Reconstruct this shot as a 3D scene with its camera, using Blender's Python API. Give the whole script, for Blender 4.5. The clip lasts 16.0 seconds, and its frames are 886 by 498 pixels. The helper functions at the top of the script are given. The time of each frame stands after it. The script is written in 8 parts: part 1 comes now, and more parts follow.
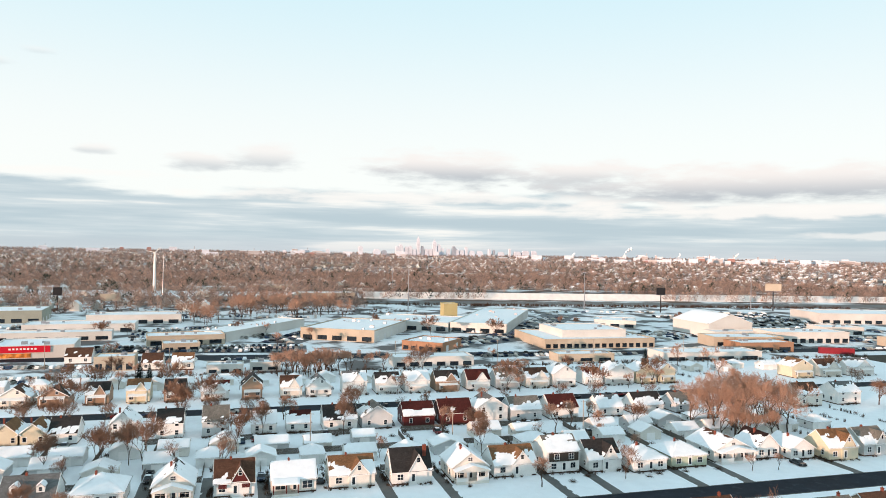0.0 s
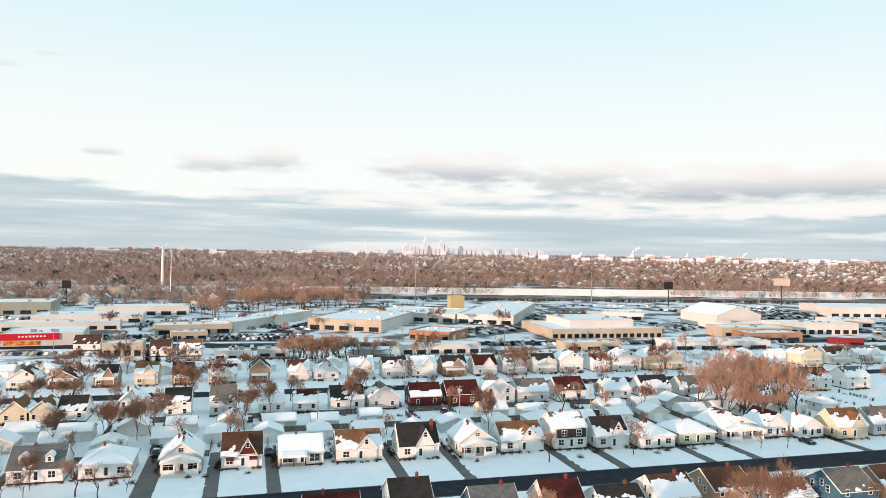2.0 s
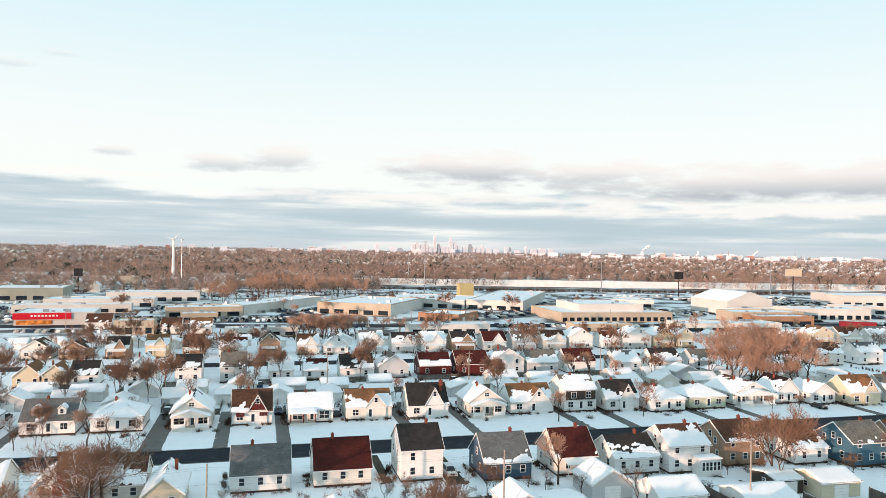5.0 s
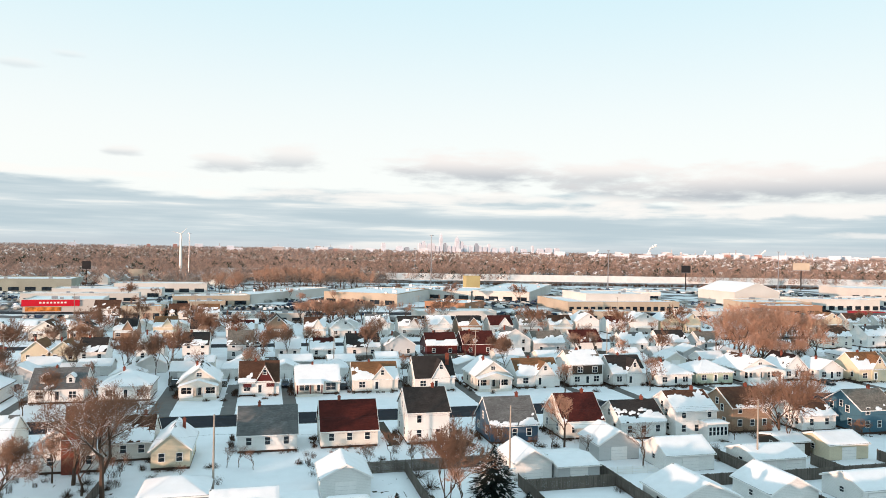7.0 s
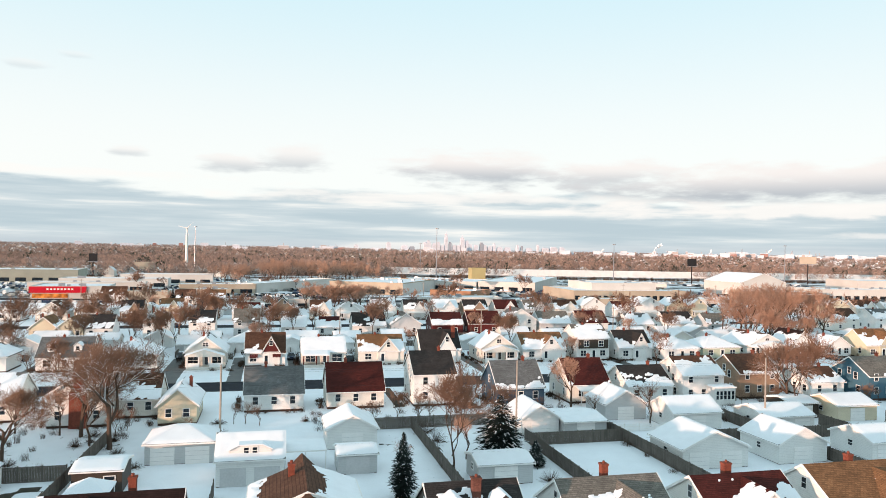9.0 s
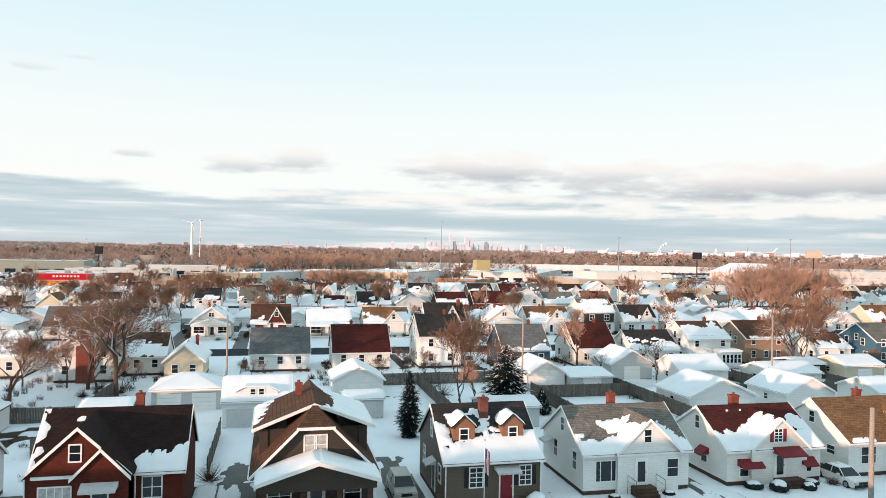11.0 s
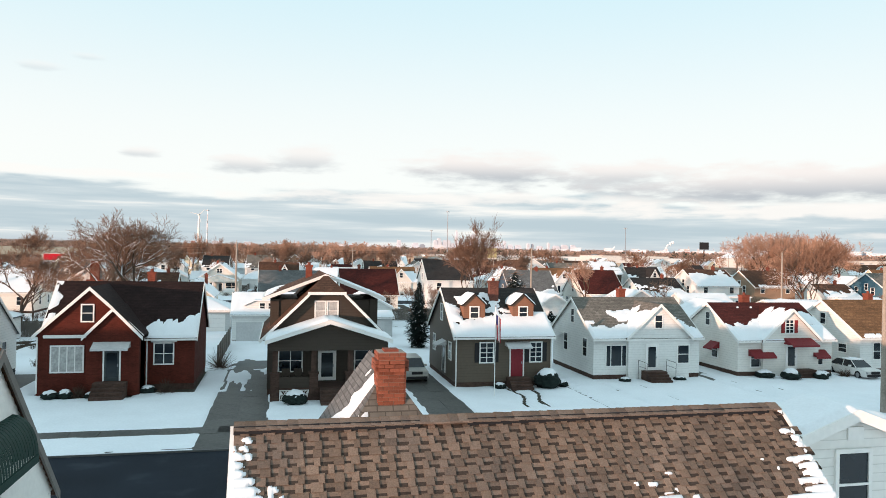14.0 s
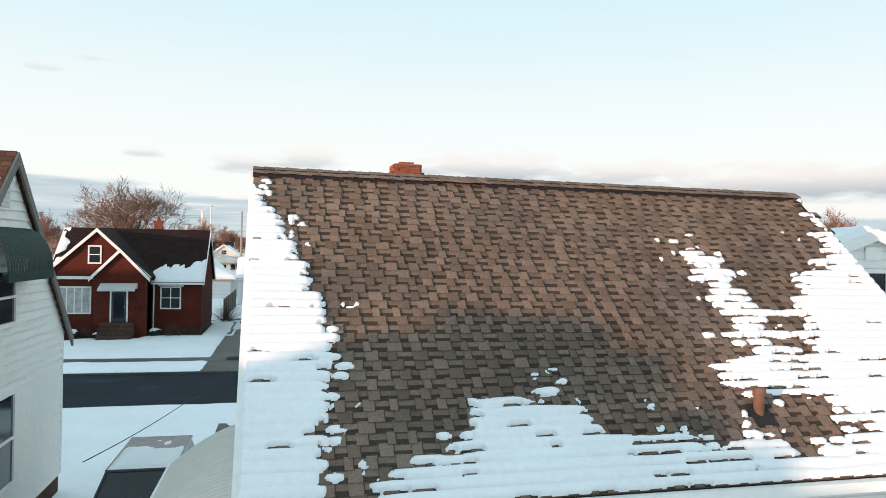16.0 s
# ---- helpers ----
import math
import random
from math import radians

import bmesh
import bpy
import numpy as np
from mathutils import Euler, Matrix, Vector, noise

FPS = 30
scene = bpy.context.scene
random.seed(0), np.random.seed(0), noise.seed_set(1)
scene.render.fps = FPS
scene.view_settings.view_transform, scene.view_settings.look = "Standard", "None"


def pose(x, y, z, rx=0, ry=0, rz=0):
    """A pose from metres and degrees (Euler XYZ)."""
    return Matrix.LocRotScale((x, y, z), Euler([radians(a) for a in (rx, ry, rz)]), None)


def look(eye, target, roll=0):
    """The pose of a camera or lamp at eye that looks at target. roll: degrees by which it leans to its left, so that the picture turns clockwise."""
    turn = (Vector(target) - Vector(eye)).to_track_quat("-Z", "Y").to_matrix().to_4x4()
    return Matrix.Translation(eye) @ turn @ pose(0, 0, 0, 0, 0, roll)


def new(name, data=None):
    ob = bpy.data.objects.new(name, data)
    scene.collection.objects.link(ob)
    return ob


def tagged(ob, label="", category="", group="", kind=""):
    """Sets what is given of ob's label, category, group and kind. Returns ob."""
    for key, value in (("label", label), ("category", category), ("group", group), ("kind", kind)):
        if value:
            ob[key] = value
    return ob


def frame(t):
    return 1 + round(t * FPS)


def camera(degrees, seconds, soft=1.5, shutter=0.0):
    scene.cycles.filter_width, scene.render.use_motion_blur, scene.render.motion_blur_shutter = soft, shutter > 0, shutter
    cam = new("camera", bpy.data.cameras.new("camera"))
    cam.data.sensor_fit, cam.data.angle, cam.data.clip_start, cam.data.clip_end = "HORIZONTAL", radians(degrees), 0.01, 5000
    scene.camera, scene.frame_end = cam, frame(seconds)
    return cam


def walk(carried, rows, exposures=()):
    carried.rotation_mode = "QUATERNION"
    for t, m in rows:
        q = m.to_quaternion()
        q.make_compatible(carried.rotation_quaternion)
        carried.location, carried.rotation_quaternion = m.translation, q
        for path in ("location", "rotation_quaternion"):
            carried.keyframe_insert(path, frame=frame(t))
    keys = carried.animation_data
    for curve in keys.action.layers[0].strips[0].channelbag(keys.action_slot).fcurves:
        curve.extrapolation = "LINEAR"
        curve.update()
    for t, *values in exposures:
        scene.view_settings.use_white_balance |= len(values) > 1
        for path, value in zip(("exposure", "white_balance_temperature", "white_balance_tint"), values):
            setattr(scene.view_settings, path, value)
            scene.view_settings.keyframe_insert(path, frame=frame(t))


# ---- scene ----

# the drone sinks almost straight down; x, y, z, heading east of +y, downward pitch, roll
PATH = [
    (0.0, -0.075, 0.033, 53.200, 15.858, -0.213, 1.025),
    (0.5, -0.037, 0.060, 51.820, 15.709, -0.229, 1.027),
    (1.0, -0.003, 0.065, 50.291, 15.569, -0.234, 1.028),
    (1.5, -0.001, 0.084, 48.838, 15.426, -0.239, 1.021),
    (2.0, 0.002, 0.087, 47.290, 15.301, -0.238, 1.009),
    (2.5, 0.041, 0.083, 45.709, 15.206, -0.229, 1.003),
    (3.0, 0.082, 0.098, 44.153, 15.093, -0.217, 1.008),
    (3.5, 0.110, 0.118, 42.589, 14.955, -0.207, 1.017),
    (4.0, 0.133, 0.129, 41.136, 14.814, -0.204, 1.026),
    (6.5, 0.196, -0.198, 33.485, 14.151, -0.190, 1.028),
    (7.0, 0.237, -0.188, 31.938, 14.023, -0.203, 1.031),
    (7.5, 0.281, -0.196, 30.284, 13.919, -0.205, 1.033),
    (8.0, 0.298, -0.157, 28.670, 13.813, -0.203, 1.037),
    (8.5, 0.269, -0.094, 27.169, 13.707, -0.205, 1.039),
    (9.0, 0.192, -0.065, 25.615, 13.607, -0.208, 1.039),
    (11.5, 0.103, -0.006, 17.751, 13.164, -0.228, 1.010),
    (12.0, 0.067, -0.006, 16.265, 13.082, -0.231, 1.013),
    (12.5, 0.016, -0.014, 14.731, 13.008, -0.230, 1.015),
    (13.0, -0.020, -0.023, 13.170, 12.942, -0.225, 1.019),
    (13.5, -0.034, 0.003, 11.616, 12.863, -0.221, 1.024),
    (14.0, -0.042, 0.061, 9.984, 12.769, -0.220, 1.025),
    (14.5, -0.073, 0.107, 8.421, 12.690, -0.220, 1.024),
    (15.0, -0.127, 0.115, 6.861, 12.628, -0.217, 1.026),
    (15.5, -0.175, 0.125, 6.142, 12.568, -0.209, 1.036),
    (16.0, -0.213, 0.165, 6.100, 12.526, -0.203, 1.048),
]


def drone(x, y, z, yaw, pitch, roll):
    a, p = radians(yaw), radians(pitch)
    way = Vector((math.sin(a) * math.cos(p), math.cos(a) * math.cos(p), -math.sin(p)))
    eye = Vector((x, y, z))
    return look(eye, eye + way * 50, roll)


cam = camera(64.19, 16.0, 0.8)
walk(cam, [(t, drone(*r)) for t, *r in PATH])

# ---- light ----
SUN_WAY = Vector((0.85, 0.52, -0.072)).normalized()
world = bpy.data.worlds.new("winter_sky")
scene.world = world
world.use_nodes = True
scene.view_settings.exposure = 0.04


def make_world():
    nt = world.node_tree
    nt.nodes.clear()
    N, L = nt.nodes.new, nt.links.new

    def math_node(op, a, b=None, c=None):
        n = N("ShaderNodeMath")
        n.operation = op
        for k, s in enumerate((a, b, c)):
            if s is None:
                continue
            if isinstance(s, (int, float)):
                n.inputs[k].default_value = s
            else:
                L(s, n.inputs[k])
        return n.outputs[0]

    def mix(f, a, b):
        n = N("ShaderNodeMix")
        n.data_type = "RGBA"
        for sock, s in ((n.inputs[0], f), (n.inputs[6], a), (n.inputs[7], b)):
            if isinstance(s, (int, float)):
                sock.default_value = s
            elif isinstance(s, tuple):
                sock.default_value = (*s, 1)
            else:
                L(s, sock)
        return n.outputs[2]

    def band(x, lo, hi):
        n = N("ShaderNodeMapRange")
        n.interpolation_type = "SMOOTHSTEP"
        n.inputs["From Min"].default_value, n.inputs["From Max"].default_value = lo, hi
        L(x, n.inputs["Value"])
        return n.outputs["Result"]

    def cloud(az, el, ka, ke, scale, detail, shift):
        v = N("ShaderNodeCombineXYZ")
        L(math_node("MULTIPLY", az, ka), v.inputs[0])
        L(math_node("MULTIPLY", el, ke), v.inputs[1])
        v.inputs[2].default_value = shift
        n = N("ShaderNodeTexNoise")
        n.inputs["Scale"].default_value, n.inputs["Detail"].default_value = scale, detail
        n.inputs["Roughness"].default_value = 0.55
        L(v.outputs[0], n.inputs["Vector"])
        return n.outputs["Fac"]

    sky = N("ShaderNodeTexSky")
    sky.sky_type, sky.sun_disc = "NISHITA", False
    sky.sun_elevation = math.asin(-SUN_WAY.z)
    sky.sun_rotation = math.atan2(-SUN_WAY.x, -SUN_WAY.y)
    sky.air_density, sky.dust_density, sky.ozone_density = 1.0, 0.6, 2.0
    co = N("ShaderNodeTexCoord")
    sep = N("ShaderNodeSeparateXYZ")
    L(co.outputs["Generated"], sep.inputs[0])
    az = math_node("ARCTAN2", sep.outputs[0], sep.outputs[1])
    el = sep.outputs[2]
    # thin high veil over the blue, whitest low down
    dim = N("ShaderNodeVectorMath")
    dim.operation = "SCALE"
    L(sky.outputs[0], dim.inputs[0])
    dim.inputs["Scale"].default_value = 0.12
    veil = mix(band(el, 0.10, 0.42), (1.02, 1.05, 1.03), (0.68, 0.93, 1.02))
    base = mix(0.90, dim.outputs[0], veil)
    # separate flat-based clouds: azimuth, elevation, half width, half height, strength
    fine = cloud(az, el, 1.0, 4.0, 16.0, 6.0, 3.1)
    for ca, ce, wa, we, st in ((-0.185, 0.122, 0.034, 0.008, 0.5), (-0.053, 0.115, 0.050, 0.016, 0.65), (0.03, 0.124, 0.060, 0.022, 0.65), (0.29, 0.116, 0.16, 0.028, 0.95), (0.47, 0.108, 0.14, 0.024, 0.85), (0.72, 0.094, 0.36, 0.032, 1.0), (-0.30, 0.215, 0.03, 0.008, 0.3), (-0.245, 0.232, 0.03, 0.006, 0.25)):
        dx = math_node("DIVIDE", math_node("SUBTRACT", az, ca), wa)
        dy = math_node("DIVIDE", math_node("SUBTRACT", el, ce), we)
        d = math_node("SQRT", math_node("ADD", math_node("MULTIPLY", dx, dx), math_node("MULTIPLY", dy, dy)))
        d = math_node("ADD", d, math_node("MULTIPLY", math_node("SUBTRACT", fine, 0.5), 1.7))
        m = math_node("SUBTRACT", 1.0, band(d, 0.30, 1.0))
        tone = mix(band(dy, -0.6, 0.5), (0.50, 0.54, 0.58), (0.93, 0.88, 0.85))
        base = mix(math_node("MULTIPLY", m, st), base, tone)
    # broken grey bank above the horizon
    n2 = cloud(az, el, 1.0, 7.0, 3.2, 6.0, 0.4)
    n3 = cloud(az, el, 1.0, 16.0, 2.6, 5.0, 7.7)
    top = math_node("ADD", el, math_node("MULTIPLY", math_node("SUBTRACT", n2, 0.5), 0.10))
    top = math_node("ADD", top, math_node("MULTIPLY", band(az, 0.05, 0.5), 0.022))
    inside = math_node("SUBTRACT", 1.0, band(top, 0.074, 0.090))
    grey = mix(band(n3, 0.40, 0.64), (0.47, 0.585, 0.645), (0.66, 0.74, 0.77))
    grey = mix(band(n3, 0.54, 0.68), grey, (0.96, 0.95, 0.91))
    base = mix(math_node("MULTIPLY", inside, 0.92), base, grey)
    for ca, ce, wa, we, st in ((0.70, 0.060, 0.40, 0.011, 0.9), (0.22, 0.074, 0.30, 0.009, 0.75), (-0.25, 0.092, 0.25, 0.007, 0.6), (0.85, 0.028, 0.12, 0.006, 0.6)):
        dx = math_node("DIVIDE", math_node("SUBTRACT", az, ca), wa)
        dy = math_node("DIVIDE", math_node("SUBTRACT", el, ce), we)
        d = math_node("SQRT", math_node("ADD", math_node("MULTIPLY", dx, dx), math_node("MULTIPLY", dy, dy)))
        d = math_node("ADD", d, math_node("MULTIPLY", math_node("SUBTRACT", fine, 0.5), 2.4))
        base = mix(math_node("MULTIPLY", math_node("SUBTRACT", 1.0, band(d, 0.3, 1.1)), st), base, (0.98, 0.95, 0.91))
    # pale haze on the horizon
    base = mix(math_node("MULTIPLY", math_node("SUBTRACT", 1.0, band(el, 0.0, 0.022)), 0.45), base, (0.64, 0.66, 0.69))
    bg = N("ShaderNodeBackground")
    bg.inputs["Strength"].default_value = 1.0
    L(base, bg.inputs["Color"])
    out = N("ShaderNodeOutputWorld")
    L(bg.outputs[0], out.inputs["Surface"])


make_world()
sun = new("sun", bpy.data.lights.new("sun", "SUN"))
sun.data.energy, sun.data.angle, sun.data.color = 5.6, radians(0.6), (1.0, 0.62, 0.45)
sun.matrix_world = look((0, 0, 60), Vector((0, 0, 60)) + SUN_WAY)

# ---- materials ----
MATS = {}


def material(name, color, rough=0.8, vary=0.12, grain=6.0, stain=0.5, bump=0.15, bump_scale=30.0, metal=0.0,
             second=None, second_at=(0.52, 0.62), second_scale=1.5, pattern=None, island=0.0, spec=0.2):
    """A node material: base colour with grain and stains, an optional second colour in patches, relief and a pattern."""
    if name in MATS:
        return MATS[name]
    m = bpy.data.materials.new(name)
    m.use_nodes = True
    nt = m.node_tree
    N, L = nt.nodes.new, nt.links.new
    b = nt.nodes["Principled BSDF"]
    b.inputs["Roughness"].default_value, b.inputs["Metallic"].default_value = rough, metal
    b.inputs["Specular IOR Level"].default_value = spec
    co = N("ShaderNodeTexCoord")
    where = co.outputs["Object"]

    def noise_tex(scale, detail=4.0):
        n = N("ShaderNodeTexNoise")
        n.inputs["Scale"].default_value, n.inputs["Detail"].default_value = scale, detail
        L(where, n.inputs["Vector"])
        return n.outputs["Fac"]

    def ramp(x, lo, hi, a, c):
        n = N("ShaderNodeMapRange")
        n.inputs["From Min"].default_value, n.inputs["From Max"].default_value = lo, hi
        n.inputs["To Min"].default_value, n.inputs["To Max"].default_value = a, c
        L(x, n.inputs["Value"])
        return n.outputs["Result"]

    def mixc(kind, f, a, c):
        n = N("ShaderNodeMix")
        n.data_type, n.blend_type = "RGBA", kind
        for sock, s in ((n.inputs[0], f), (n.inputs[6], a), (n.inputs[7], c)):
            if isinstance(s, (int, float)):
                sock.default_value = s
            elif isinstance(s, tuple):
                sock.default_value = (*s, 1)
            else:
                L(s, sock)
        return n.outputs[2]

    col = (color[0], color[1], color[2])
    if second:
        col = mixc("MIX", ramp(noise_tex(second_scale, 6.0), *second_at, 0, 1), col, second)
    height = noise_tex(bump_scale, 3.0)
    if pattern and pattern[0] == "laps":  # horizontal boards: a saw in z
        sep = N("ShaderNodeSeparateXYZ")
        L(where, sep.inputs[0])
        w = N("ShaderNodeMath")
        w.operation = "FRACT"
        d = N("ShaderNodeMath")
        d.operation = "DIVIDE"
        L(sep.outputs[2], d.inputs[0])
        d.inputs[1].default_value = pattern[1]
        L(d.outputs[0], w.inputs[0])
        line = ramp(w.outputs[0], 0.0, 0.14, 0.72, 1.0)
        col = mixc("MULTIPLY", 1.0, col, line)
        height = line
    if pattern and pattern[0] in ("shingle", "brick"):
        sep = N("ShaderNodeSeparateXYZ")
        L(where, sep.inputs[0])
        v = N("ShaderNodeCombineXYZ")
        if pattern[1] == "sum":
            s = N("ShaderNodeMath")
            s.operation = "ADD"
            L(sep.outputs[0], s.inputs[0])
            L(sep.outputs[1], s.inputs[1])
            L(s.outputs[0], v.inputs[0])
        else:
            L(sep.outputs["xy".index(pattern[1])], v.inputs[0])
        L(sep.outputs[2], v.inputs[1])
        t = N("ShaderNodeTexBrick")
        L(v.outputs[0], t.inputs["Vector"])
        t.inputs["Scale"].default_value = 1.0
        t.inputs["Brick Width"].default_value, t.inputs["Row Height"].default_value = pattern[2], pattern[3]
        t.inputs["Mortar Size"].default_value = pattern[4]
        t.inputs["Color1"].default_value = (0.78, 0.78, 0.78, 1)
        t.inputs["Color2"].default_value = (1.15, 1.15, 1.15, 1)
        t.inputs["Mortar"].default_value = (*[pattern[5]] * 3, 1)
        t.inputs["Bias"].default_value = 0.0
        col = mixc("MULTIPLY", 1.0, col, t.outputs["Color"])
        height = t.outputs["Fac"]
    g = ramp(noise_tex(grain, 5.0), 0.25, 0.75, 1 - vary, 1 + vary)
    s = ramp(noise_tex(stain, 3.0), 0.3, 0.7, 1 - vary, 1 + vary * 0.6)
    col = mixc("MULTIPLY", 1.0, mixc("MULTIPLY", 1.0, col, g), s)
    if island:
        geo = N("ShaderNodeNewGeometry")
        info = N("ShaderNodeObjectInfo")
        add = N("ShaderNodeMath")
        add.operation = "ADD"
        L(geo.outputs["Random Per Island"], add.inputs[0])
        L(info.outputs["Random"], add.inputs[1])
        fr = N("ShaderNodeMath")
        fr.operation = "FRACT"
        L(add.outputs[0], fr.inputs[0])
        col = mixc("MULTIPLY", 1.0, col, ramp(fr.outputs[0], 0, 1, 1 - island, 1 + island))
    if isinstance(col, tuple):
        b.inputs["Base Color"].default_value = (*col, 1)
    else:
        L(col, b.inputs["Base Color"])
    if bump:
        bp = N("ShaderNodeBump")
        bp.inputs["Strength"].default_value = min(1, bump)
        bp.inputs["Distance"].default_value = 0.03
        L(height, bp.inputs["Height"])
        L(bp.outputs[0], b.inputs["Normal"])
    MATS[name] = m
    return m


SNOW = material("snow", (0.80, 0.825, 0.86), 0.7, 0.04, 9.0, 0.35, 0.35, 5.0, spec=0.25)
ROOF_SNOW = material("roof_snow", (0.80, 0.82, 0.85), 0.65, 0.04, 14.0, 0.8, 0.3, 9.0, spec=0.25)
SOIL = material("winter_soil", (0.06, 0.052, 0.04), 0.95, 0.3, 3.0, 0.5, 0.4, 12.0)
ASPHALT = material("wet_asphalt", (0.014, 0.019, 0.028), 0.7, 0.25, 25.0, 0.25, 0.15, 60.0, second=(0.03, 0.036, 0.046), second_at=(0.58, 0.72), second_scale=0.5, spec=0.08)
CONCRETE = material("wet_concrete", (0.115, 0.115, 0.112), 0.6, 0.2, 8.0, 0.4, 0.15, 40.0)
FOUNDATION = material("dark_brick_foundation", (0.07, 0.042, 0.033), 0.9, 0.2, 6.0, 1.0, 0.3, 20.0, pattern=("brick", "sum", 0.22, 0.075, 0.008, 1.3))
TRIM = material("white_trim_paint", (0.80, 0.79, 0.77), 0.5, 0.04, 8.0, 1.0, 0.05)
GLASS = material("dark_window_glass", (0.012, 0.018, 0.025), 0.1, 0.3, 0.7, 0.7, 0.0, spec=0.5)
CURTAIN = material("curtained_window", (0.42, 0.42, 0.41), 0.3, 0.3, 6.0, 2.0, 0.0, spec=0.7)
BRICK = material("red_brick", (0.088, 0.019, 0.012), 0.9, 0.18, 12.0, 0.8, 0.4, 20.0, pattern=("brick", "sum", 0.21, 0.075, 0.009, 1.25))
CHIMNEY = material("chimney_brick", (0.20, 0.06, 0.04), 0.9, 0.2, 12.0, 1.2, 0.4, 20.0, pattern=("brick", "sum", 0.21, 0.075, 0.010, 1.2))
METAL = material("grey_metal", (0.35, 0.36, 0.38), 0.4, 0.08, 6.0, 1.0, 0.05, metal=0.7)
POLE = material("weathered_pole_wood", (0.33, 0.29, 0.25), 0.9, 0.2, 9.0, 1.0, 0.3, 20.0)
FENCE = material("weathered_fence_wood", (0.135, 0.118, 0.102), 0.9, 0.2, 8.0, 0.6, 0.3, 20.0, island=0.2)
BARK = material("bare_bark", (0.095, 0.064, 0.048), 0.95, 0.25, 3.0, 0.3, 0.3, 15.0)
TWIGS = material("reddish_twigs", (0.40, 0.245, 0.175), 0.95, 0.2, 2.0, 0.3, 0.0)
NEEDLES = material("spruce_needles", (0.012, 0.02, 0.018), 0.9, 0.3, 3.0, 0.5, 0.0)
BLACK = material("black_rubber", (0.02, 0.02, 0.022), 0.7, 0.1)
DARK_DOOR = material("dark_storm_door", (0.05, 0.06, 0.065), 0.3, 0.1)


def siding(name, c, lap=0.2):
    return material(name, c, 0.55, 0.05, 5.0, 0.5, 0.5, pattern=("laps", lap))


def shingles(name, c, axis="x"):
    return material(name + "_" + axis, c, 0.92, 0.22, 5.0, 0.7, 0.4, pattern=("shingle", axis, 0.33, 0.11, 0.012, 0.55))


# ---- mesh helpers ----
class Geo:
    """Collects plain vertices and faces for one mesh."""

    def __init__(self):
        self.v, self.f = [], []

    def poly(self, pts):
        k = len(self.v)
        self.v += [tuple(p) for p in pts]
        self.f.append(tuple(range(k, k + len(pts))))
        return self

    def box(self, x0, x1, y0, y1, z0, z1):
        k = len(self.v)
        self.v += [(x, y, z) for z in (z0, z1) for x, y in ((x0, y0), (x1, y0), (x1, y1), (x0, y1))]
        self.f += [tuple(k + i for i in q) for q in ((3, 2, 1, 0), (4, 5, 6, 7), (0, 1, 5, 4), (1, 2, 6, 5), (2, 3, 7, 6), (3, 0, 4, 7))]
        return self

    def extrude(self, pts, vec):
        """A solid from a flat outline pushed along vec."""
        k, n = len(self.v), len(pts)
        self.v += [tuple(p) for p in pts] + [tuple(Vector(p) + Vector(vec)) for p in pts]
        self.f += [tuple(range(k + n - 1, k - 1, -1)), tuple(range(k + n, k + 2 * n))]
        self.f += [(k + i, k + (i + 1) % n, k + n + (i + 1) % n, k + n + i) for i in range(n)]
        return self

    def tube(self, p0, p1, r0, r1, n=6, caps=True):
        p0, p1 = Vector(p0), Vector(p1)
        d = (p1 - p0).normalized()
        a = d.orthogonal().normalized()
        b = d.cross(a)
        k = len(self.v)
        for p, r in ((p0, r0), (p1, r1)):
            self.v += [tuple(p + (a * math.cos(2 * math.pi * i / n) + b * math.sin(2 * math.pi * i / n)) * r) for i in range(n)]
        self.f += [(k + i, k + (i + 1) % n, k + n + (i + 1) % n, k + n + i) for i in range(n)]
        if caps:
            self.f += [tuple(range(k + n - 1, k - 1, -1)), tuple(range(k + n, k + 2 * n))]
        return self

    def mesh(self, name, mat):
        me = bpy.data.meshes.new(name)
        me.from_pydata(self.v, [], self.f)
        if mat:
            me.materials.append(mat)
        return me


def part(name, geo, mat, parent=None, label="", at=None):
    me = geo if isinstance(geo, bpy.types.Mesh) else geo.mesh(name, mat)
    ob = new(name, me)
    ob.parent = parent
    if at is not None:
        ob.matrix_basis = at
    return tagged(ob, label) if label else ob


def thing(name, m, label, category, group="", kind=""):
    ob = new(name)
    ob.empty_display_size = 0.3
    ob.matrix_basis = m
    return tagged(ob, label, category, group, kind)


def hash2(i, j, seed):
    h = (i.astype(np.int64) * 374761393 + j.astype(np.int64) * 668265263 + seed * 1442695041) & 0xFFFFFFFF
    h = ((h ^ (h >> 13)) * 1274126177) & 0xFFFFFFFF
    return ((h ^ (h >> 16)) & 0xFFFF) / 65535.0


def vnoise(x, y, seed=0):
    """Smooth value noise, 0 to 1."""
    i, j = np.floor(x), np.floor(y)
    u, v = x - i, y - j
    u, v = u * u * (3 - 2 * u), v * v * (3 - 2 * v)
    a, b = hash2(i, j, seed), hash2(i + 1, j, seed)
    c, d = hash2(i, j + 1, seed), hash2(i + 1, j + 1, seed)
    return (a * (1 - u) + b * u) * (1 - v) + (c * (1 - u) + d * u) * v


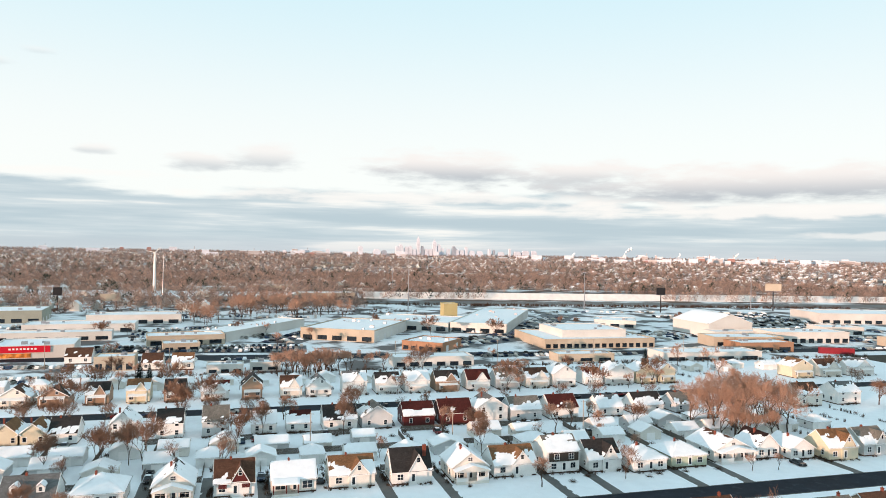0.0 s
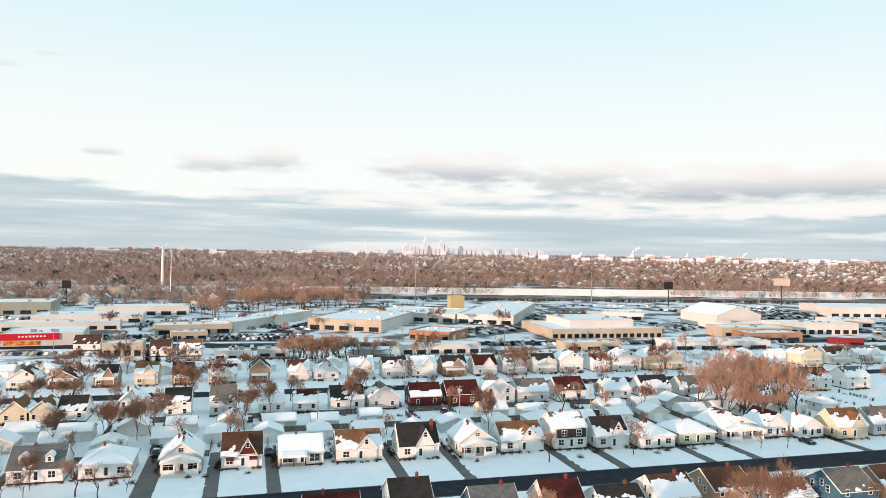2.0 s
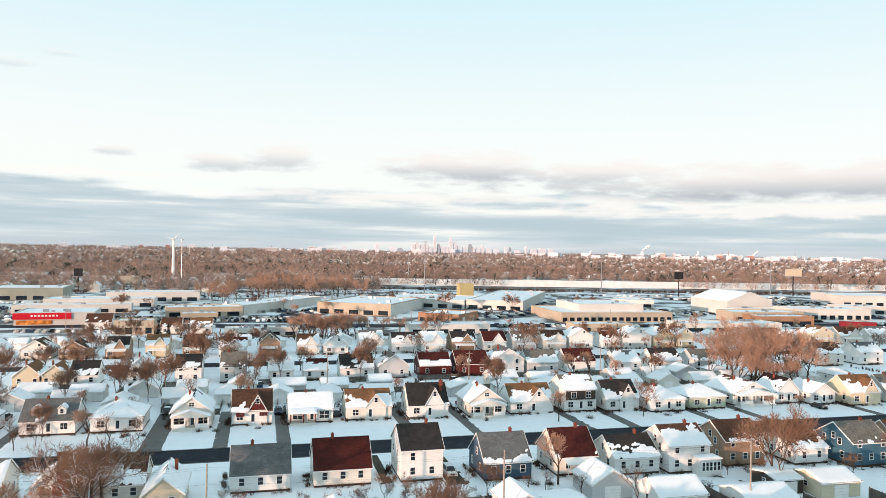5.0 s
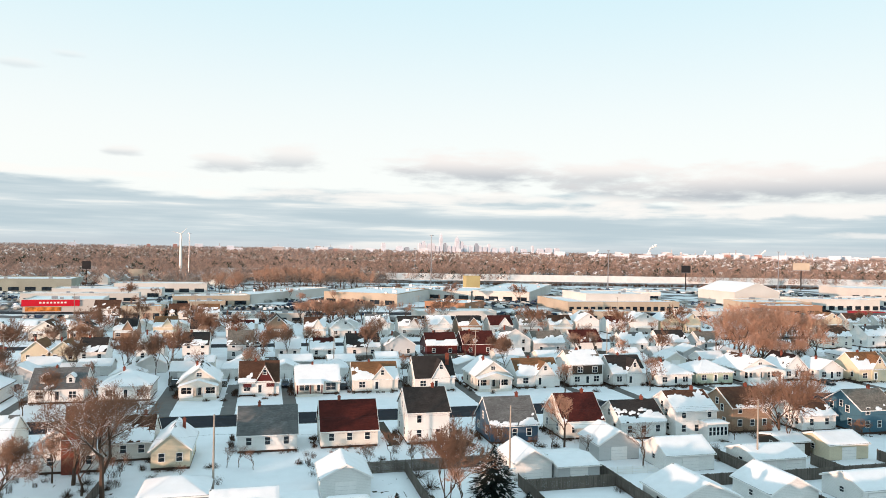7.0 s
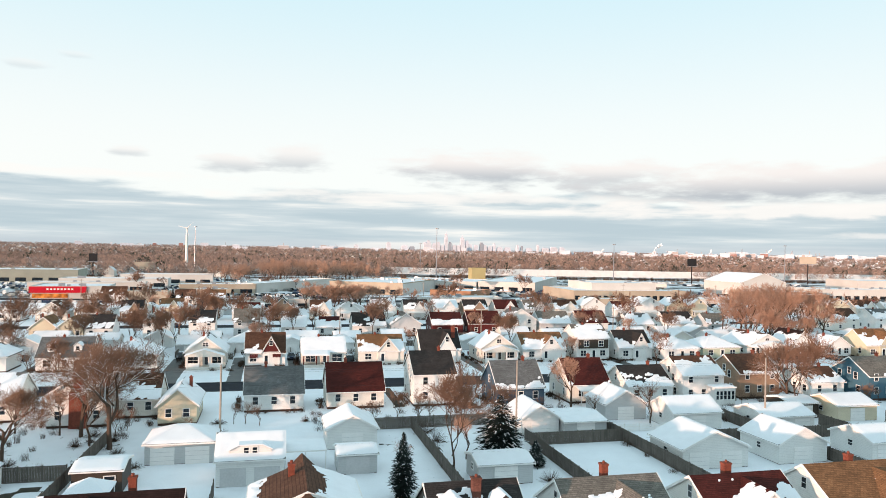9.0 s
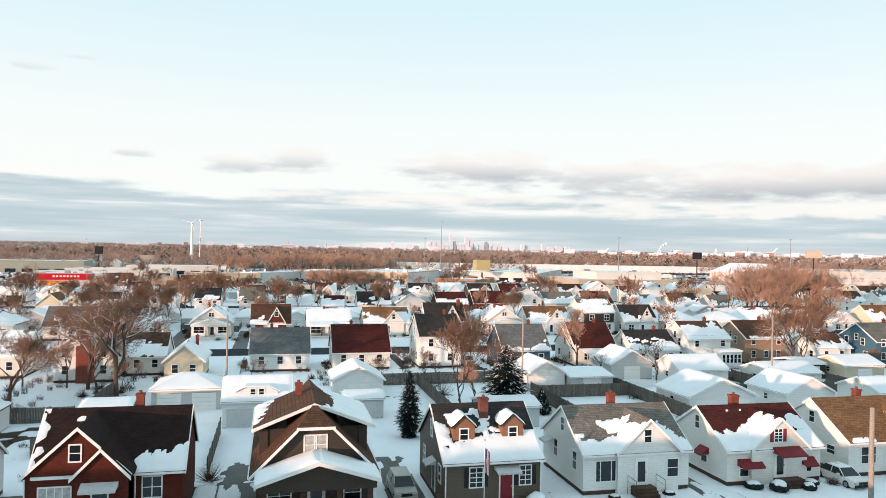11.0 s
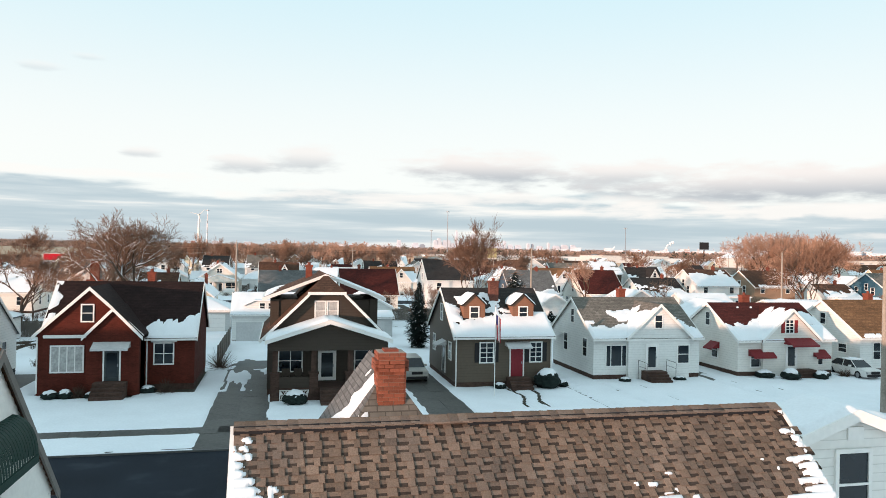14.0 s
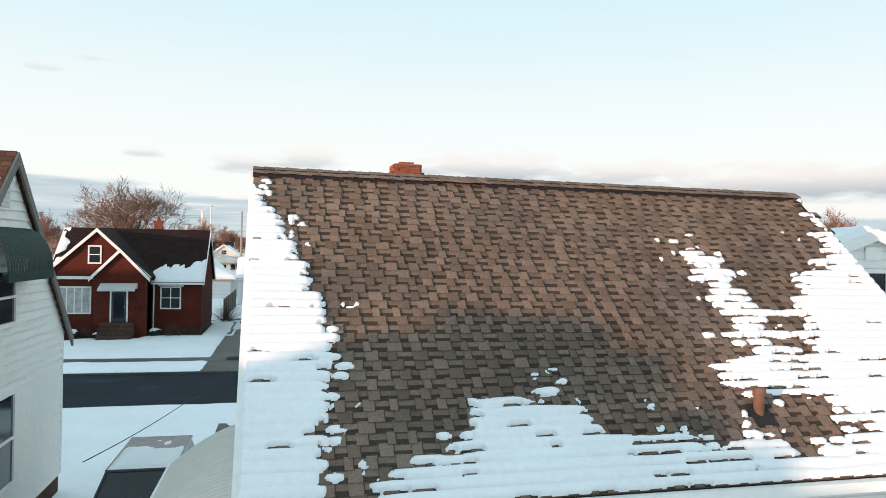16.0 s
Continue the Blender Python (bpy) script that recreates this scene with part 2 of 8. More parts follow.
def sheet(name, parent, origin, u, v, thick, cover, step, mat=None, label=""):
    """A layer of snow on the parallelogram origin + a*u + b*v; cover(a, b) in metres gives 0 where bare and up to 1 where deep."""
    origin, u, v = Vector(origin), Vector(u), Vector(v)
    lu, lv = u.length, v.length
    n = u.cross(v).normalized()
    nu, nv = max(2, int(lu / step)) + 1, max(2, int(lv / step)) + 1
    A, B = np.meshgrid(np.linspace(0, lu, nu), np.linspace(0, lv, nv), indexing="ij")
    h = np.clip(cover(A, B), 0, 1)
    rim = np.minimum(np.minimum(A, lu - A), np.minimum(B, lv - B))
    h = h * np.clip(rim / step, 0, 1)
    H = thick * np.sqrt(h) * (0.8 + 0.4 * vnoise(A * 1.3, B * 1.3, 5)) - 0.012 * (h <= 0.001)
    O, U, V, W = (np.array(q) for q in (origin, u / lu, v / lv, n))
    P = O + A[..., None] * U + B[..., None] * V + H[..., None] * W
    keep = (h[:-1, :-1] + h[1:, :-1] + h[1:, 1:] + h[:-1, 1:]) > 0.001
    ii, jj = np.nonzero(keep)
    if len(ii) == 0:
        return None
    q = np.stack([ii * nv + jj, (ii + 1) * nv + jj, (ii + 1) * nv + jj + 1, ii * nv + jj + 1], 1)
    used, inv = np.unique(q, return_inverse=True)
    me = bpy.data.meshes.new(name)
    me.from_pydata(P.reshape(-1, 3)[used].tolist(), [], inv.reshape(-1, 4).tolist())
    me.materials.append(mat or ROOF_SNOW)
    me.polygons.foreach_set("use_smooth", [True] * len(me.polygons))
    ob = new(name, me)
    ob.parent = parent
    return tagged(ob, label, kind="stuff")


# ---- buildings ----
WINDOW_CACHE = {}


def lattice(xs, zs, depth):
    """One connected frame: bars wherever a column or a row has an even number, openings between them."""
    g, ids = Geo(), {}

    def vert(i, j, y):
        if (i, j, y) not in ids:
            ids[i, j, y] = len(g.v)
            g.v.append((xs[i], y, zs[j]))
        return ids[i, j, y]

    def solid(i, j):
        return 0 <= i < len(xs) - 1 and 0 <= j < len(zs) - 1 and (i % 2 == 0 or j % 2 == 0)
    for i in range(len(xs) - 1):
        for j in range(len(zs) - 1):
            if not solid(i, j):
                continue
            g.f.append((vert(i, j, -depth), vert(i + 1, j, -depth), vert(i + 1, j + 1, -depth), vert(i, j + 1, -depth)))
            for (di, dj, e) in ((-1, 0, ((i, j + 1), (i, j))), (1, 0, ((i + 1, j), (i + 1, j + 1))), (0, -1, ((i, j), (i + 1, j))), (0, 1, ((i + 1, j + 1), (i, j + 1)))):
                if not solid(i + di, j + dj):
                    (a, b), (c, d) = e
                    g.f.append((vert(c, d, -depth), vert(a, b, -depth), vert(a, b, 0.0), vert(c, d, 0.0)))
    return g


def window_meshes(w, h, kind):
    key = (round(w, 2), round(h, 2), kind)
    if key not in WINDOW_CACHE:
        p = Geo()
        c = 0.09
        xs, zs = [-w / 2 - c, -w / 2], [-c, 0]
        for k in {"pair": (0.5,), "picture": (0.25, 0.5, 0.75), "triple": (0.22, 0.78), "grid": (0.5,)}.get(kind, ()):
            xs += [-w / 2 + k * w - 0.03, -w / 2 + k * w + 0.03]
        for k in {"pair": (0.5,), "sash": (0.5,), "blind": (0.5,), "grid": (0.25, 0.5, 0.75)}.get(kind, ()):
            zs += [k * h - 0.025, k * h + 0.025]
        g = lattice(xs + [w / 2, w / 2 + c], zs + [h, h + c], 0.06)
        p.box(-w / 2, w / 2, -0.025, 0, 0, h)
        WINDOW_CACHE[key] = (g.mesh("window_frame", TRIM), p.mesh("pane", CURTAIN if kind in ("picture", "blind") else GLASS))
    return WINDOW_CACHE[key]


def wall_pose(side, u, z, w, d):
    return {"f": pose(u, 0, z), "b": pose(-u, d, z, 0, 0, 180), "l": pose(-w / 2, u, z, 0, 0, -90), "r": pose(w / 2, u, z, 0, 0, 90)}[side]


def window(house, m, w, h, kind="sash", shutters=None, awning=None):
    fr, pa = window_meshes(w, h, kind)
    f = part("window", fr, None, house, at=m)
    part("pane", pa, None, f)
    if shutters:
        for s in (-1, 1):
            part("shutter", Geo().box(s * (w / 2 + 0.28) - 0.16, s * (w / 2 + 0.28) + 0.16, -0.05, 0, -0.02, h + 0.02), shutters, f)
    if awning:
        part("awning", awning_geo(w + 0.5, 0.55, 0.75, h + 0.15), awning, f)
    return f


def awning_geo(w, drop, reach, top):
    g = Geo()
    n = max(4, int(w / 0.16))
    for i in range(n):
        x0, x1 = -w / 2 + w * i / n, -w / 2 + w * (i + 0.96) / n
        g.extrude([(x0, -0.02, top), (x1, -0.02, top), (x1, -reach, top - drop), (x0, -reach, top - drop)], (0, 0, -0.03))
        g.box(x0, x1, -reach - 0.02, -reach + 0.01, top - drop - 0.14, top - drop + 0.005)
    for s in (-1, 1):
        g.extrude([(s * w / 2, 0, top), (s * w / 2, -reach, top - drop), (s * w / 2, 0, top - drop)], (-s * 0.02, 0, 0))
    return g


def door(house, m, mat, w=0.92, h=2.05, glass=True):
    g = Geo()
    for a in ((-w / 2 - 0.1, -w / 2, 0, h), (w / 2, w / 2 + 0.1, 0, h), (-w / 2 - 0.1, w / 2 + 0.1, h, h + 0.1)):
        g.box(a[0], a[1], -0.07, 0, a[2], a[3])
    f = part("door", g, TRIM, house, at=m)
    part("door_leaf", Geo().box(-w / 2, w / 2, -0.04, 0, 0, h), mat, f)
    if glass:
        part("pane", Geo().box(-w / 2 + 0.13, w / 2 - 0.13, -0.05, -0.04, 0.25, h - 0.18), GLASS, f)
    if house.matrix_basis.translation.y < 120:
        part("door_handle", Geo().box(w / 2 - 0.12, w / 2 - 0.07, -0.09, -0.04, 0.95, 1.1), METAL, f)


def steps(parent, x, y, w, top, n, mat):
    g = Geo()
    for i in range(n):
        g.box(x - w / 2, x + w / 2, y - 0.9 - 0.28 * (n - 1 - i) * 1.0, y, 0 if i == 0 else top * i / n, top * (i + 1) / n - 0.002 * i)
    part("steps", g, mat, parent)


def snow_cover(amount, seed, low=0.35, drift=None):
    """Patchy roof snow: amount 0 to 1, thicker towards the eaves by low."""
    low = low + 0.75 * (1 - abs(2 * min(1, max(0, amount)) - 1))

    def f(a, b):
        lv = b.max() + 1e-6
        n = 0.6 * vnoise(a * 0.45 + seed * 3.1, b * 0.6, seed) + 0.28 * vnoise(a * 1.5, b * 1.9 + seed, seed + 3) + 0.12 * vnoise(a * 4.5, b * 5, seed + 9)
        n = n + low * (0.5 - b / lv)
        if drift is not None:
            n = n + drift(a, b)
        return (n - (0.94 - 0.9 * amount)) * 6
    return f


def chimney(house, x, y, z0, z1, w=0.6, d=0.6, mat=None):
    c = part("chimney", Geo().box(x - w / 2, x + w / 2, y - d / 2, y + d / 2, z0, z1 - 0.16).box(x - w / 2 - 0.05, x + w / 2 + 0.05, y - d / 2 - 0.05, y + d / 2 + 0.05, z1 - 0.16, z1), mat or CHIMNEY, house, "brick chimney stack")
    part("flue", Geo().tube((x, y, z1), (x, y, z1 + 0.22), 0.13, 0.12, 8), CHIMNEY, c)


def roof_slab(house, a, b, c, d, mat, name="roof_slope"):
    """Eave from a to b, ridge from c to d (c above b)."""
    g = Geo().extrude([a, b, c, d], (0, 0, 0.13))
    return part(name, g, mat, house)


def rake(house, pts, vec, mat=None):
    """White boards along the sloping edges of a gable."""
    g = Geo()
    for p, q in zip(pts[:-1], pts[1:]):
        p, q = Vector(p), Vector(q)
        g.extrude([p + Vector((0, 0, -0.1)), q + Vector((0, 0, -0.1)), q + Vector((0, 0, 0.15)), p + Vector((0, 0, 0.15))], vec)
    part("rake_board", g, mat or TRIM, house)


SEED = [11]


def next_seed():
    SEED[0] += 7
    return SEED[0]


def front_gable(h, x, w, peak, eave, proj, wall, roofc, main_eave, k, cover=0.6, full=True, snow_step=0.2):
    """A gabled wing on the front: the wall comes forward by proj and its roof runs back into the main roof."""
    o = 0.25
    s = (peak - eave) / (w / 2)
    z0 = 0.0 if full else eave
    part("gable_wall", Geo().extrude([(x - w / 2, -proj, z0), (x + w / 2, -proj, z0), (x + w / 2, -proj, eave), (x, -proj, peak), (x - w / 2, -proj, eave)] if full else
                                     [(x - w / 2, -proj, eave), (x + w / 2, -proj, eave), (x, -proj, peak)], (0, proj + 0.6, 0)), wall, h)
    yr = (peak - main_eave) / k + 0.3
    mat = shingles(roofc[0], roofc[1], "y")
    for sg in (-1, 1):
        e0 = (x + sg * (w / 2 + o), -proj - o, eave - s * o)
        e1 = (x + sg * (w / 2 + o), yr * 0.5, eave - s * o)
        r1, r0 = (x, yr, peak), (x, -proj - o, peak)
        if sg < 0:
            roof_slab(h, e1, e0, r0, r1, mat, "gable_roof")
        else:
            roof_slab(h, e0, e1, r1, r0, mat, "gable_roof")
        if cover > 0:
            L = yr + proj + o
            up = Vector((-sg * (w / 2 + o), 0, peak - eave + s * o))
            if sg < 0:
                sheet("roof_snow", h, (e0[0], e0[1] + L, e0[2] + 0.14), (0, -L, 0), up, 0.1, snow_cover(cover, next_seed()), snow_step)
            else:
                sheet("roof_snow", h, (e0[0], e0[1], e0[2] + 0.14), (0, L, 0), up, 0.1, snow_cover(cover, next_seed()), snow_step)
    rake(h, [(x - w / 2 - o, -proj - o - 0.02, eave - s * o), (x, -proj - o - 0.02, peak), (x + w / 2 + o, -proj - o - 0.02, eave - s * o)], (0, 0.06, 0))


def dormer(h, x, y, z0, w, hgt, wall, roofc, depth=2.2, win=(0.6, 0.8), cover=0.9):
    g = Geo().extrude([(x - w / 2, y, z0), (x + w / 2, y, z0), (x + w / 2, y, z0 + hgt), (x, y, z0 + hgt + w * 0.45), (x - w / 2, y, z0 + hgt)], (0, depth, 0))
    d = part("dormer", g, wall, h)
    for sg in (-1, 1):
        e0, e1 = (x + sg * (w / 2 + 0.14), y - 0.18, z0 + hgt - 0.12), (x + sg * (w / 2 + 0.14), y + depth, z0 + hgt - 0.12)
        r0, r1 = (x, y - 0.18, z0 + hgt + w * 0.45 + 0.02), (x, y + depth, z0 + hgt + w * 0.45 + 0.02)
        q = [e0, e1, r1, r0] if sg > 0 else [e1, e0, r0, r1]
        part("dormer_roof", Geo().extrude(q, (0, 0, 0.08)), shingles(roofc[0], roofc[1], "y"), d)
        if cover:
            up = Vector(r0) - Vector(e0)
            if sg > 0:
                sheet("dormer_snow", d, Vector(e0) + Vector((0, 0, 0.09)), (0, depth, 0), up, 0.09, snow_cover(cover, next_seed()), 0.15)
            else:
                sheet("dormer_snow", d, Vector(e1) + Vector((0, 0, 0.09)), (0, -depth, 0), up, 0.09, snow_cover(cover, next_seed()), 0.15)
    fr, pa = window_meshes(win[0], win[1], "sash")
    f = part("window_frame", fr, None, d, at=pose(x, y, z0 + 0.25))
    part("dormer_pane", Geo().box(x - win[0] / 2, x + win[0] / 2, y - 0.025, y, z0 + 0.25, z0 + 0.25 + win[1]), GLASS, d)


def house(X, Y, w, d, eave, ridge, wall, roofc, label, roof="side", back=False, cover=0.6, step=0.25, found=0.38, o=0.35, name="house", group="houses along the streets", trim=True, ridge_cover=None):
    """A small house. Its front wall lies on y = 0 of its own frame and looks along -y; back=True turns it round."""
    h = thing(name, pose(X, Y, 0, 0, 0, 180 if back else 0), label, "house", group)
    k = (ridge - eave) / (d / 2 if roof != "front" else w / 2)
    if roof == "side":
        g = Geo().extrude([(-w / 2, 0, found), (-w / 2, d, found), (-w / 2, d, eave), (-w / 2, d / 2, ridge), (-w / 2, 0, eave)], (w, 0, 0))
    elif roof == "clip":
        zc, xc = ridge - 1.15, 1.15 * (w / 2) / (ridge - eave)
        k = (ridge - eave) / (w / 2)
        g = Geo().extrude([(-w / 2, 0, found), (w / 2, 0, found), (w / 2, 0, eave), (xc, 0, zc), (-xc, 0, zc), (-w / 2, 0, eave)], (0, d, 0))
    elif roof == "front":
        g = Geo().extrude([(-w / 2, 0, found), (w / 2, 0, found), (w / 2, 0, eave), (0, 0, ridge), (-w / 2, 0, eave)], (0, d, 0))
    else:
        g = Geo().box(-w / 2, w / 2, 0, d, found, eave)
    part("wall", g, wall, h)
    part("foundation", Geo().box(-w / 2 + 0.03, w / 2 - 0.03, 0.03, d - 0.03, -0.15, found), FOUNDATION, h)
    slopes = []
    if roof == "side":
        ze = eave - k * o
        q = [(-w / 2 - 0.2, -o, ze), (w / 2 + 0.2, -o, ze), (w / 2 + 0.2, d / 2, ridge), (-w / 2 - 0.2, d / 2, ridge)]
        roof_slab(h, *q, shingles(*roofc, "x"))
        p = [(w / 2 + 0.2, d + o, ze), (-w / 2 - 0.2, d + o, ze), (-w / 2 - 0.2, d / 2, ridge), (w / 2 + 0.2, d / 2, ridge)]
        roof_slab(h, *p, shingles(*roofc, "x"))
        slopes = [q, p]
        if trim:
            for x in (-w / 2 - 0.22, w / 2 + 0.16):
                rake(h, [(x, -o, ze), (x, d / 2, ridge), (x, d + o, ze)], (0.06, 0, 0))
            for y in (-o - 0.09, d + o):
                part("gutter", Geo().box(-w / 2 - 0.2, w / 2 + 0.2, y, y + 0.09, ze - 0.03, ze + 0.1), TRIM, h)
    elif roof == "clip":
        ze = eave - k * o
        for sg in (-1, 1):
            q = [(sg * (w / 2 + o), -o, ze), (sg * (w / 2 + o), d + o, ze), (0, d + o, ridge), (0, 2.0, ridge), (sg * xc, -o, zc)]
            part("roof_slope", Geo().extrude(q if sg > 0 else q[::-1], (0, 0, 0.13)), shingles(*roofc, "y"), h)
            part("gutter", Geo().box(min(sg * (w / 2 + o), sg * (w / 2 + o + 0.09)), max(sg * (w / 2 + o), sg * (w / 2 + o + 0.09)), -o, d + o, ze - 0.03, ze + 0.1), TRIM, h)
            rake(h, [(sg * (w / 2 + o), -o - 0.05, ze - 0.05), (sg * xc, -o - 0.05, zc - 0.05)], (0, 0.06, 0))
        part("clipped_gable", Geo().extrude([(-xc - 0.1, -o - 0.1, zc), (xc + 0.1, -o - 0.1, zc), (0, 2.0, ridge + 0.02)], (0, 0, 0.14)), shingles(*roofc, "x"), h)
        part("clipped_edge", Geo().box(-xc - 0.15, xc + 0.15, -o - 0.16, -o - 0.06, zc - 0.08, zc + 0.12), TRIM, h)
        cover = 0
    elif roof == "front":
        ze = eave - k * o
        q = [(-w / 2 - o, d + o, ze), (-w / 2 - o, -o, ze), (0, -o, ridge), (0, d + o, ridge)]
        roof_slab(h, *q, shingles(*roofc, "y"))
        p = [(w / 2 + o, -o, ze), (w / 2 + o, d + o, ze), (0, d + o, ridge), (0, -o, ridge)]
        roof_slab(h, *p, shingles(*roofc, "y"))
        slopes = [q, p]
        if trim:
            for y in (-o - 0.03, d + o - 0.03):
                rake(h, [(-w / 2 - o, y, ze), (0, y, ridge), (w / 2 + o, y, ze)], (0, 0.06, 0))
            for x in (-w / 2 - o - 0.09, w / 2 + o):
                part("gutter", Geo().box(x, x + 0.09, -o, d + o, ze - 0.03, ze + 0.1), TRIM, h)
    else:
        zi = eave - 0.05
        rx = max(0.0, (w - d) / 2)
        ry = max(0.0, (d - w) / 2)
        A, B, C, D = (-w / 2 - o, -o, zi), (w / 2 + o, -o, zi), (w / 2 + o, d + o, zi), (-w / 2 - o, d + o, zi)
        if rx >= ry:
            R0, R1 = (-rx - 0.01, d / 2, ridge), (rx + 0.01, d / 2, ridge)
            faces = [([A, B, R1, R0], "x"), ([C, D, R0, R1], "x"), ([B, C, R1], "y"), ([D, A, R0], "y")]
        else:
            R0, R1 = (0, d / 2 - ry, ridge), (0, d / 2 + ry, ridge)
            faces = [([A, B, R0], "x"), ([C, D, R1], "x"), ([B, C, R1, R0], "y"), ([D, A, R0, R1], "y")]
        for q, ax in faces:
            part("roof_slope", Geo().extrude(q, (0, 0, 0.13)), shingles(*roofc, ax), h)
            if cover > 0:
                hip_snow(h, q, cover, step)
        part("gutter", Geo().box(A[0] - 0.06, B[0] + 0.06, -o - 0.08, -o, zi - 0.05, zi + 0.1), TRIM, h)
        part("gutter", Geo().box(A[0] - 0.06, B[0] + 0.06, d + o, d + o + 0.08, zi - 0.05, zi + 0.1), TRIM, h)
    if cover > 0:
        for q in slopes:
            a, b, c, e = (Vector(v) for v in q)
            sheet("roof_snow", h, a + Vector((0, 0, 0.14)), b - a, e - a, 0.11, snow_cover(cover, next_seed()), step)
    return h


def hip_snow(h, q, cover, step):
    """Snow on a three- or four-cornered hip slope."""
    a, b = Vector(q[0]), Vector(q[1])
    top0, top1 = Vector(q[-1]), Vector(q[2])
    mid = (top0 + top1) / 2
    u = b - a
    foot = a + u.normalized() * (mid - a).dot(u.normalized())
    v = mid - foot
    lu, lv = u.length, v.length
    ta, tb = (top0 - a).dot(u.normalized()), (top1 - a).dot(u.normalized())
    base = snow_cover(cover, next_seed())

    def f(x, y):
        t = y / lv
        inside = np.minimum(x - ta * t, (lu - (lu - tb) * t) - x)
        return np.where(inside > -0.02, base(x, y), 0) * np.clip(inside * 3 + 0.4, 0, 1)
    sheet("roof_snow", h, a + Vector((0, 0, 0.14)), u, v, 0.11, f, step)


def windows_row(h, w, d, side, us, z, ww=0.85, hh=1.3, kind="sash"):
    for u in us:
        window(h, wall_pose(side, u, z, w, d), ww, hh, kind)


WHITE = siding("white_siding", (0.74, 0.74, 0.72))
CREAM = siding("cream_siding", (0.70, 0.67, 0.61))
TAUPE = siding("taupe_siding", (0.115, 0.09, 0.068))
DARK_TAUPE = siding("dark_brown_siding", (0.055, 0.043, 0.034))
BLUE = siding("blue_siding", (0.055, 0.095, 0.14))
TEAL = siding("teal_siding", (0.055, 0.13, 0.18))
TAN = siding("tan_siding", (0.33, 0.22, 0.15))
YELLOW = siding("pale_yellow_siding", (0.62, 0.55, 0.41))
GREEN = siding("pale_green_siding", (0.48, 0.52, 0.40))
GREY = siding("light_grey_siding", (0.52, 0.53, 0.53))
MAROON = siding("dark_red_siding", (0.10, 0.02, 0.018))
R_BLACK = ("black_shingles", (0.024, 0.012, 0.011))
R_BROWN = ("brown_shingles", (0.10, 0.05, 0.032))
R_RED = ("dark_red_shingles", (0.07, 0.015, 0.012))
R_GREY = ("grey_shingles", (0.145, 0.15, 0.152))
R_DARK = ("charcoal_shingles", (0.038, 0.034, 0.033))
R_TAN = ("tan_shingles", (0.21, 0.11, 0.055))
R_BEIGE = ("weathered_beige_shingles", (0.18, 0.165, 0.145))
RED_CLOTH = material("red_awning_metal", (0.2, 0.025, 0.03), 0.5, 0.08)
GREY_AWNING = material("grey_awning_metal", (0.55, 0.55, 0.55), 0.5, 0.08)
BLACK_PAINT = material("black_shutter_paint", (0.02, 0.02, 0.022), 0.5, 0.1)

# ---- ground, streets ----
SOUTH, NORTH, WEST, EAST = -160.0, 4990.0, -4500.0, 4900.0
FAR_GROUND = material("snowy_ground", (0.80, 0.82, 0.85), 0.85, 0.06, 2.0, 0.01, 0.2, 3.0, second=(0.12, 0.085, 0.07), second_at=(0.36, 0.52), second_scale=0.02)


def land(x, y):
    """Height of the far land: level near by, rising gently towards the horizon."""
    d = np.hypot(x, y)
    t = np.clip((d - 1100.0) / 3800.0, 0, 1)
    return 31.0 * t ** 1.6 + 2.0 * t * (vnoise(np.asarray(x) / 500.0, np.asarray(y) / 500.0, 12) - 0.5)


def ground_sheet():
    xs = np.concatenate([np.linspace(WEST, -600, 30), np.linspace(-500, 700, 5), np.linspace(900, EAST, 32)])
    ys = np.concatenate([[SOUTH], np.linspace(800, NORTH, 44)])
    X, Y = np.meshgrid(xs, ys, indexing="ij")
    Z = land(X, Y) - 0.16
    n = len(ys)
    me = bpy.data.meshes.new("ground")
    me.from_pydata(np.stack([X, Y, Z], -1).reshape(-1, 3).tolist(), [], [(i * n + j, (i + 1) * n + j, (i + 1) * n + j + 1, i * n + j + 1) for i in range(len(xs) - 1) for j in range(n - 1)])
    me.materials.append(FAR_GROUND)
    me.polygons.foreach_set("use_smooth", [True] * len(me.polygons))
    tagged(new("ground", me), "snow-covered flat ground of the whole district", "ground", kind="structure")


ground_sheet()
STREETS = [(28.9, 36.9), (131.8, 140.8), (236.0, 244.5)]
for n, (y0, y1) in enumerate(STREETS):
    tagged(part("road", Geo().box(-260, 420, y0 - 0.6, y1 + 0.6, -0.155, -0.12), ASPHALT), "wet dark asphalt residential street cleared of snow", "road", kind="structure")
BLOCKS = [(-90.0, 28.9), (36.9, 131.8), (140.8, 236.0), (244.5, 312.0)]
for y0, y1 in BLOCKS:
    tagged(part("yard_ground", Geo().box(-260, 420, y0, y1, -0.15, -0.06), SOIL), "frozen ground of a block of yards", "ground", kind="structure")
    for a, b in ((y0 - 0.16, y0), (y1, y1 + 0.16)):
        tagged(part("kerb", Geo().box(-260, 420, a, b, -0.15, -0.03), CONCRETE), "low concrete kerb beside the street", "kerb", kind="structure")


def trodden(x0, x1, y0, y1, share=0.5, fx=2.2, fy=1.0):
    """Thin broken snow: bare in patches inside the rectangle."""
    return lambda x, y: np.minimum(np.minimum(np.minimum(x - x0, x1 - x), np.minimum(y - y0, y1 - y)) / 0.3, (vnoise(x * fx, y * fy, 14) - (1 - share)) * 6)


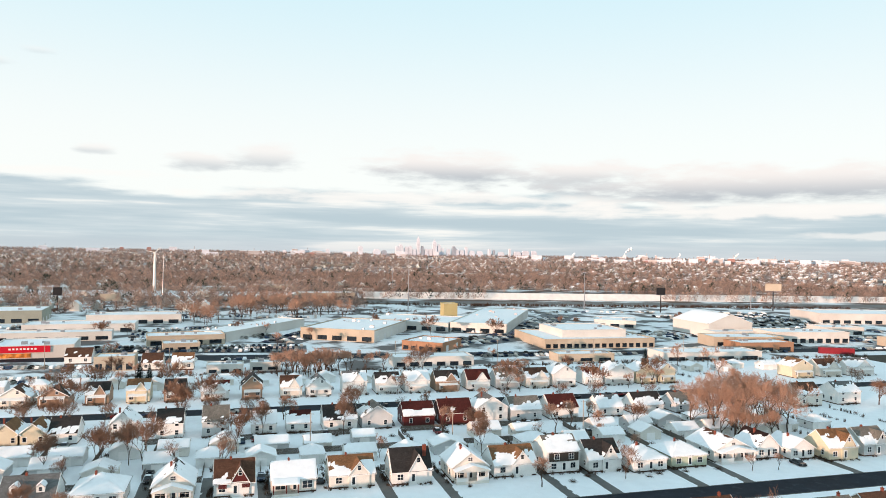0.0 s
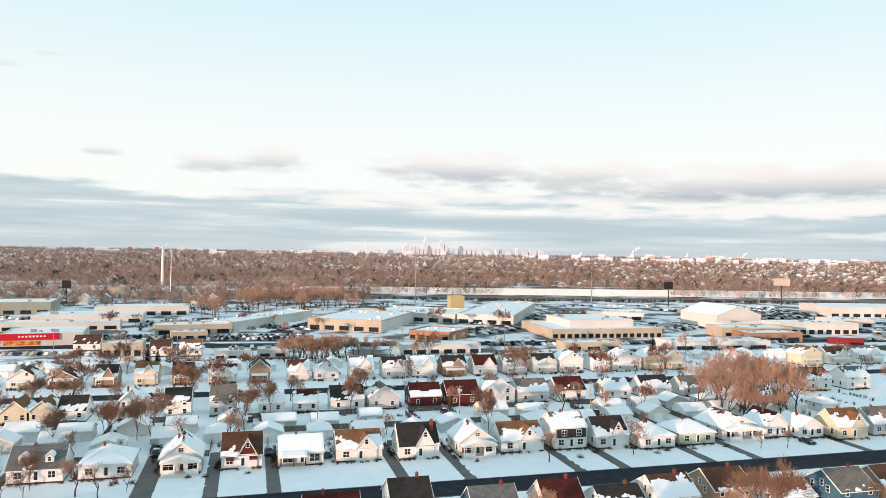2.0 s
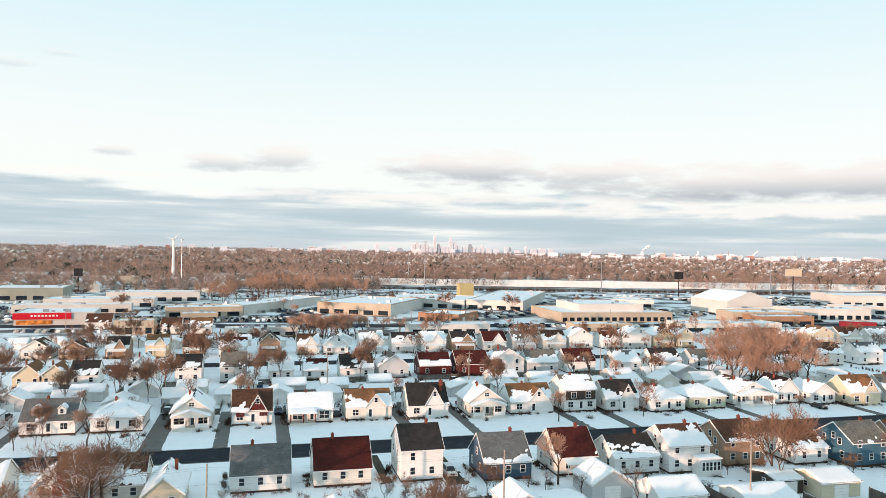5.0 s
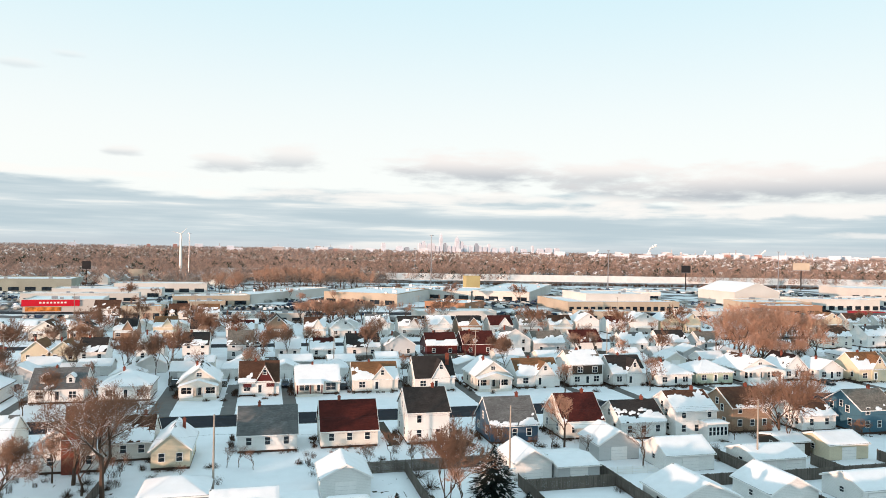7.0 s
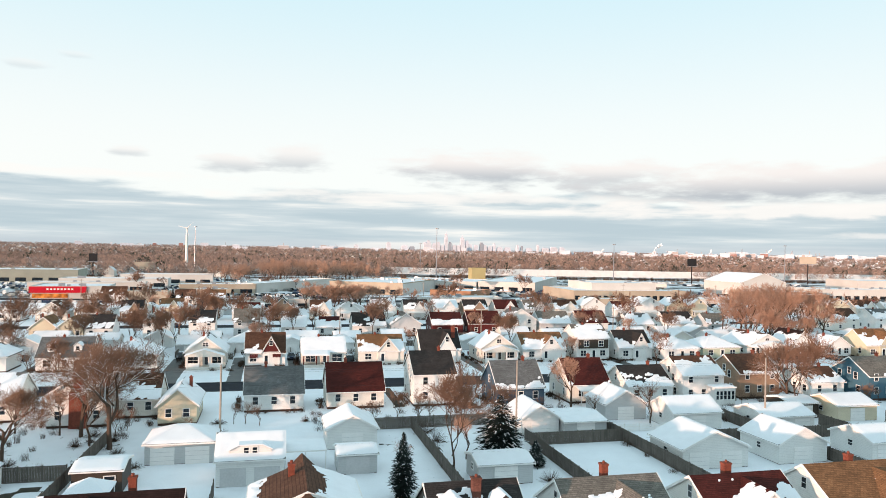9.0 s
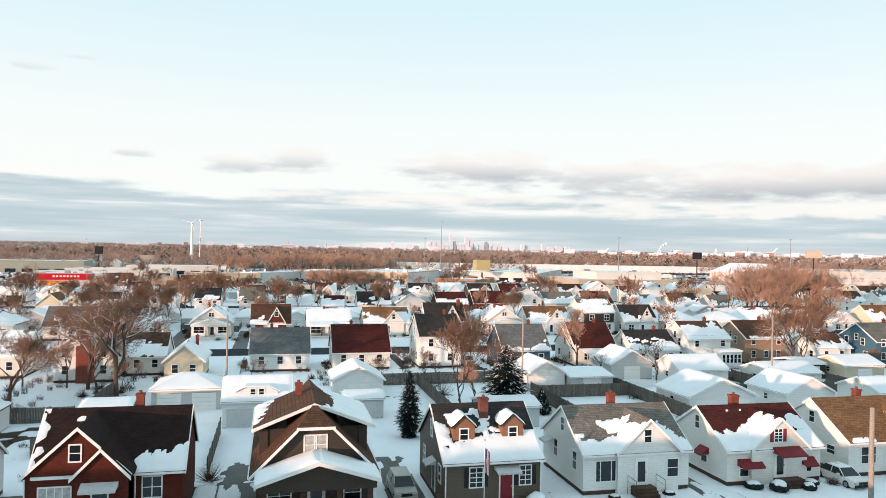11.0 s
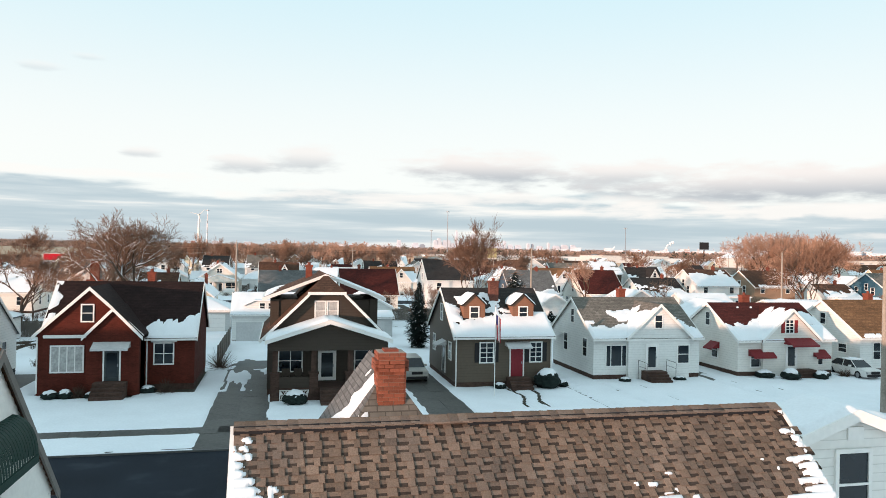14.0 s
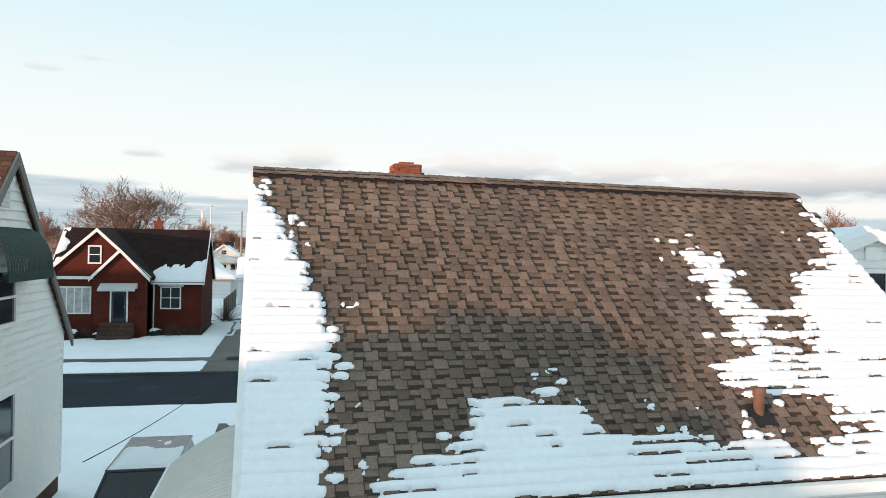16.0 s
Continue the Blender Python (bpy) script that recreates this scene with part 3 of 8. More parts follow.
def rect_gap(x0, x1, y0, y1, soft=0.35):
    return lambda x, y: np.minimum(np.minimum(x - x0, x1 - x), np.minimum(y - y0, y1 - y)) / soft


def prints(x0, y0, y1):
    """A trail of separate footprints that wanders along y."""
    def f(x, y):
        k = np.floor(y / 0.42)
        side = np.where(k % 2 == 0, 0.16, -0.16) + 0.35 * np.sin(y * 0.5)
        return np.minimum((0.17 - np.hypot((x - x0 - side) * 1.3, (y / 0.42 - k - 0.5) * 0.42)) / 0.1, np.minimum(y - y0, y1 - y))
    return f


def lawn(name, x0, x1, y0, y1, gaps, step, thick=0.1, label="untrodden snow over the front lawns", rough=0.13):
    """Snow on a yard, open where the gaps are."""
    def f(a, b):
        x, y = a + x0, b + y0
        n = (vnoise(x * 1.1, y * 1.1, 3) - 0.5) * 2 * rough * 2.2 + (vnoise(x * 3.7, y * 3.7, 8) - 0.5) * rough
        h = np.ones_like(x) * 1.0
        for g, amount in gaps:
            h = np.minimum(h, 1 - np.clip(g(x, y) * 1.5 + n + 0.5, 0, 1) * amount)
        return np.where(h < 0.12, 0, h)
    ob = sheet(name, None, (x0, y0, -0.058), (x1 - x0, 0, 0), (0, y1 - y0, 0), thick, f, step, SNOW)
    return tagged(ob, label, "snow", kind="stuff")


def paving(name, x0, x1, y0, y1, label, top=-0.04, slabs=None):
    g = Geo().box(x0, x1, y0, y1, -0.06, top)
    ob = tagged(part(name, g, CONCRETE), label, "paving", kind="structure")
    if slabs:
        nx, ny = max(1, round((x1 - x0) / slabs[0])), max(1, round((y1 - y0) / slabs[1]))
        dx, dy = (x1 - x0) / nx, (y1 - y0) / ny
        me = Geo().box(0.012, dx - 0.012, 0.012, dy - 0.012, top - 0.01, top + 0.012).mesh("paving_slab", SLAB)
        for i in range(nx):
            for j in range(ny):
                part("paving_slab", me, None, ob, at=pose(x0 + i * dx, y0 + j * dy, 0.003 * ((i * 7 + j * 3) % 4)))
    return ob


SLAB = material("wet_concrete_slab", (0.098, 0.094, 0.087), 0.55, 0.25, 5.0, 0.35, 0.15, 40.0, island=0.10, second=(0.07, 0.068, 0.065), second_at=(0.52, 0.66), second_scale=0.9)

# ---- street 1: paving and snow ----
DRIVES_B = [(-21.5, -17.6), (-4.3, -0.7), (8.9, 11.9), (58.6, 61.6)]
for a, b in DRIVES_B:
    paving("driveway", a, b, 36.9, 62.0, "wet concrete driveway with patches of snow", slabs=(1.8, 3.0))
    paving("driveway", a, b, 62.0, 78.0, "snowy back end of a concrete driveway")
paving("driveway", 20.9, 23.3, 36.9, 70.0, "trodden concrete driveway under thin snow")
paving("driveway", 33.9, 36.4, 36.9, 70.0, "concrete driveway under broken snow")
paving("sidewalk", -32.0, 60.0, 39.9, 41.5, "concrete pavement slabs along the street", -0.034, (1.5, 1.6))
paving("sidewalk", 60.0, 160.0, 39.9, 41.5, "concrete pavement along the street", -0.034)
paving("driveway", -3.6, -1.2, 6.0, 28.9, "driveway of concrete slabs under thin snow", slabs=(1.2, 1.5))
gB = [(rect_gap(a, b, 36, 62), 1.0) for a, b in DRIVES_B if a != -4.3] + [(rect_gap(-4.3, -0.7, 36, 51.5), 1.0), (trodden(-4.2, -0.8, 51, 66, 0.60, 3.4, 0.28), 1.0), (trodden(24.0, 33.0, 41.2, 41.6, 0.7, 1.0, 1.0), 1.0), (rect_gap(24.1, 24.4, 41.5, 51, 0.1), 1.0), (trodden(26.9, 27.2, 41.5, 50, 0.8), 1.0), (trodden(37.0, 37.4, 41.5, 51, 0.7), 1.0), (trodden(20, 60, 37.0, 38.0, 0.42, 3.5, 2.4), 1.0), (trodden(-30, 24, 36.9, 37.3, 0.6), 1.0)]
gB += [(rect_gap(-60, 9.0, 39.9, 41.4, 0.3), 1.0), (rect_gap(11.5, 21.5, 39.9, 41.4, 0.3), 1.0), (rect_gap(20.95, 21.1, 42, 53, 0.07), 1.0), (prints(21.7, 37.5, 54), 1.0), (rect_gap(33.95, 34.12, 42, 50, 0.07), 1.0), (prints(34.9, 38, 52), 1.0), (trodden(33.9, 35.6, 46, 56, 0.5, 1.6, 0.6), 1.0), (rect_gap(24, 33, 40.9, 41.3, 0.2), 0.8), (rect_gap(36.5, 46, 40.7, 41.1, 0.2), 0.7),
       (rect_gap(-16.2, -5.7, 51.4, 61), 1.0), (rect_gap(-0.7, 6.9, 47.9, 62), 1.0), (rect_gap(12.7, 19.7, 50.7, 60), 1.0), (rect_gap(24.5, 33.3, 52.4, 61), 1.0), (rect_gap(37.5, 46, 52.4, 61), 1.0),
       (lambda x, y: np.minimum(0.21 - np.abs(x - 16.2 - 0.1 * (y - 46) - 0.25 * np.sin(y * 1.1)), np.minimum(y - 43.4, 50 - y)) / 0.10, 1.0), (lambda x, y: np.minimum(0.21 - np.abs(x - 17.5 - 0.13 * (y - 46) - 0.22 * np.sin(y * 1.2 + 0.6)), np.minimum(y - 43.4, 50 - y)) / 0.10, 1.0), (rect_gap(-14.5, -9.5, 50.0, 51.5), 0.9), (rect_gap(-18, -9.8, 49.2, 49.9, 0.2), 0.8)]
lawn("front_lawn_snow", -32, 75, 36.75, 60, gB, 0.16)
lawn("back_yard_snow", -90, 160, 60, 131.6, [(rect_gap(a, b, 60, 66, 1.5), 1.0) for a, b in DRIVES_B[1:3]] + [(rect_gap(20, 22.2, 114, 131), 1.0), (rect_gap(30.5, 34.5, 111, 131), 1.0), (rect_gap(-6.5, -4.6, 117, 131), 0.8), (trodden(-46, -22, 70, 83, 0.42, 0.9, 0.5), 1.0), (trodden(-33, -18, 86, 106, 0.22, 1.4, 1.1), 1.0), (trodden(14, 24, 70, 98, 0.22, 1.4, 1.1), 1.0), (trodden(48, 69, 84, 91, 0.4, 0.8, 0.8), 1.0), (trodden(60, 160, 100, 108, 0.32, 0.6, 0.8), 1.0)], 0.5, label="snow over back gardens", rough=0.3)
lawn("side_lawn_snow", -120, -32, 36.75, 60, [(rect_gap(-60, -56, 36, 60), 1.0)], 0.5)
lawn("side_lawn_snow", 75, 220, 36.75, 60, [(rect_gap(84, 87, 36, 60), 1.0)], 0.5)
lawn("near_lawn_snow", -14, 30, 12, 29.0, [(rect_gap(-3.4, -1.4, 15, 26, 0.5), 0.85), (rect_gap(-0.2, 9.0, 7, 16, 0.3), 1.0)], 0.16)
lawn("near_yard_snow", -60, 90, -60, 12, [], 1.0)

# ---- row across the near street ----
# brick house with two nested front gables
hb = house(-10.9, 52.7, 9.8, 7.6, 3.8, 7.25, BRICK, R_BLACK, "red brick house with black roof and white-edged gables", cover=0.0, step=0.15)
k = (7.25 - 3.8) / 3.8
front_gable(hb, -1.6, 6.4, 7.1, 4.1, 1.5, BRICK, R_BLACK, 3.8, k, cover=0.0)
front_gable(hb, -0.05, 3.3, 5.75, 4.05, 1.95, BRICK, R_BLACK, 3.8, k, cover=0.0)
window(hb, pose(-2.95, -1.5, 1.6), 1.9, 1.65, "picture")
part("stone_lintel", Geo().box(-4.4, -1.4, -1.62, -1.5, 3.82, 4.02), TRIM, hb)
window(hb, pose(-1.75, -1.5, 4.95), 0.66, 1.05)
window(hb, pose(2.85, 0, 1.8), 1.2, 1.4, "pair")
part("stone_lintel", Geo().box(2.0, 3.7, -0.03, 0, 3.3, 3.42), TRIM, hb)
door(hb, pose(-0.1, -1.95, 1.0), DARK_DOOR)
part("door_awning", awning_geo(2.3, 0.35, 0.9, 3.6), GREY_AWNING, hb, at=pose(-0.1, -1.95, 0))
steps(hb, -0.1, -1.95, 2.0, 0.98, 4, FOUNDATION)
part("downpipe", Geo().tube((1.75, -0.12, 0.2), (1.75, -0.12, 3.7), 0.05, 0.05, 6), TRIM, hb)
part("downpipe", Geo().tube((-4.75, -1.6, 0.2), (-4.75, -1.6, 3.9), 0.05, 0.05, 6), TRIM, hb)
chimney(hb, 1.1, 5.2, 6.0, 8.05, 0.55, 0.55)
sl = Vector((0, 4.15, 7.25 - 3.8 + k * 0.35))
# thin snow left on the lower edge of the black roof
sheet("roof_snow", hb, (-5.1, -0.35, 3.62), (10.2, 0, 0), sl, 0.1,
      lambda a, b: np.maximum((vnoise(a * 1.7, b * 0.6, 4) * 1.9 + (vnoise(a * 5, b * 3, 5) - 0.5) * 0.7 + 0.15 - b * np.clip(1.25 - 0.17 * (a - 6.7), 0.6, 1.3)) * np.clip((a - 6.7) * 3, 0, 1) + np.clip((a - 9.0) * 0.9, 0, 1) * (2.2 - b * 0.8), np.maximum(0.42 - a * 1.1 + (vnoise(a * 2, b * 1.5, 6) - 0.5) * 0.9, 0.22 - np.hypot(a - 2.6, b - 4.6) + (vnoise(a * 5, b * 5, 3) - 0.5) * 0.1)), 0.12)

# brown bungalow with clipped gable and deep porch
bg = house(3.0, 49.8, 7.9, 11.0, 4.2, 8.1, DARK_TAUPE, R_BROWN, "dark brown bungalow with clipped gable and white-edged porch", roof="clip", cover=0.62, step=0.2, o=0.5)
for sg in (-1, 1):
    part("side_dormer", Geo().box(sg * 3.55 - 0.3, sg * 3.55 + 0.3, 2.2, 8.6, 4.3, 6.4).box(min(0, sg * 3.4), max(0, sg * 3.4), 2.3, 8.5, 4.4, 6.35), DARK_TAUPE, bg)
    q = [(sg * 4.3, 1.7, 6.35), (sg * 4.3, 9.1, 6.35), (0, 9.1, 8.05), (0, 1.7, 8.05)]
    part("dormer_roof", Geo().extrude(q if sg > 0 else [q[1], q[0], q[3], q[2]], (0, 0, 0.16)), shingles(*R_BROWN, "y"), bg)
    part("dormer_edge", Geo().extrude([(sg * 4.3, 1.62, 6.3), (0, 1.62, 8.0), (0, 1.62, 8.23), (sg * 4.3, 1.62, 6.55)], (0, 0.08, 0)).box(min(sg * 4.3, sg * 4.4), max(sg * 4.3, sg * 4.4), 1.7, 9.1, 6.3, 6.52), TRIM, bg)
    sheet("roof_snow", bg, (sg * 4.3, 1.75 if sg > 0 else 9.05, 6.53), (0, 7.3 * sg, 0), (-sg * 4.3, 0, 1.7), 0.1, snow_cover(0.14 if sg < 0 else 0.72, next_seed(), 0.5), 0.15)
for u in (-0.42, 0.42):
    window(bg, pose(u, 0, 5.1), 0.64, 1.25, "blind")
porch = part("porch", Geo().box(-3.7, 3.9, -2.4, 0, -0.1, 0.85), FOUNDATION, bg)
part("porch_roof", Geo().extrude([(-4.05, -3.0, 3.8), (-2.0, -3.0, 4.45), (0.1, -3.0, 5.1), (2.2, -3.0, 4.45), (4.25, -3.0, 3.8), (4.25, -3.0, 4.05), (0.1, -3.0, 5.38), (-4.05, -3.0, 4.05)], (0, 3.0, 0)), TRIM, porch)
part("porch_beam", Geo().extrude([(-3.8, -2.45, 3.3), (4.0, -2.45, 3.3), (4.0, -2.45, 3.85), (0.1, -2.45, 5.0), (-3.8, -2.45, 3.85)], (0, 0.2, 0)), DARK_TAUPE, porch)
for sg in (-1, 1):
    a = (-4.05, -3.0, 4.07) if sg < 0 else (4.25, -3.0, 4.07)
    sheet("porch_snow", porch, a if sg > 0 else (-4.05, 0, 4.07), (0, 3.0 * sg, 0), (-sg * 4.15, 0, 1.34), 0.14, lambda a, b: np.ones_like(a), 0.2)
for x in (-3.4, -0.9, 1.5, 3.6):
    part("pillar", Geo().box(x - 0.28, x + 0.28, -2.42, -1.9, 0.0, 1.75).box(x - 0.34, x + 0.34, -2.48, -1.84, 1.75, 1.85).box(x - 0.17, x + 0.17, -2.3, -2.0, 1.85, 3.4), FOUNDATION, porch)
part("balustrade", Geo().box(-3.2, -1.1, -2.3, -2.15, 0.85, 1.55), DARK_TAUPE, porch)
part("balustrade", Geo().box(1.8, 3.4, -2.3, -2.15, 0.85, 1.55), DARK_TAUPE, porch)
for x0, x1 in ((-3.1, -1.2), (1.8, 3.3)):
    g = Geo().box(x0, x1, -2.46, -2.42, 0.0, 0.05).box(x0, x1, -2.46, -2.42, 0.7, 0.75)
    n = int((x1 - x0) / 0.16)
    for i in range(n):
        a = x0 + (x1 - x0) * i / n
        g.extrude([(a, -2.45, 0.05), (a + 0.05, -2.45, 0.05), (a + 0.5 if a + 0.5 < x1 else x1, -2.45, 0.7), ((a + 0.45) if a + 0.45 < x1 else x1 - 0.05, -2.45, 0.7)], (0, 0.02, 0))
        g.extrude([(a + 0.05, -2.44, 0.05), (a, -2.44, 0.05), (max(x0, a - 0.5), -2.44, 0.7), (max(x0 + 0.05, a - 0.45), -2.44, 0.7)], (0, 0.02, 0))
    part("lattice", g, TRIM, porch)
steps(bg, 0.35, -2.4, 1.7, 0.85, 4, FOUNDATION)
door(bg, pose(0.1, 0, 0.9), TRIM, 1.05, 2.1)
for x in (-2.7, -1.9):
    part("porch_chair", Geo().box(x - 0.28, x + 0.28, -1.7, -1.15, 1.2, 1.32).box(x - 0.28, x + 0.28, -1.2, -1.12, 1.32, 1.95).box(x - 0.26, x - 0.2, -1.68, -1.14, 0.85, 1.5).box(x + 0.2, x + 0.26, -1.68, -1.14, 0.85, 1.5), DARK_TAUPE, porch)
window(bg, pose(-2.4, 0, 1.6), 1.5, 1.4, "pair")
window(bg, pose(2.6, 0, 1.6), 1.1, 1.35)
chimney(bg, -1.0, 7.0, 6.5, 8.75, 0.5, 0.5)

# taupe cape with two dormers
cp = house(16.2, 50.5, 7.5, 9.2, 3.85, 7.0, TAUPE, R_DARK, "taupe cape house with snowy roof and two dormers", cover=0.57, step=0.12)
for x in (-1.95, 1.95):
    dormer(cp, x, 1.45, 4.75, 1.7, 1.25, siding("dormer_brown", (0.24, 0.12, 0.075), 0.15), R_DARK)
chimney(cp, 0.1, 3.4, 5.6, 7.75, 0.7, 0.6, material("dark_chimney_brick", (0.13, 0.055, 0.042), 0.9, 0.2, 12.0, 1.2, 0.4, 20.0, pattern=("brick", "sum", 0.21, 0.075, 0.010, 1.2)))
SHUT = BLACK_PAINT
window(cp, pose(-1.35, 0, 1.85), 0.95, 1.4, "grid", SHUT)
window(cp, pose(2.5, 0, 1.85), 0.85, 1.4, "grid", SHUT)
door(cp, pose(1.0, 0, 0.75), material("dark_red_door", (0.22, 0.025, 0.035), 0.4, 0.1), 0.95, 2.05, False)
part("door_awning", awning_geo(1.9, 0.3, 0.9, 3.35), GREY_AWNING, cp, at=pose(1.0, 0, 0))
steps(cp, 1.0, 0, 1.6, 0.75, 4, FOUNDATION)
windows_row(cp, 7.5, 9.2, "l", [4.6], 4.6, 0.7, 1.2)
windows_row(cp, 7.5, 9.2, "l", [1.6, 7.2], 1.9, 0.8, 1.2)
part("side_awning", awning_geo(1.5, 0.35, 0.8, 3.1), GREY_AWNING, cp, at=wall_pose("l", 3.6, 0, 7.5, 9.2))
door(cp, wall_pose("l", 3.6, 0.6, 7.5, 9.2), DARK_DOOR)
for x in (-3.7, 3.7):
    part("downpipe", Geo().tube((x, -0.1, 0.1), (x, -0.1, 3.6), 0.05, 0.05, 6), TRIM, cp)

# white cape with wide front gable
wh = house(28.9, 52.2, 9.4, 8.6, 3.4, 6.2, WHITE, R_BEIGE, "white house with grey roof half covered in snow", cover=0.42, step=0.15)
front_gable(wh, 0.85, 5.4, 5.95, 3.45, 0.35, WHITE, R_BEIGE, 3.4, (6.2 - 3.4) / 4.3, cover=0.6)
window(wh, pose(-2.75, 0, 1.1), 1.7, 1.6, "triple")
window(wh, pose(3.0, -0.35, 1.3), 0.95, 1.4)
window(wh, pose(0.75, -0.35, 4.15), 0.6, 1.0)
door(wh, pose(0.2, -0.35, 0.75), TRIM)
steps(wh, 0.2, -0.35, 1.8, 0.75, 4, FOUNDATION)
windows_row(wh, 9.4, 8.6, "l", [1.6, 5.6], 1.7, 0.75, 1.4)
windows_row(wh, 9.4, 8.6, "l", [4.2], 4.2, 0.6, 1.1)
part("side_awning", awning_geo(1.4, 0.3, 0.8, 3.0), GREY_AWNING, wh, at=wall_pose("l", 7.0, 0, 9.4, 8.6))
chimney(wh, 0.4, 5.6, 5.0, 7.0, 0.6, 0.6)
rail = Geo()
for x in (-1.05, 1.45):
    for y in (-1.9, -0.5):
        rail.tube((x, y, 0.1), (x, y, 1.55), 0.02, 0.02, 5)
    rail.tube((x, -1.9, 1.55), (x, -0.5, 1.6), 0.02, 0.02, 5).tube((x, -1.9, 1.1), (x, -0.5, 1.15), 0.015, 0.015, 5)
part("stair_rail", rail, BLACK_PAINT, wh)

# cream house with red awnings
CREAM2 = siding("ivory_siding", (0.74, 0.715, 0.67))
rd = house(41.8, 52.2, 9.2, 8.6, 3.1, 5.75, CREAM2, R_RED, "cream house with dark red roof and red awnings", cover=0.6, step=0.15)
front_gable(rd, 0.3, 5.4, 5.55, 3.1, 0.3, CREAM2, R_RED, 3.1, (5.75 - 3.1) / 4.3, cover=0.75)
window(rd, pose(0.1, -0.3, 3.65), 0.7, 1.05, "grid", material("red_shutters", (0.25, 0.03, 0.03), 0.5, 0.1))
window(rd, pose(-2.5, 0, 0.8), 1.7, 1.3, "pair", awning=RED_CLOTH)
window(rd, pose(3.2, 0, 0.9), 0.9, 1.1, "sash", awning=RED_CLOTH)
door(rd, pose(0.3, -0.3, 0.6), TRIM)
part("door_awning", awning_geo(2.6, 0.5, 1.1, 3.2), RED_CLOTH, rd, at=pose(0.9, -0.3, 0))
steps(rd, 0.9, -0.3, 2.4, 0.6, 3, FOUNDATION)
window(rd, wall_pose("l", 3.2, 1.2, 9.2, 8.6), 0.8, 1.2, awning=RED_CLOTH)
windows_row(rd, 9.2, 8.6, "l", [4.3], 3.9, 0.6, 1.1)
chimney(rd, -0.2, 5.4, 4.6, 6.5, 0.75, 0.6)

# tan-roofed white house and its neighbours
yh = house(54.2, 52.4, 9.4, 9.0, 3.2, 6.0, WHITE, R_TAN, "white house with tan shingle roof almost free of snow", cover=0.12, step=0.2)
front_gable(yh, 2.4, 5.0, 5.6, 3.2, 1.2, WHITE, R_TAN, 3.2, 2.8 / 4.5, cover=0.3)
windows_row(yh, 9.4, 9.0, "f", [-2.6], 1.2, 1.5, 1.4, "pair")
windows_row(yh, 9.4, 9.0, "l", [4.4], 3.9, 0.6, 1.0)
windows_row(yh, 9.4, 9.0, "l", [2.0, 6.4], 1.6, 0.9, 0.7)
chimney(yh, 0.8, 5.0, 5.0, 6.7, 0.6, 0.6)
for X, wl, rf, cv, lb in ((67.0, CREAM, R_BROWN, 0.5, "cream house with brown roof under patchy snow"), (80.0, WHITE, R_GREY, 0.7, "white house with snowy grey roof"), (-24.6, WHITE, R_GREY, 0.75, "white house with snowy roof beside a driveway"), (-38.0, TAN, R_BROWN, 0.6, "tan house with snowy brown roof")):
    q = house(X, 52.3, 9.0, 8.6, 3.2, 6.2, wl, rf, lb, cover=cv)
    windows_row(q, 9.0, 8.6, "f", [-2.8, 2.8], 1.3, 1.1, 1.3)
    windows_row(q, 9.0, 8.6, "r", [4.0], 4.0, 0.7, 1.1)
    windows_row(q, 9.0, 8.6, "r", [2.0, 6.0], 1.5, 0.8, 1.2)
    door(q, pose(0, 0, 0.6), TRIM)

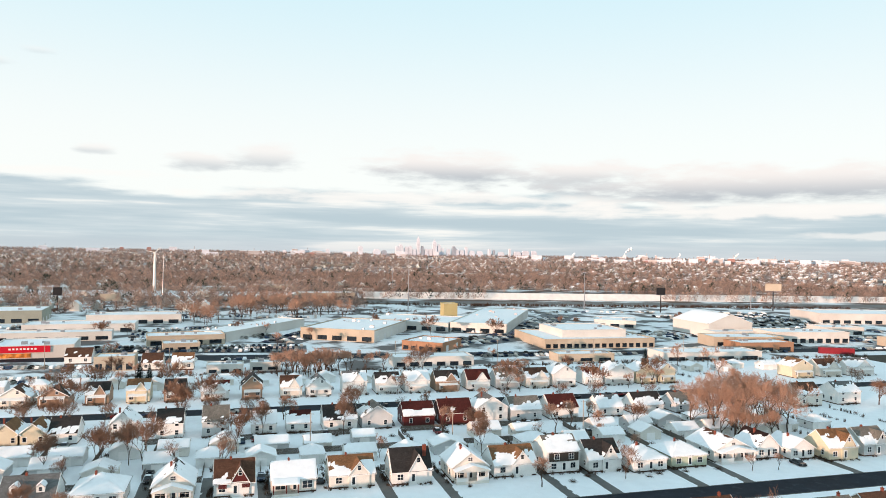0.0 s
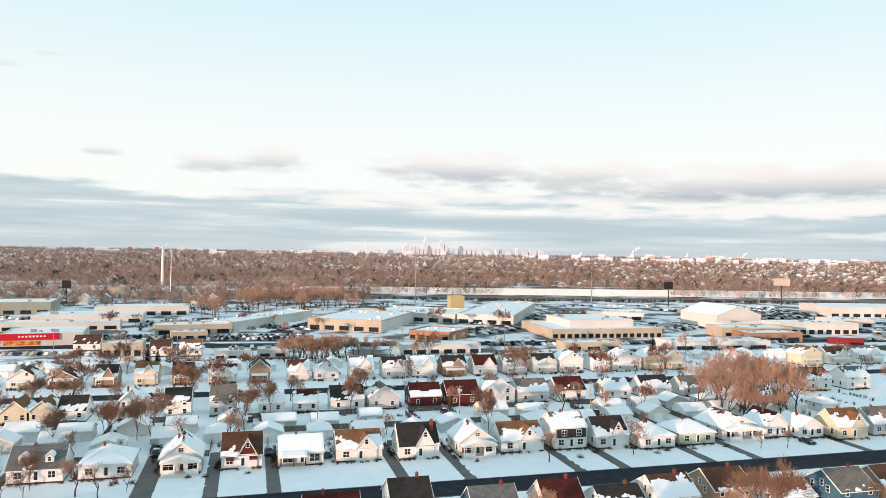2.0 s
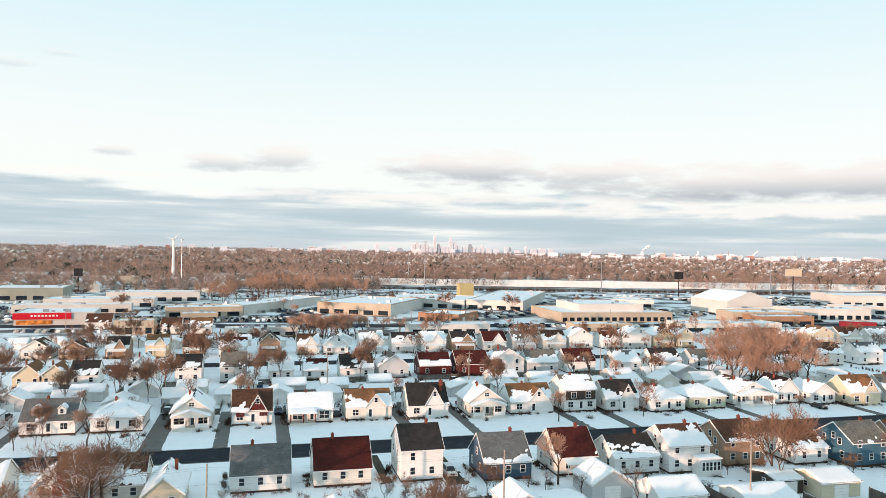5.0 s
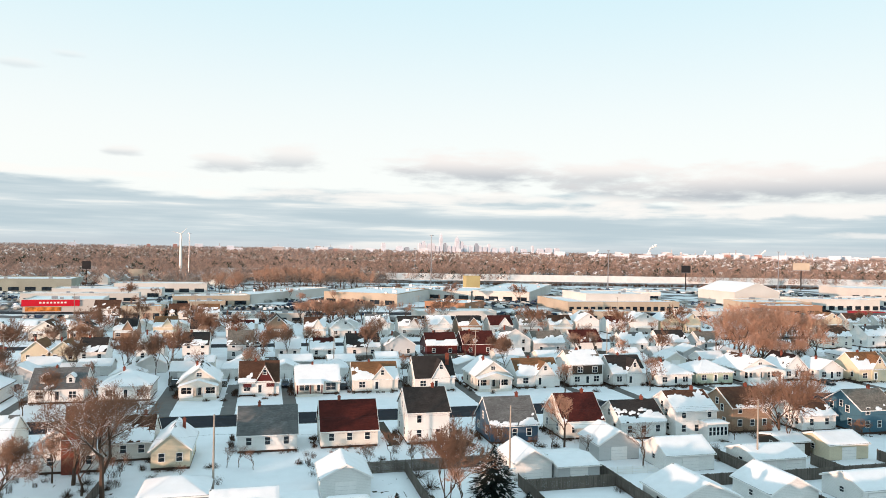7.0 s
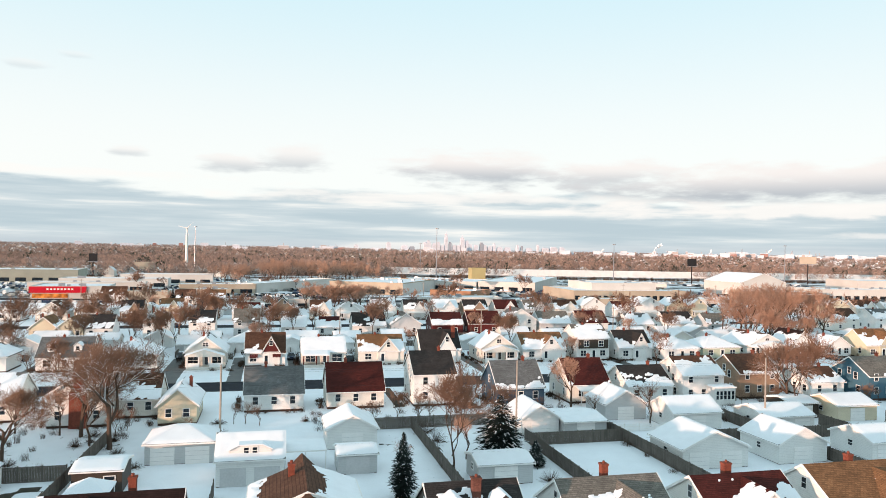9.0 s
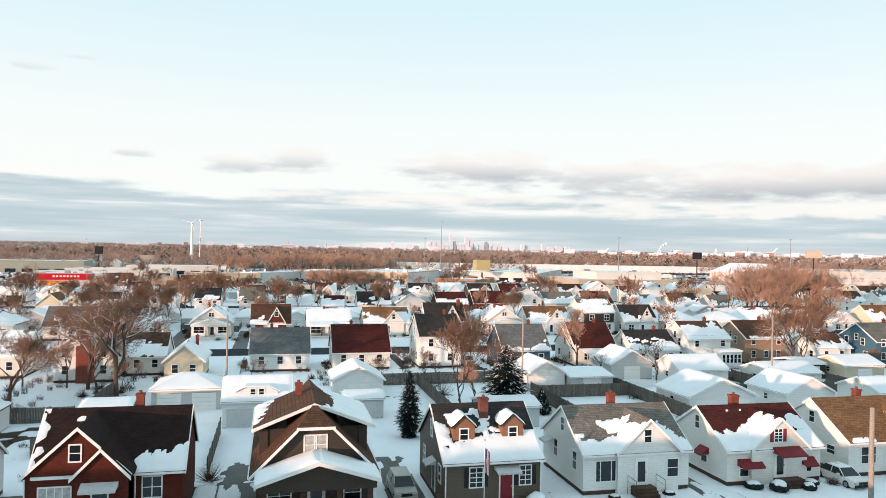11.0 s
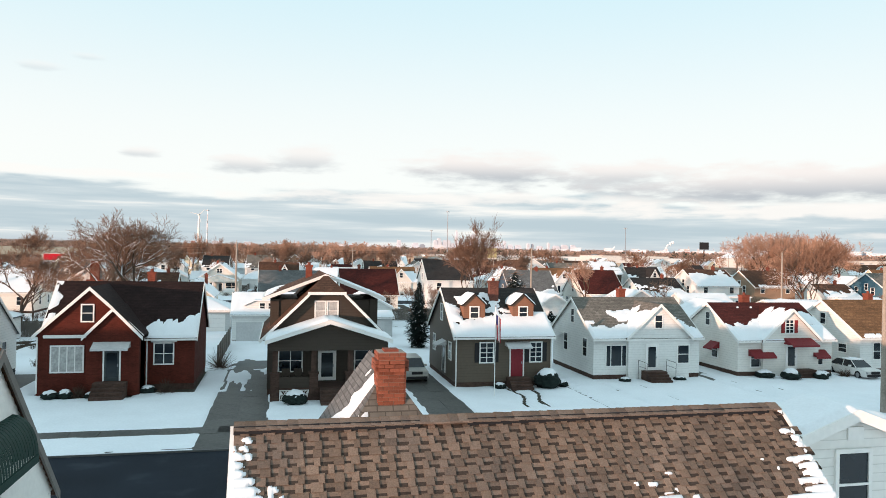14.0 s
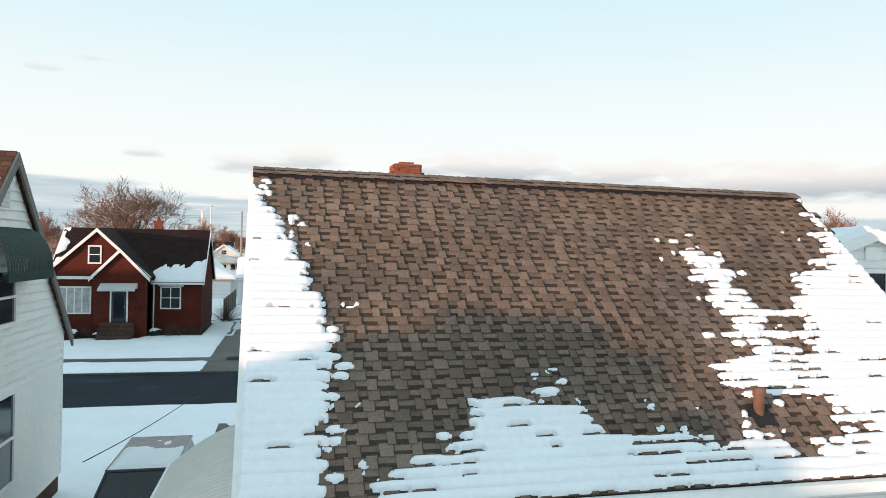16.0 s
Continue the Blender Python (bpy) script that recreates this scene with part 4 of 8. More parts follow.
# ---- row C: backs of the houses on the second street ----
ROW_C = [
    # x0, x1, back y, depth, eave, ridge, wall, roof, type, cover, label
    (-44.5, -35.0, 112.5, 9.0, 3.2, 6.4, CREAM, R_GREY, "side", 0.8, "cream house with snowy roof"),
    (-29.8, -21.9, 108.0, 9.0, 4.6, 7.4, WHITE, R_BROWN, "front", 0.7, "white gabled house behind bare trees"),
    (-15.2, -9.9, 107.2, 9.5, 3.0, 5.2, YELLOW, R_GREY, "front", 0.9, "pale yellow bungalow with snowy gable roof"),
    (-21.3, -15.8, 112.6, 8.0, 3.0, 5.9, CREAM, R_BROWN, "side", 0.3, "small cream house with patchy brown roof beside a bungalow"),
    (-3.6, 5.5, 113.7, 8.4, 3.0, 6.4, WHITE, R_GREY, "side", 0.0, "white house with bare grey roof"),
    (9.2, 18.4, 114.1, 8.4, 3.0, 6.8, CREAM, R_RED, "side", 0.0, "cream house with dark red-brown roof"),
    (23.3, 30.4, 114.0, 9.0, 5.4, 8.5, WHITE, R_DARK, "side", 0.0, "white two-storey house with dark roof"),
    (37.0, 45.3, 111.8, 9.0, 3.2, 6.9, BLUE, R_GREY, "side", 0.15, "blue-grey house with grey roof"),
    (50.0, 57.5, 112.0, 9.0, 3.4, 7.1, CREAM, R_RED, "side", 0.08, "cream house with dark red roof"),
    (60.0, 68.6, 110.2, 9.0, 3.1, 5.9, WHITE, R_DARK, "side", 0.42, "white house with half-snowy dark roof"),
    (69.9, 78.0, 109.2, 9.0, 4.9, 7.5, WHITE, R_BROWN, "side", 0.68, "white two-storey house with snowy roof"),
    (82.5, 90.8, 111.0, 9.0, 4.7, 7.4, TAN, R_BROWN, "side", 0.1, "tan two-storey house with brown roof"),
    (96.0, 103.3, 109.3, 8.0, 3.0, 5.1, WHITE, R_BROWN, "side", 0.42, "white cottage with patchy snow on its roof"),
    (105.6, 114.0, 106.0, 9.0, 4.5, 7.3, TEAL, R_BEIGE, "side", 0.05, "teal two-storey house with beige roof"),
    (118.5, 127.0, 108.0, 9.0, 3.5, 6.6, TAN, R_BROWN, "side", 0.3, "tan house with brown roof"),
    (131.0, 140.0, 108.0, 9.0, 3.5, 6.6, CREAM, R_GREY, "side", 0.6, "cream house with snowy grey roof"),
    (-60.0, -51.0, 112.0, 9.0, 3.4, 6.4, WHITE, R_RED, "side", 0.3, "white house with red-brown roof"),
    (-76.0, -67.0, 112.0, 9.0, 3.4, 6.4, WHITE, R_DARK, "side", 0.6, "white house with snowy dark roof"),
]
for x0, x1, yb, d, ev, rg, wl, rf, ty, cv, lb in ROW_C:
    w = x1 - x0
    q = house((x0 + x1) / 2, yb + d, w, d, ev, rg, wl, rf, lb, roof=ty, back=True, cover=cv, step=0.3)
    n = 3 if w > 7.5 else 2
    if "behind bare trees" in lb:
        part("chimney_breast", Geo().box(-1.25, 0.95, d, d + 0.7, -0.1, 5.2).box(-0.75, 0.45, d - 0.2, d + 0.55, 5.2, 9.4), CHIMNEY, q, "wide red-brown brick chimney breast")
    us = [(-0.5 + (i + 0.6) / (n + 0.2)) * w for i in range(n)]
    windows_row(q, w, d, "b", us, 1.25, 0.8, 1.15)
    if ev > 4.2:
        windows_row(q, w, d, "b", us[::2], 3.6, 0.75, 1.2)
        windows_row(q, w, d, "r", [2.2, 6.0], 3.5, 0.75, 1.2)
    windows_row(q, w, d, "r", [d / 2], max(ev - 0.2, 3.4) if rg - ev > 2.4 else 1.3, 0.7, 1.1)
    windows_row(q, w, d, "r", [2.0, 6.6], 1.2, 0.8, 1.15)
    windows_row(q, w, d, "l", [2.4, 6.2], 1.2, 0.8, 1.15)
    chimney(q, -w * 0.22 if w < 9 else w * 0.15, d * 0.5 if ty == "side" else d * 0.35, rg - 1.0, rg + 0.7, 0.45, 0.45)

# glazed sunroom on the back of the white two-storey house
sr = thing("sunroom", pose(76.4, 109.15, 0, 0, 0, 180), "white glazed sunroom with snowy flat roof", "sunroom")
part("wall", Geo().box(-2.0, 2.0, 0, 2.6, 0, 3.0), WHITE, sr)
part("roof_edge", Geo().box(-2.15, 2.15, 0, 2.75, 3.0, 3.2), TRIM, sr)
sheet("roof_snow", sr, (-2.1, 0.05, 3.21), (4.2, 0, 0), (0, 2.6, 0), 0.16, lambda a, b: np.ones_like(a), 0.3)
for u in (-1.5, -0.75, 0, 0.75, 1.5):
    window(sr, pose(u, 2.6, 1.1, 0, 0, 180), 0.5, 1.4)
# awning porch on the back of the red-roofed house
part("back_porch_roof", Geo().extrude([(51.0, 109.6, 2.5), (57.0, 109.6, 2.5), (57.0, 112.0, 3.0), (51.0, 112.0, 3.0)], (0, 0, 0.12)), TRIM, None)
tagged(bpy.data.objects["back_porch_roof"], "white sloping porch roof on posts behind the house", "porch roof")
for x in (51.2, 56.8):
    part("post", Geo().tube((x, 109.8, -0.06), (x, 109.8, 2.55), 0.07, 0.07, 6), TRIM, bpy.data.objects["back_porch_roof"])

# ---- row D: fronts beyond the second street ----
ROW_D = [
    (-45.2, -35.1, 155.8, 9.0, 3.1, 6.5, WHITE, R_GREY, "side", 0.05, "dormers", "white house with grey roof and two white dormers"),
    (-32.4, -22.5, 156.0, 10.0, 3.1, 5.8, WHITE, R_DARK, "hip", 0.85, "", "white hip-roofed house under snow"),
    (-17.1, -9.0, 156.5, 10.0, 3.6, 6.6, CREAM, R_DARK, "front", 0.85, "porch", "cream bungalow with snowy gable roof and porch"),
    (-5.0, 3.4, 157.4, 8.6, 3.2, 6.9, WHITE, R_BROWN, "side", 0.12, "gable_red", "white house with brown roof and dark red gable"),
    (6.9, 16.5, 157.0, 8.6, 3.1, 5.9, CREAM, R_GREY, "side", 0.85, "porch_left", "cream house with snow-covered porch roof"),
    (19.5, 29.7, 157.5, 8.6, 3.1, 6.2, CREAM, R_TAN, "side", 0.4, "gable", "cream house with patchy tan roof and front gable"),
    (33.5, 42.8, 156.8, 8.8, 3.2, 7.3, WHITE, R_DARK, "side", 0.06, "gable", "white house with slate-grey roof and brick chimney"),
    (47.4, 56.1, 156.0, 10.0, 3.5, 6.6, CREAM, R_DARK, "front", 0.85, "porch", "pinkish bungalow with snowy roof and gabled porch"),
    (58.0, 68.8, 156.8, 9.0, 3.1, 6.4, WHITE, R_TAN, "side", 0.4, "gable", "white house with tan roof partly under snow"),
    (71.6, 80.0, 156.8, 9.0, 5.4, 8.2, WHITE, R_BEIGE, "side", 0.75, "two", "white two-storey house with dark upper front"),
    (82.0, 90.8, 155.5, 9.0, 3.2, 6.9, WHITE, R_DARK, "side", 0.3, "gable", "white house with dark roof behind a bare tree"),
    (92.7, 102.0, 153.0, 10.0, 3.0, 5.6, WHITE, R_DARK, "hip", 0.95, "", "white hip-roofed cottage deep in snow"),
    (104.0, 114.2, 154.0, 10.0, 3.0, 5.6, GREEN, R_BROWN, "hip", 0.8, "", "pale green hip-roofed cottage"),
    (118.0, 129.4, 156.0, 12.0, 3.2, 6.0, WHITE, R_BROWN, "front", 0.8, "porch", "long white house with snowy gable roof"),
    (131.0, 138.0, 156.0, 9.0, 3.2, 6.6, WHITE, R_BLACK, "front", 0.5, "", "white house with black roof partly under snow"),
    (139.5, 147.0, 153.5, 9.0, 3.0, 5.4, WHITE, R_GREY, "front", 0.9, "", "small white gabled house under snow"),
    (149.0, 158.5, 150.5, 9.0, 3.6, 7.2, YELLOW, R_TAN, "side", 0.4, "gable", "yellow house with tan roof and front gable"),
    (162.0, 171.0, 152.0, 9.0, 3.4, 6.8, GREY, R_BEIGE, "side", 0.4, "gable", "grey house with beige roof"),
    (-60.0, -50.5, 156.0, 9.0, 3.2, 6.2, WHITE, R_DARK, "hip", 0.7, "", "white house with snowy roof"),
    (-75.0, -65.5, 156.0, 9.0, 3.2, 6.4, CREAM, R_BROWN, "side", 0.6, "gable", "cream house with snowy brown roof"),
]
for x0, x1, yf, d, ev, rg, wl, rf, ty, cv, ex, lb in ROW_D:
    w = x1 - x0
    q = house((x0 + x1) / 2, yf, w, d, ev, rg, wl, rf, lb, roof=ty, cover=cv, step=0.33)
    ks = (rg - ev) / (d / 2)
    if ex == "dormers":
        for x in (-2.4, 2.4):
            dormer(q, x, 0.9, 4.0, 1.5, 1.1, WHITE, R_GREY, 2.6)
    if ex in ("gable", "gable_red"):
        front_gable(q, w * 0.14, w * 0.46, rg - 0.35, ev, 0.3, wl, rf, ev, ks, cover=cv * 0.8, snow_step=0.33)
        if ex == "gable_red":
            part("gable_panel", Geo().extrude([(w * 0.14 - 1.7, -0.36, ev + 0.1), (w * 0.14 + 1.7, -0.36, ev + 0.1), (w * 0.14, -0.36, rg - 0.7)], (0, 0.05, 0)), MAROON, q)
            for u in (-2.4, 2.4):
                part("awning", awning_geo(1.7, 0.5, 0.7, 2.8), MAROON, q, at=pose(u, -0.3, 0))
        window(q, pose(w * 0.14, -0.37, rg - 2.2), 0.7, 1.0)
    if ex == "porch":
        part("porch_floor", Geo().box(-w * 0.45, w * 0.45, -2.2, 0, -0.1, 0.7), wl, q)
        for x in (-0.43, -0.14, 0.14, 0.43):
            part("pillar", Geo().box(x * w - 0.14, x * w + 0.14, -2.15, -1.87, 0.7, 2.9), TRIM, q)
        for sg in (-1, 1):
            part("porch_rail", Geo().box(min(sg * w * 0.43, sg * w * 0.12), max(sg * w * 0.43, sg * w * 0.12), -2.1, -1.98, 0.7, 1.5), TRIM, q)
        part("porch_roof", Geo().extrude([(-w * 0.48, -2.5, 2.85), (w * 0.48, -2.5, 2.85), (w * 0.48, -2.5, 3.1), (0, -2.5, 4.3), (-w * 0.48, -2.5, 3.1)], (0, 2.6, 0)), wl, q)
        for sg in (-1, 1):
            sheet("porch_snow", q, (sg * w * 0.5, -2.6 if sg > 0 else 0.0, 3.06), (0, 2.6 * sg, 0), (-sg * w * 0.5, 0, 1.3), 0.12, lambda a, b: np.ones_like(a), 0.3)
        window(q, pose(0, 0, rg - 1.9), 1.0, 0.8, "pair")
    if ex == "porch_left":
        part("porch_floor", Geo().box(-w * 0.48, w * 0.1, -2.2, 0, -0.1, 0.6), wl, q)
        for x in (-0.46, -0.18, 0.08):
            part("pillar", Geo().box(x * w - 0.12, x * w + 0.12, -2.1, -1.86, 0.6, 2.6), MAROON, q)
        part("porch_roof", Geo().extrude([(-w * 0.5, -2.5, 2.6), (w * 0.12, -2.5, 2.6), (w * 0.12, 0, 3.3), (-w * 0.5, 0, 3.3)], (0, 0, 0.12)), TRIM, q)
        sheet("porch_snow", q, (-w * 0.5, -2.5, 2.74), (w * 0.62, 0, 0), (0, 2.5, 0.7), 0.14, lambda a, b: np.ones_like(a), 0.3)
    if ex == "two":
        part("upper_front", Geo().box(-w / 2 + 0.4, w / 2 - 0.4, -0.35, 0, 3.0, 5.2), DARK_TAUPE, q)
        for u in (-1.9, 1.9):
            window(q, pose(u, -0.35, 3.5), 1.2, 1.3, "pair")
    # porch windows are oversized: their dark glass stands in for deep porch shade
    windows_row(q, w, d, "f", [-w * 0.3, w * 0.3], 1.0 if ex.startswith("porch") else 1.2, 2.1 if ex.startswith("porch") else 1.3, 1.55 if ex.startswith("porch") else 1.25, "pair")
    door(q, pose(0.2, -0.32 if ex.startswith("gable") else 0, 0.6), TRIM)
    windows_row(q, w, d, "l", [2.2, 6.0], 1.3, 0.8, 1.2)
    chimney(q, w * (0.36 if "slate" in lb else -0.1), d * (0.3 if "slate" in lb else 0.5), 3.0 if "slate" in lb else rg - 0.8, rg + (0.9 if "slate" in lb else 0.5), 0.8 if "slate" in lb else 0.42, 0.45)

# ---- rows E and F, farther on ----
PALETTE = [(WHITE, R_GREY, "white house with snowy grey roof"), (CREAM, R_BROWN, "cream house with brown roof"), (WHITE, R_RED, "white house with red-brown roof"), (TAN, R_DARK, "tan house with dark roof"),
           (WHITE, R_DARK, "white house with dark roof under snow"), (GREY, R_BEIGE, "grey house with beige roof"), (YELLOW, R_TAN, "pale yellow house with tan roof"), (MAROON, R_RED, "dark red brick house with red roof")]
ROW_E = [
    (-58.7, 7.0, 3.2, 6.2, 6, 0.50, 'front'),
    (-52.2, 7.0, 3.2, 6.0, 6, 0.50, 'front'),
    (-45.1, 7.0, 3.2, 6.4, 4, 0.15, 'side'),
    (-30.4, 7.1, 4.8, 7.8, 0, 0.70, 'front'),
    (-18.5, 7.0, 4.6, 7.6, 4, 0.20, 'side'),
    (-6.4, 7.1, 4.6, 8.0, 5, 0.10, 'side'),
    (6.8, 7.0, 3.2, 6.0, 0, 0.80, 'side'),
    (16.7, 7.0, 3.0, 5.6, 2, 0.70, 'side'),
    (28.6, 9.8, 3.4, 6.8, 4, 0.30, 'side'),
    (39.6, 9.1, 3.8, 6.9, 5, 0.40, 'front'),
    (52.5, 9.6, 3.6, 6.8, 7, 0.35, 'side'),
    (64.3, 10.4, 3.8, 7.2, 7, 0.06, 'side'),
    (75.9, 10.3, 4.8, 8.2, 0, 0.60, 'front'),
    (87.5, 10.4, 3.8, 7.0, 5, 0.40, 'side'),
    (100.6, 9.9, 3.8, 7.2, 2, 0.12, 'side'),
    (117.5, 8.8, 3.2, 6.2, 0, 0.80, 'side'),
    (131.8, 10.4, 3.4, 6.8, 4, 0.45, 'side'),
    (145.9, 8.3, 3.2, 6.2, 5, 0.20, 'side'),
    (197.3, 10.4, 4.6, 7.8, 1, 0.30, 'side'),
    (214.6, 10.4, 4.6, 7.6, 0, 0.60, 'side'),
]
ROW_F = [
    (-83.5, 7.0, 3.2, 6.2, 0, 0.80, 'front'),
    (-70.8, 9.5, 3.4, 6.4, 1, 0.60, 'front'),
    (-59.2, 9.2, 3.2, 5.8, 3, 0.20, 'front'),
    (-46.0, 7.3, 3.4, 6.8, 3, 0.30, 'side'),
    (-33.3, 7.4, 4.4, 7.4, 6, 0.40, 'side'),
    (-21.5, 7.0, 3.6, 7.0, 3, 0.10, 'side'),
    (-8.3, 9.4, 3.2, 6.0, 2, 0.60, 'side'),
    (4.2, 7.0, 4.8, 8.0, 3, 0.10, 'front'),
    (17.8, 7.6, 3.8, 7.0, 1, 0.60, 'side'),
    (27.7, 8.9, 3.4, 6.8, 0, 0.50, 'front'),
    (40.8, 8.8, 5.0, 8.0, 0, 0.80, 'side'),
    (53.2, 9.2, 4.0, 7.2, 4, 0.50, 'side'),
    (64.5, 9.4, 4.4, 7.4, 0, 0.90, 'side'),
    (76.4, 9.4, 4.0, 7.2, 3, 0.30, 'side'),
    (88.9, 9.2, 4.0, 7.2, 2, 0.15, 'side'),
    (101.2, 9.8, 4.0, 7.2, 5, 0.30, 'side'),
    (113.7, 9.8, 4.0, 7.2, 1, 0.40, 'side'),
    (125.1, 9.8, 5.2, 8.4, 0, 0.85, 'front'),
    (138.2, 7.7, 3.6, 6.6, 2, 0.40, 'side'),
    (150.0, 12.7, 5.2, 8.4, 0, 0.85, 'front'),
    (162.4, 9.0, 5.2, 8.2, 6, 0.70, 'front'),
    (172.2, 7.6, 5.2, 8.2, 6, 0.70, 'front'),
    (241.1, 11.4, 5.0, 8.0, 6, 0.60, 'front'),
    (256.4, 11.7, 4.0, 7.4, 1, 0.30, 'side'),
    (273.6, 15.0, 4.0, 7.4, 0, 0.70, 'side'),
]
for X, w, ev, rg, pal, cv, ty in ROW_E:
    wl, rf, lb = PALETTE[pal]
    q = house(X, 217.0, w, 9.0, ev, rg, wl, rf, lb, roof=ty, back=True, cover=cv, step=0.5)
    windows_row(q, w, 9.0, "b", [-w * 0.27, w * 0.27], 1.3, 0.9, 1.2)
    if ev > 4:
        windows_row(q, w, 9.0, "b", [-w * 0.27, w * 0.27], 3.7, 0.9, 1.2)
    windows_row(q, w, 9.0, "r", [2.5, 6.0], 1.3, 0.8, 1.2)
    chimney(q, w * 0.2, 4.6, rg - 0.8, rg + 0.55, 0.42, 0.42)
for X, w, ev, rg, pal, cv, ty in ROW_F:
    wl, rf, lb = PALETTE[pal]
    q = house(X, 259.0, w, 9.0, ev, rg, wl, rf, lb, roof=ty, cover=cv, step=0.6)
    if ty == "side":
        front_gable(q, w * 0.12, w * 0.5, rg - 0.3, ev, 0.3, wl, rf, ev, (rg - ev) / 4.5, cover=cv, snow_step=0.6)
    windows_row(q, w, 9.0, "f", [-w * 0.28, w * 0.28], 1.2, 1.2, 1.3, "pair")
    windows_row(q, w, 9.0, "f", [w * 0.12], rg - 2.0, 0.8, 0.9)
    part("porch_roof", Geo().extrude([(-w * 0.4, -1.8, 2.5), (w * 0.4, -1.8, 2.5), (w * 0.4, 0, 3.1), (-w * 0.4, 0, 3.1)], (0, 0, 0.15)), TRIM, q)
    part("porch_floor", Geo().box(-w * 0.4, w * 0.4, -1.7, 0, -0.1, 0.55), wl, q)
    for x in (-0.38, 0.38):
        part("pillar", Geo().box(x * w - 0.1, x * w + 0.1, -1.7, -1.5, 0.5, 2.6), TRIM, q)
MID_DRIVES = (-62.5, -48.5, -21.5, -7.9, 4.0, 30.4, 44.0, 69.2, 80.2, 102.3, 115.2, 147.5)
for a in MID_DRIVES:
    paving("driveway", a, a + 3.0 + 1.8 * (a == -21.5), 141.0, 172.0, "wet concrete driveway cleared of snow")
lawn("middle_lawn_snow", -150, 260, 140.9, 235.9, [(rect_gap(a, a + 3.0 + 1.8 * (a == -21.5), 140, 172, 0.4), 1.0) for a in MID_DRIVES] + [(rect_gap(-150, 260, 144.0, 145.2, 0.5), 0.6)], 0.6, label="snow over the front and back gardens", rough=0.16)
tagged(part("shop_ground", Geo().box(-420, 620, 312.1, 690, -0.3, -0.15), material("trodden_snow", (0.74, 0.76, 0.79), 0.85, 0.08, 0.6, 0.03, 0.3, 2.0, second=(0.12, 0.115, 0.115), second_at=(0.49, 0.58), second_scale=0.045)), "trodden snow and slush round the shops", "ground", kind="structure")
lawn("far_lawn_snow", -200, 320, 244.6, 311.8, [(rect_gap(-200, 320, 247.5, 248.7, 0.6), 0.6)], 1.0, label="snow over distant gardens", rough=0.3)

# ---- the near house: shingled roof with snow ----
NX0, NX1, EY, EZ, RY, RZ = -0.72, 9.0, 7.0, 3.58, 11.25, 7.27
SL = math.hypot(RY - EY, RZ - EZ)
UPV = Vector((0, (RY - EY) / SL, (RZ - EZ) / SL))
NRM = Vector((1, 0, 0)).cross(UPV)
SHINGLE = material("laminated_brown_shingle", (0.205, 0.150, 0.116), 0.95, 0.25, 40.0, 0.6, 0.6, 160.0, island=0.24, spec=0.1, second=(0.165, 0.132, 0.112), second_at=(0.45, 0.65), second_scale=0.7)
# dark tone of the deck and of the shade painted between tabs
SHINGLE_DARK = material("dark_shingle_shade_and_deck", (0.058, 0.045, 0.038), 0.95, 0.25, 40.0, 0.6, 0.5, 220.0, island=0.13, spec=0.1)
WHITE_NEAR = siding("near_white_siding", (0.78, 0.77, 0.74), 0.19)
nh = thing("house", pose(NX0, RY, RZ) @ pose(0, 0, 0, 0, 0.25, 1.5) @ pose(-NX0, -RY, -RZ), "white house under a brown shingle roof with melting snow", "house", "houses along the streets")
part("wall", Geo().extrude([(NX0 + 0.25, EY + 0.3, 0.3), (NX0 + 0.25, 15.2, 0.3), (NX0 + 0.25, 15.2, 3.75), (NX0 + 0.25, RY, RZ - 0.1), (NX0 + 0.25, EY + 0.3, 3.75)], (NX1 - NX0 - 0.5, 0, 0)), WHITE_NEAR, nh)
part("foundation", Geo().box(NX0 + 0.28, NX1 - 0.28, EY + 0.33, 15.17, -0.15, 0.3), FOUNDATION, nh)
deck = part("roof_deck", Geo().extrude([(NX0, EY, EZ - 0.03), (NX1, EY, EZ - 0.03), (NX1, RY, RZ - 0.03), (NX0, RY, RZ - 0.03)], (0, 0, -0.14)), SHINGLE_DARK, nh)
back = part("far_slope", Geo().extrude([(NX1, 15.5, EZ), (NX0, 15.5, EZ), (NX0, RY, RZ), (NX1, RY, RZ)], (0, 0, -0.14)), shingles(*R_BROWN, "x"), nh)
for x in (NX0 - 0.05, NX1 - 0.01):
    rake(nh, [(x, EY, EZ - 0.15), (x, RY, RZ - 0.15), (x, 15.5, EZ - 0.15)], (0.06, 0, 0))
part("gutter", Geo().box(NX0, NX1, EY - 0.13, EY - 0.01, EZ - 0.14, EZ - 0.02), TRIM, nh)


def on_roof(a, b, n=0.0):
    return Vector((NX0, EY, EZ)) + Vector((a, 0, 0)) + UPV * b + NRM * n


COURSE = 0.143
TURN = Matrix((Vector((1, 0, 0)), UPV, NRM)).transposed().to_4x4()


def shingle_geo(w, n0, n1):
    """A tab on the roof plane: butt edge n1 high at the bottom, running under the course above."""
    g = Geo()
    l = COURSE * 1.15
    g.v = [(0, 0, n0), (w, 0, n0), (w, l, n0), (0, l, n0), (0, 0, n1), (w, 0, n1), (w, l, n1 * 0.3), (0, l, n1 * 0.3)]
    g.f = [(4, 5, 6, 7), (0, 1, 5, 4), (1, 2, 6, 5), (3, 0, 4, 7)]
    return g


